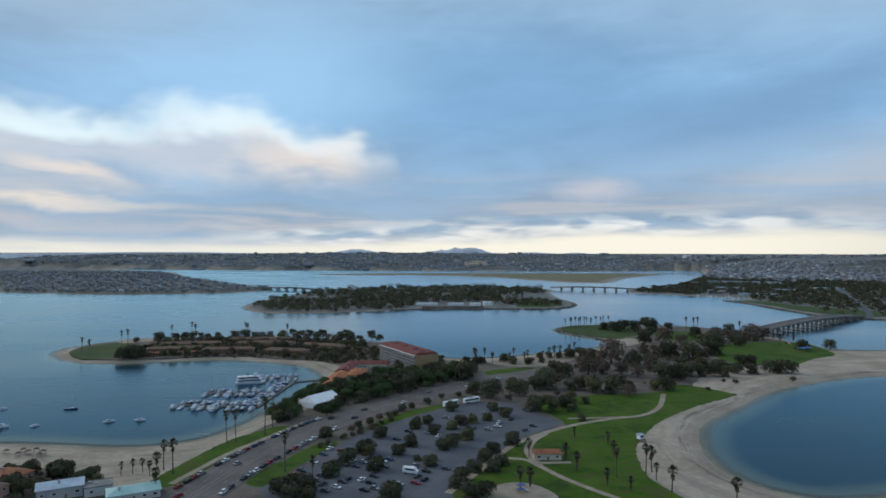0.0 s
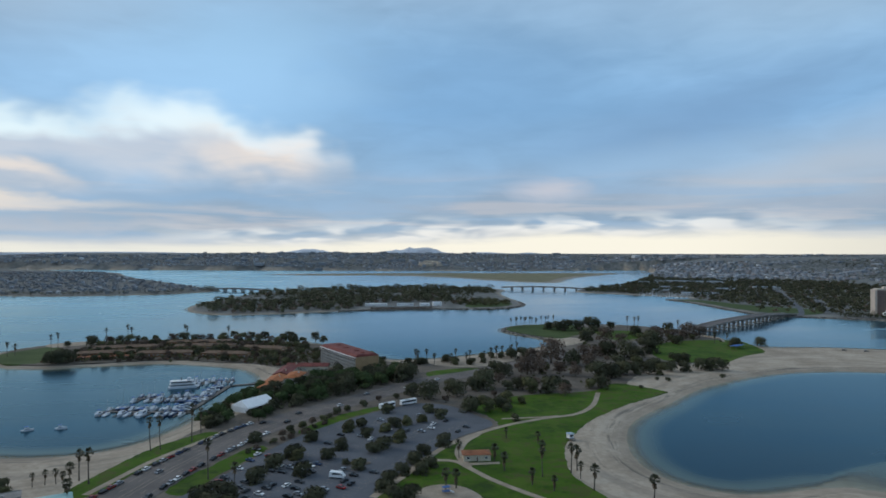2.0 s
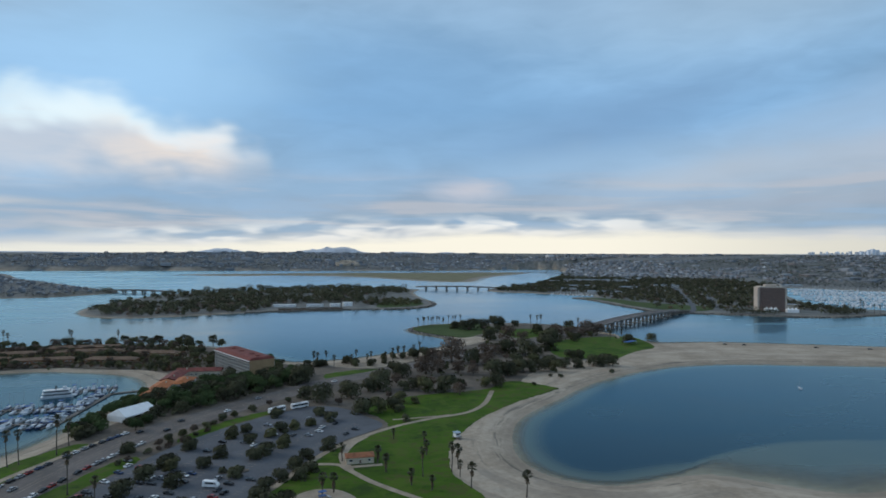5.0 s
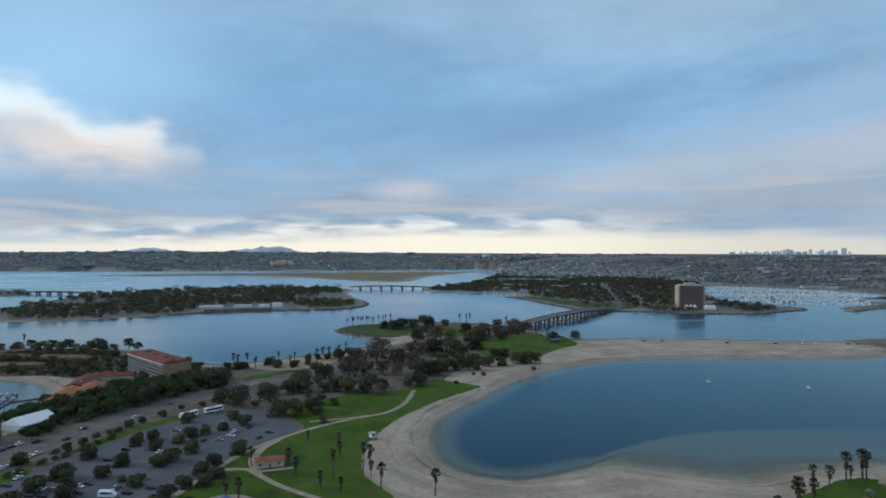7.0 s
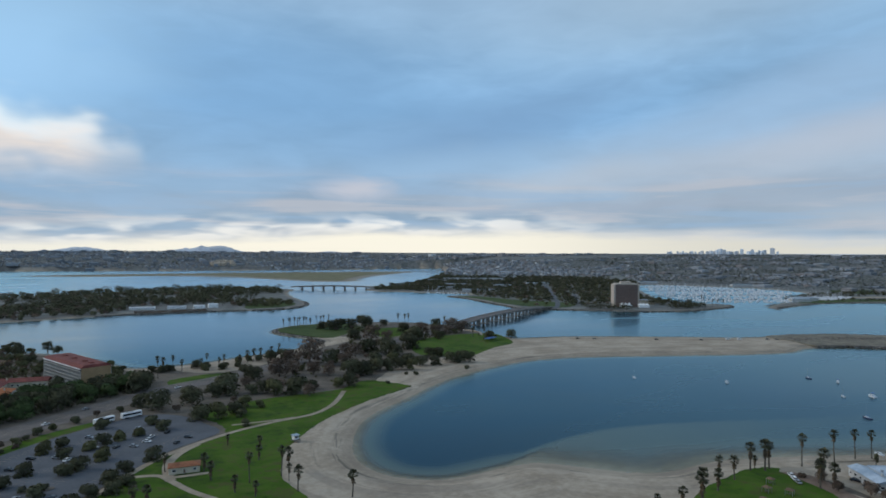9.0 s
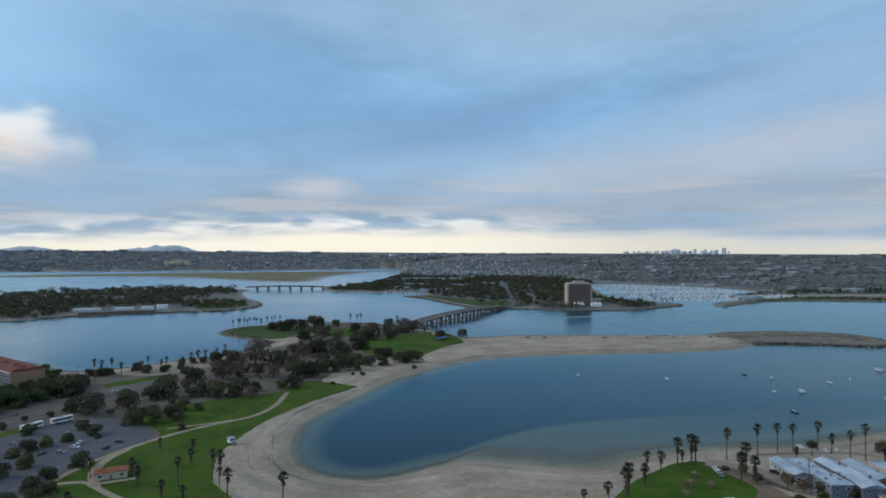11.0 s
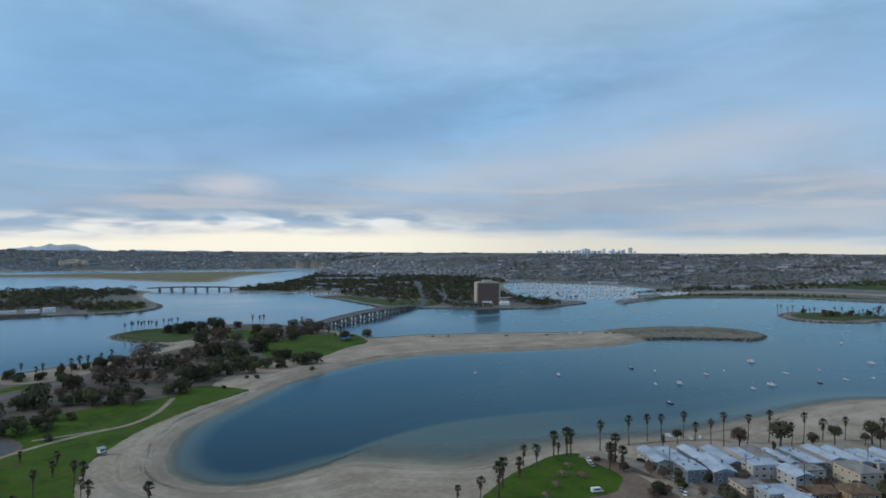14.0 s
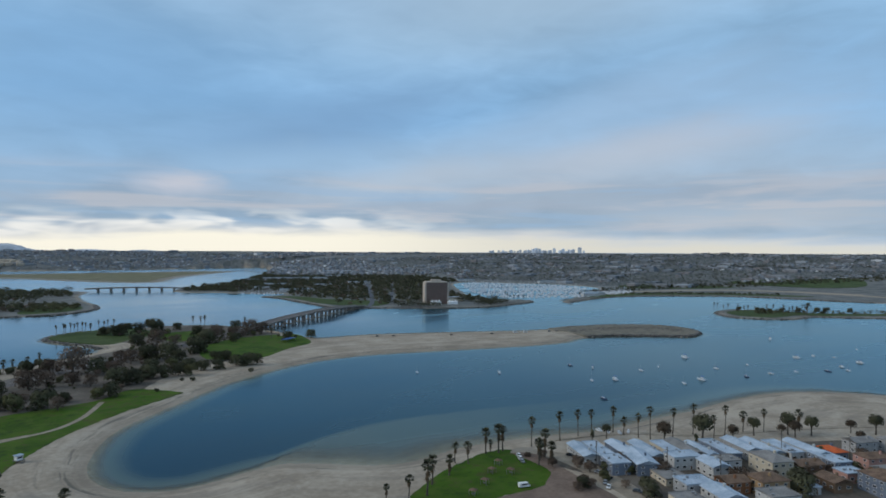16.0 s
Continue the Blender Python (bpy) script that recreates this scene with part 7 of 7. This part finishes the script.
def paddle_ferry():
    root = tagged(new("excursion_boat"), "white double-deck excursion boat at the dock", "boat")
    bm = bmesh.new()
    profile(bm, [(-13, 0.0), (11, 0.0), (13.5, 1.6), (-13, 1.4)], -3.6, 3.6, -0.3)
    part("hull", bm, HULL, root)
    for k, (a, b) in enumerate(((-12, 10.5), (-11.5, 8.5))):
        z = 1.62 + k * 2.7
        cabin = part("cabin", boxes((a + 0.8, -3.0, z, b - 0.8, 3.0, z + 2.2)), HULL, root)
        part("window_band", boxes((a + 1.4, -3.04, z + 0.8, b - 1.4, 3.04, z + 1.7)), GLASS, cabin)
        part("deck", boxes((a, -3.7, z + 2.2, b, 3.7, z + 2.45)), PAINT, root)
    part("wheelhouse", boxes((3, -1.5, 7.1, 6, 1.5, 9.0)), HULL, root)
    for s in (-1, 1):
        bm = bmesh.new()
        tube(bm, [(-2, s * 2, 7.0), (-2, s * 2, 9.8)], [0.35, 0.35], 8)
        part("funnel", bm, DARK, root)
    return root


put(paddle_ferry(), -121, 489, 12, 0).scale = (0.82, 0.82, 0.82)


def far_marina(basin, count, gap, seed, level, label):
    """Hundreds of boats as one mesh: hulls with masts."""
    rng = np.random.default_rng(seed)
    bm = bmesh.new()
    for x, y in scatter_fast(basin, count, gap, seed + 1):
        L = rng.uniform(8, 14)
        a = radians(rng.choice((60, -120)) + rng.uniform(-6, 6))
        c, s = math.cos(a), math.sin(a)

        def at(u, v, z):
            return bm.verts.new((x + u * c - v * s, y + u * s + v * c, z + level))
        lo = [at(-L / 2, -1.4, 0), at(L * 0.2, -1.5, 0), at(L / 2, 0, 0), at(L * 0.2, 1.5, 0), at(-L / 2, 1.4, 0)]
        hi = [at(-L / 2, -1.5, 1.1), at(L * 0.2, -1.6, 1.2), at(L / 2, 0, 1.5), at(L * 0.2, 1.6, 1.2), at(-L / 2, 1.5, 1.1)]
        for i in range(5):
            bm.faces.new((lo[i], lo[(i + 1) % 5], hi[(i + 1) % 5], hi[i]))
        bm.faces.new(hi)
        k = [at(u, v, z) for u, v, z in ((-L * 0.2, -1, 1.1), (L * 0.15, -1, 1.1), (L * 0.15, 1, 1.1), (-L * 0.2, 1, 1.1), (-L * 0.2, -0.8, 2.3), (L * 0.1, -0.8, 2.2), (L * 0.1, 0.8, 2.2), (-L * 0.2, 0.8, 2.3))]
        for f in ((4, 5, 6, 7), (0, 1, 5, 4), (1, 2, 6, 5), (2, 3, 7, 6), (3, 0, 4, 7)):
            bm.faces.new([k[i] for i in f])
        if rng.random() < 0.55:
            m = [at(u, v, z) for z in (1.5, L * 1.25) for u, v in ((-0.09, -0.09), (0.09, -0.09), (0.09, 0.09), (-0.09, 0.09))]
            for i in range(4):
                bm.faces.new((m[i], m[(i + 1) % 4], m[4 + (i + 1) % 4], m[4 + i]))
    ob = new("marina_boats", mesh_of("marina_boats", bm, HULL))
    tagged(ob, label, "boats", kind="stuff")


far_marina([(1060, 960), (1150, 1140), (1270, 1310), (1390, 1455), (1480, 1490), (1540, 1390), (1590, 1230), (1540, 1080), (1350, 960), (1200, 880)], 800, 14, 9, 0.0,
           "hundreds of small white boats in the far marina")
far_marina([(1185, 862), (1350, 944), (1470, 960), (1500, 900), (1400, 860), (1290, 866), (1230, 850)], 170, 11, 19, 2.1, "boats stored on the hard beside the marina")
far_marina([(700, 1330), (790, 1380), (740, 1450), (680, 1500), (665, 1440)], 70, 14, 29, 0.0, "small boats moored off the mainland shore")
for k, ((x0, y0), (x1, y1)) in enumerate((((1120, 1130), (1500, 1010)), ((1230, 1290), (1590, 1190)), ((1340, 1420), (1570, 1350)), ((1080, 1010), (1350, 940)), ((1094, 800), (1070, 760)), ((1180, 856), (1120, 830)))):
    dock("long grey dock in the far marina", (x0, y0), (x1, y1), 5)


def riprap(label, line, width, height, count, seed, size=(0.8, 1.9), base=0.2):
    """Rocks dumped along a line, one mesh of many blocks."""
    rng = np.random.default_rng(seed)
    c = spline(line, 3, False)
    i = rng.integers(0, len(c) - 1, count)
    t = np.gradient(c, axis=0)
    t /= np.linalg.norm(t, axis=1)[:, None]
    u = np.clip(rng.normal(0, 0.42, count), -1, 1)
    pts = c[i] + np.stack([-t[i, 1], t[i, 0]], 1) * (u * width / 2)[:, None]
    V, F = [], []
    cube = np.array([(-1, -1, -1), (1, -1, -1), (1, 1, -1), (-1, 1, -1), (-1, -1, 1), (1, -1, 1), (1, 1, 1), (-1, 1, 1)], float)
    quads = np.array([(3, 2, 1, 0), (4, 5, 6, 7), (0, 1, 5, 4), (1, 2, 6, 5), (2, 3, 7, 6), (3, 0, 4, 7)])
    for k, (x, y) in enumerate(pts):
        s = rng.uniform(*size)
        v = cube * rng.uniform(0.55, 1.0, (8, 1)) * np.array([s, s * rng.uniform(0.6, 1), s * 0.6])
        a = rng.uniform(0, 6.28)
        v = v @ np.array([(math.cos(a), -math.sin(a), 0), (math.sin(a), math.cos(a), 0), (0, 0, 1)])
        V.append(v + (x, y, base + height * (1 - abs(u[k]))))
        F.append(quads + 8 * k)
    me = bpy.data.meshes.new("riprap")
    me.from_pydata(np.vstack(V).tolist(), [], np.vstack(F).tolist())
    me.materials.append(ROCK)
    tagged(new("riprap", me), label, "rocks", kind="stuff")


JETTY = [(716, 512), (749, 512), (815, 492), (861, 455), (869, 412), (846, 377), (806, 367), (781, 387), (738, 425), (702, 440), (712, 478)]
slab("jetty_core", spline(JETTY, 5), -1.5, 2.7, material("jetty_rubble", ((0.10, 0.09, 0.068), (0.22, 0.195, 0.15)), 0.12, 0.95, 0.3, 0.8), "rough brown rubble top of the rock jetty")
riprap("grey-brown boulders heaped round the jetty", JETTY[1:-1], 9, 1.6, 1500, 3, (0.9, 2.2), 0.5)
riprap("scattered boulders on top of the jetty", [(720, 480), (770, 468), (820, 446), (846, 418), (826, 392)], 40, 0.3, 420, 13, (0.5, 1.3), 2.5)
riprap("dark boulders along the park point shore", [(226, 690), (219, 724), (203, 756), (191, 795), (207, 830), (244, 848), (350, 842), (398, 800)], 7, 0.8, 700, 4)
riprap("dark boulders along the mainland shore", [(662, 1290), (670, 1192), (657, 1040), (657, 950), (702, 916), (754, 881), (834, 824), (904, 810), (977, 822), (1036, 837), (1066, 868)], 9, 1.0, 1100, 5, (1.0, 2.2))
riprap("dark boulders along the island shore", [(-30, 1094), (20, 1104), (80, 1110), (140, 1113), (220, 1107), (276, 1128), (314, 1182), (326, 1260)], 8, 0.8, 640, 6, (1.0, 2.2))
riprap("dark boulders along the low palm island", [(1240, 452), (1202, 504), (1130, 496), (1078, 449), (1087, 401), (1129, 370), (1180, 369), (1213, 327), (1254, 287), (1400, 192)], 8, 0.8, 600, 7, (1.0, 2.0))
riprap("dark boulders along the far channel shore", [(1100, 788), (1256, 824), (1386, 798), (1483, 729), (1560, 634), (1598, 400)], 9, 0.9, 700, 8, (1.2, 2.4))


# ---------------------------------------------------------------- far town and hills
def town_material():
    """Walls and roofs of far houses: grey, white, tan and clay by house, blued to paint in haze."""
    m = plain("far_house_walls", (0.2, 0.2, 0.2), 0.9)
    nt = m.node_tree
    r = nt.nodes.new("ShaderNodeNewGeometry").outputs["Random Per Island"]
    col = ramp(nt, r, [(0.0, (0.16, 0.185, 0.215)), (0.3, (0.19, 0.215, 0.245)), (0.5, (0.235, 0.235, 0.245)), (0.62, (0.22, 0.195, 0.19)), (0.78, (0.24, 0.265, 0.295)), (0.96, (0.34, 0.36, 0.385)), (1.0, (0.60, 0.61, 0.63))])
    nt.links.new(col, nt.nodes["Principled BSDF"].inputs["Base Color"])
    return m


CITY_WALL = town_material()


def quarter(seed, lo):
    """Keeps built-up quarters apart from wooded ones."""
    def test(q):
        return np.array([noise.noise((x * 0.0032, y * 0.0042, seed)) + 0.35 * noise.noise((x * 0.011, y * 0.014, seed)) > lo for x, y in q])
    return test


def town(name, label, poly, count, gap, seed, hmin=4, hmax=8, wmin=8, wmax=18, mat=None, keep=None):
    """Houses of a far district as one mesh, each a block with a low hipped roof, on the ground."""
    rng = np.random.default_rng(seed)
    q = scatter_fast(poly, count, gap, seed, keep)
    z = terrain(q)[0]
    V, F3, F = [], [], []
    for k, ((x, y), g) in enumerate(zip(q, z)):
        w, d, h = rng.uniform(wmin, wmax), rng.uniform(wmin, wmax) * 0.8, rng.uniform(hmin, hmax)
        a = rng.choice((0.1, 0.1 + math.pi / 2)) + rng.uniform(-0.1, 0.1)
        c, s = math.cos(a), math.sin(a)
        pts = [(sx * w / 2, sy * d / 2, zz) for zz in (-2, h) for sx, sy in ((-1, -1), (1, -1), (1, 1), (-1, 1))] + [(-w * 0.2, 0, h + 1.8), (w * 0.2, 0, h + 1.8)]
        V += [(x + u * c - v * s, y + u * s + v * c, g + t) for u, v, t in pts]
        o = 10 * k
        F += [[o + i for i in f] for f in ((0, 1, 5, 4), (1, 2, 6, 5), (2, 3, 7, 6), (3, 0, 4, 7), (4, 5, 9, 8), (6, 7, 8, 9), (5, 6, 9), (7, 4, 8))]
    me = bpy.data.meshes.new(name)
    me.from_pydata(V, [], F)
    me.materials.append(mat or CITY_WALL)
    return tagged(new(name, me), label, "houses", kind="stuff")


def hill_wood(name, label, poly, count, gap, seed, hmin, hmax, mat, leaf, per, keep=None):
    rng = np.random.default_rng(seed)
    q = scatter_fast(poly, count, gap, seed, keep)
    z = terrain(q)[0]
    quads = []
    for (x, y), g in zip(q, z):
        h = rng.uniform(hmin, hmax)
        quads.append(leaf_cloud(rng, [(x, y, g + h * 0.5, h * 0.55, 0.9), (x + h * 0.5, y, g + h * 0.4, h * 0.4, 0.9)], per, leaf, 2.4)[0])
    v = np.vstack(quads)
    tagged(new(name, cloud_mesh(name, v, np.arange(len(v)).reshape(-1, 4), mat, np.repeat(rng.uniform(-0.7, 0.7, len(q)), per))), label, "trees", kind="stuff")


POINT = [(-1400, 1660), (-1006, 1625), (-846, 1581), (-694, 1536), (-570, 1554), (-460, 1590), (-390, 1690), (-420, 1780), (-630, 2120), (-930, 2610), (-1240, 3200), (-2000, 3300), (-2300, 1700)]
SLOPE = [(-3000, 3940), (-1044, 3672), (-300, 3576), (300, 3496), (900, 3430), (1200, 3510), (1500, 3620), (1760, 3500), (3000, 3300), (2900, 3560), (1600, 4300), (0, 4560), (-2000, 4200), (-3000, 3960)]
SOUTH = [(1650, 900), (2000, 900), (2400, 620), (2300, 300), (3000, -300), (4300, 300), (4150, 1900), (3250, 3150), (1900, 3000), (1850, 2200), (1560, 1620), (1680, 1300)]
FIELD = [(1350, 2760), (1150, 2380), (1220, 2200), (1500, 2130), (1700, 1950), (1850, 2200), (1900, 3000), (1700, 3240), (1480, 3130)]
town("flat_town", "scattered pale buildings on the flat by the river", FIELD, 700, 29, 26, 4, 8, 8, 18)
hill_wood("flat_trees", "dark trees on the flat by the river", FIELD, 2400, 22, 35, 4, 10, LEAF, 2.2, 12)
town("shore_town", "rows of small pale houses on the bay shore", POINT, 900, 25, 21, 3.5, 6, 7, 12)
IN_TOWN, IN_SOUTH = quarter(1.0, 0.0), quarter(2.0, 0.10)


def thinned(test, share, seed):
    """All points outside a quarter, and that share of those inside it."""
    def keep(q):
        return ~test(q) | (np.random.default_rng(seed).random(len(q)) < share)
    return keep


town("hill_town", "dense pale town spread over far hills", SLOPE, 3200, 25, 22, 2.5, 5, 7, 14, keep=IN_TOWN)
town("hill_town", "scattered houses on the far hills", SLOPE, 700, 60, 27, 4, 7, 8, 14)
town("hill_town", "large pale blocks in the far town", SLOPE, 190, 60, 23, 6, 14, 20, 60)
# The tan walls hold the hill's warm sunlit spot in their colour.
town("hill_town", "tan buildings on the brow of the far hill coloured as sunlit", [(330, 3640), (450, 3620), (480, 3820), (350, 3840)], 40, 26, 29, 8, 16, 12, 34, plain("tan_stone", (0.40, 0.34, 0.27), 0.9, obj=0.2))
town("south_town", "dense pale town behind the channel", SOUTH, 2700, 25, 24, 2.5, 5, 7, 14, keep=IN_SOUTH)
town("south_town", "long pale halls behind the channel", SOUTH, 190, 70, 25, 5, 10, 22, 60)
hill_wood("town_trees", "dark trees between the shore houses", POINT, 3600, 18, 31, 4, 11, LEAF_HAZE, 1.9, 18)
hill_wood("hill_trees", "dark trees among the far town", SLOPE, 15000, 18, 32, 4, 9, LEAF_HAZE, 2.5, 6, thinned(IN_TOWN, 0.75, 3))
hill_wood("south_trees", "dark trees among the town behind the channel", SOUTH, 15000, 18, 33, 4, 9.5, LEAF_HAZE_DARK, 2.5, 6, thinned(IN_SOUTH, 0.75, 4))
hill_wood("hill_trees", "dark belts of trees across the far town", SLOPE, 1500, 30, 36, 7, 13, LEAF_OLIVE, 3.0, 8, quarter(5.0, 0.14))
hill_wood("south_trees", "dark belts of trees behind the channel", SOUTH, 4200, 26, 37, 7, 14, LEAF, 3.0, 8, quarter(6.0, -0.04))
hill_wood("waterfront_trees", "dark trees along the town shore", ribbon([(-1006, 1622), (-846, 1577), (-694, 1532), (-570, 1550), (-455, 1590), (-385, 1690), (-420, 1780)], 22, 10), 150, 10, 34, 6, 13, LEAF, 1.6, 26)


def skyline():
    """The far city centre: towers of uneven height."""
    rng = random.Random(12)
    tower = []
    base = np.array([3464.0, 3020.0])
    side = np.array([0.63, -0.77])
    for i in range(34):
        u = (i / 33 - 0.5) * 660 + rng.uniform(-9, 9)
        v = rng.uniform(-40, 40)
        p = base + side * u + np.array([0.77, 0.63]) * v
        h = (10 + 10 * rng.random()) if i < 11 else (14 + 22 * rng.random() ** 1.3)
        if i in (2, 12, 24, 31):
            continue
        w = rng.uniform(11, 21)
        if i == 32:
            h, w = 42, 24
        root = tagged(new("office_tower"), "pale grey office tower in the far city centre", "tower")
        root["group"] = "far city towers"
        part("wall", boxes((-w / 2, -w / 2, -30, w / 2, w / 2, h)), SKY_TOWER, root)
        part("roof", boxes((-w / 3, -w / 3, h, w / 3, w / 3, h + rng.uniform(1, 4))), SKY_TOWER, root)
        root.matrix_basis = pose(p[0], p[1], 92, 0, 0, rng.uniform(0, 90))


SKY_TOWER = plain("far_tower_glass", (0.62, 0.66, 0.72), 0.6, obj=0.25)
skyline()


def mountains():
    """Soft far ridges behind the hills."""
    V, F = [], []
    n = 420
    for i in range(n + 1):
        a = radians(-45 + 130 * i / n)
        deg = math.degrees(a)
        h = 93.5 + 3.5 * min(1.0, max(0.0, (deg - 40) / 8)) + 3 * noise.noise((deg * 0.15, 1, 0)) + 9 * math.exp(-((deg + 21) / 5.5) ** 2) + 34 * math.exp(-((deg + 4.8) / 1.8) ** 2) + 36 * math.exp(-((deg - 4.2) / 2.4) ** 2) + 24 * math.exp(-((deg - 6.0) / 1.1) ** 2) + 13 * math.exp(-((deg - 11) / 1.8) ** 2) + 10 * math.exp(-((deg - 15) / 0.9) ** 2)
        h += max(0, h - 103) * (0.5 * noise.noise((deg * 1.3, 4, 0)) + 0.25 * noise.noise((deg * 3.5, 9, 0)))
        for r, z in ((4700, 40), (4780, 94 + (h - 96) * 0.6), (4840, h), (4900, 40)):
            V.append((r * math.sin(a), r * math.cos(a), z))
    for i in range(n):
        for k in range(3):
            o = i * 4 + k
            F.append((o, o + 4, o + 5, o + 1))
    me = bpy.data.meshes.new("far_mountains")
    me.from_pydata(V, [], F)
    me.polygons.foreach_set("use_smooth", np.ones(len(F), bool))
    # Pale blue-grey base colour carries the distant haze over the ridges.
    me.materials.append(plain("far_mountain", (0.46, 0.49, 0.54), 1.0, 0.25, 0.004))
    tagged(new("backdrop", me), "far mountains on the horizon coloured pale blue for haze", kind="structure")


mountains()
settled()
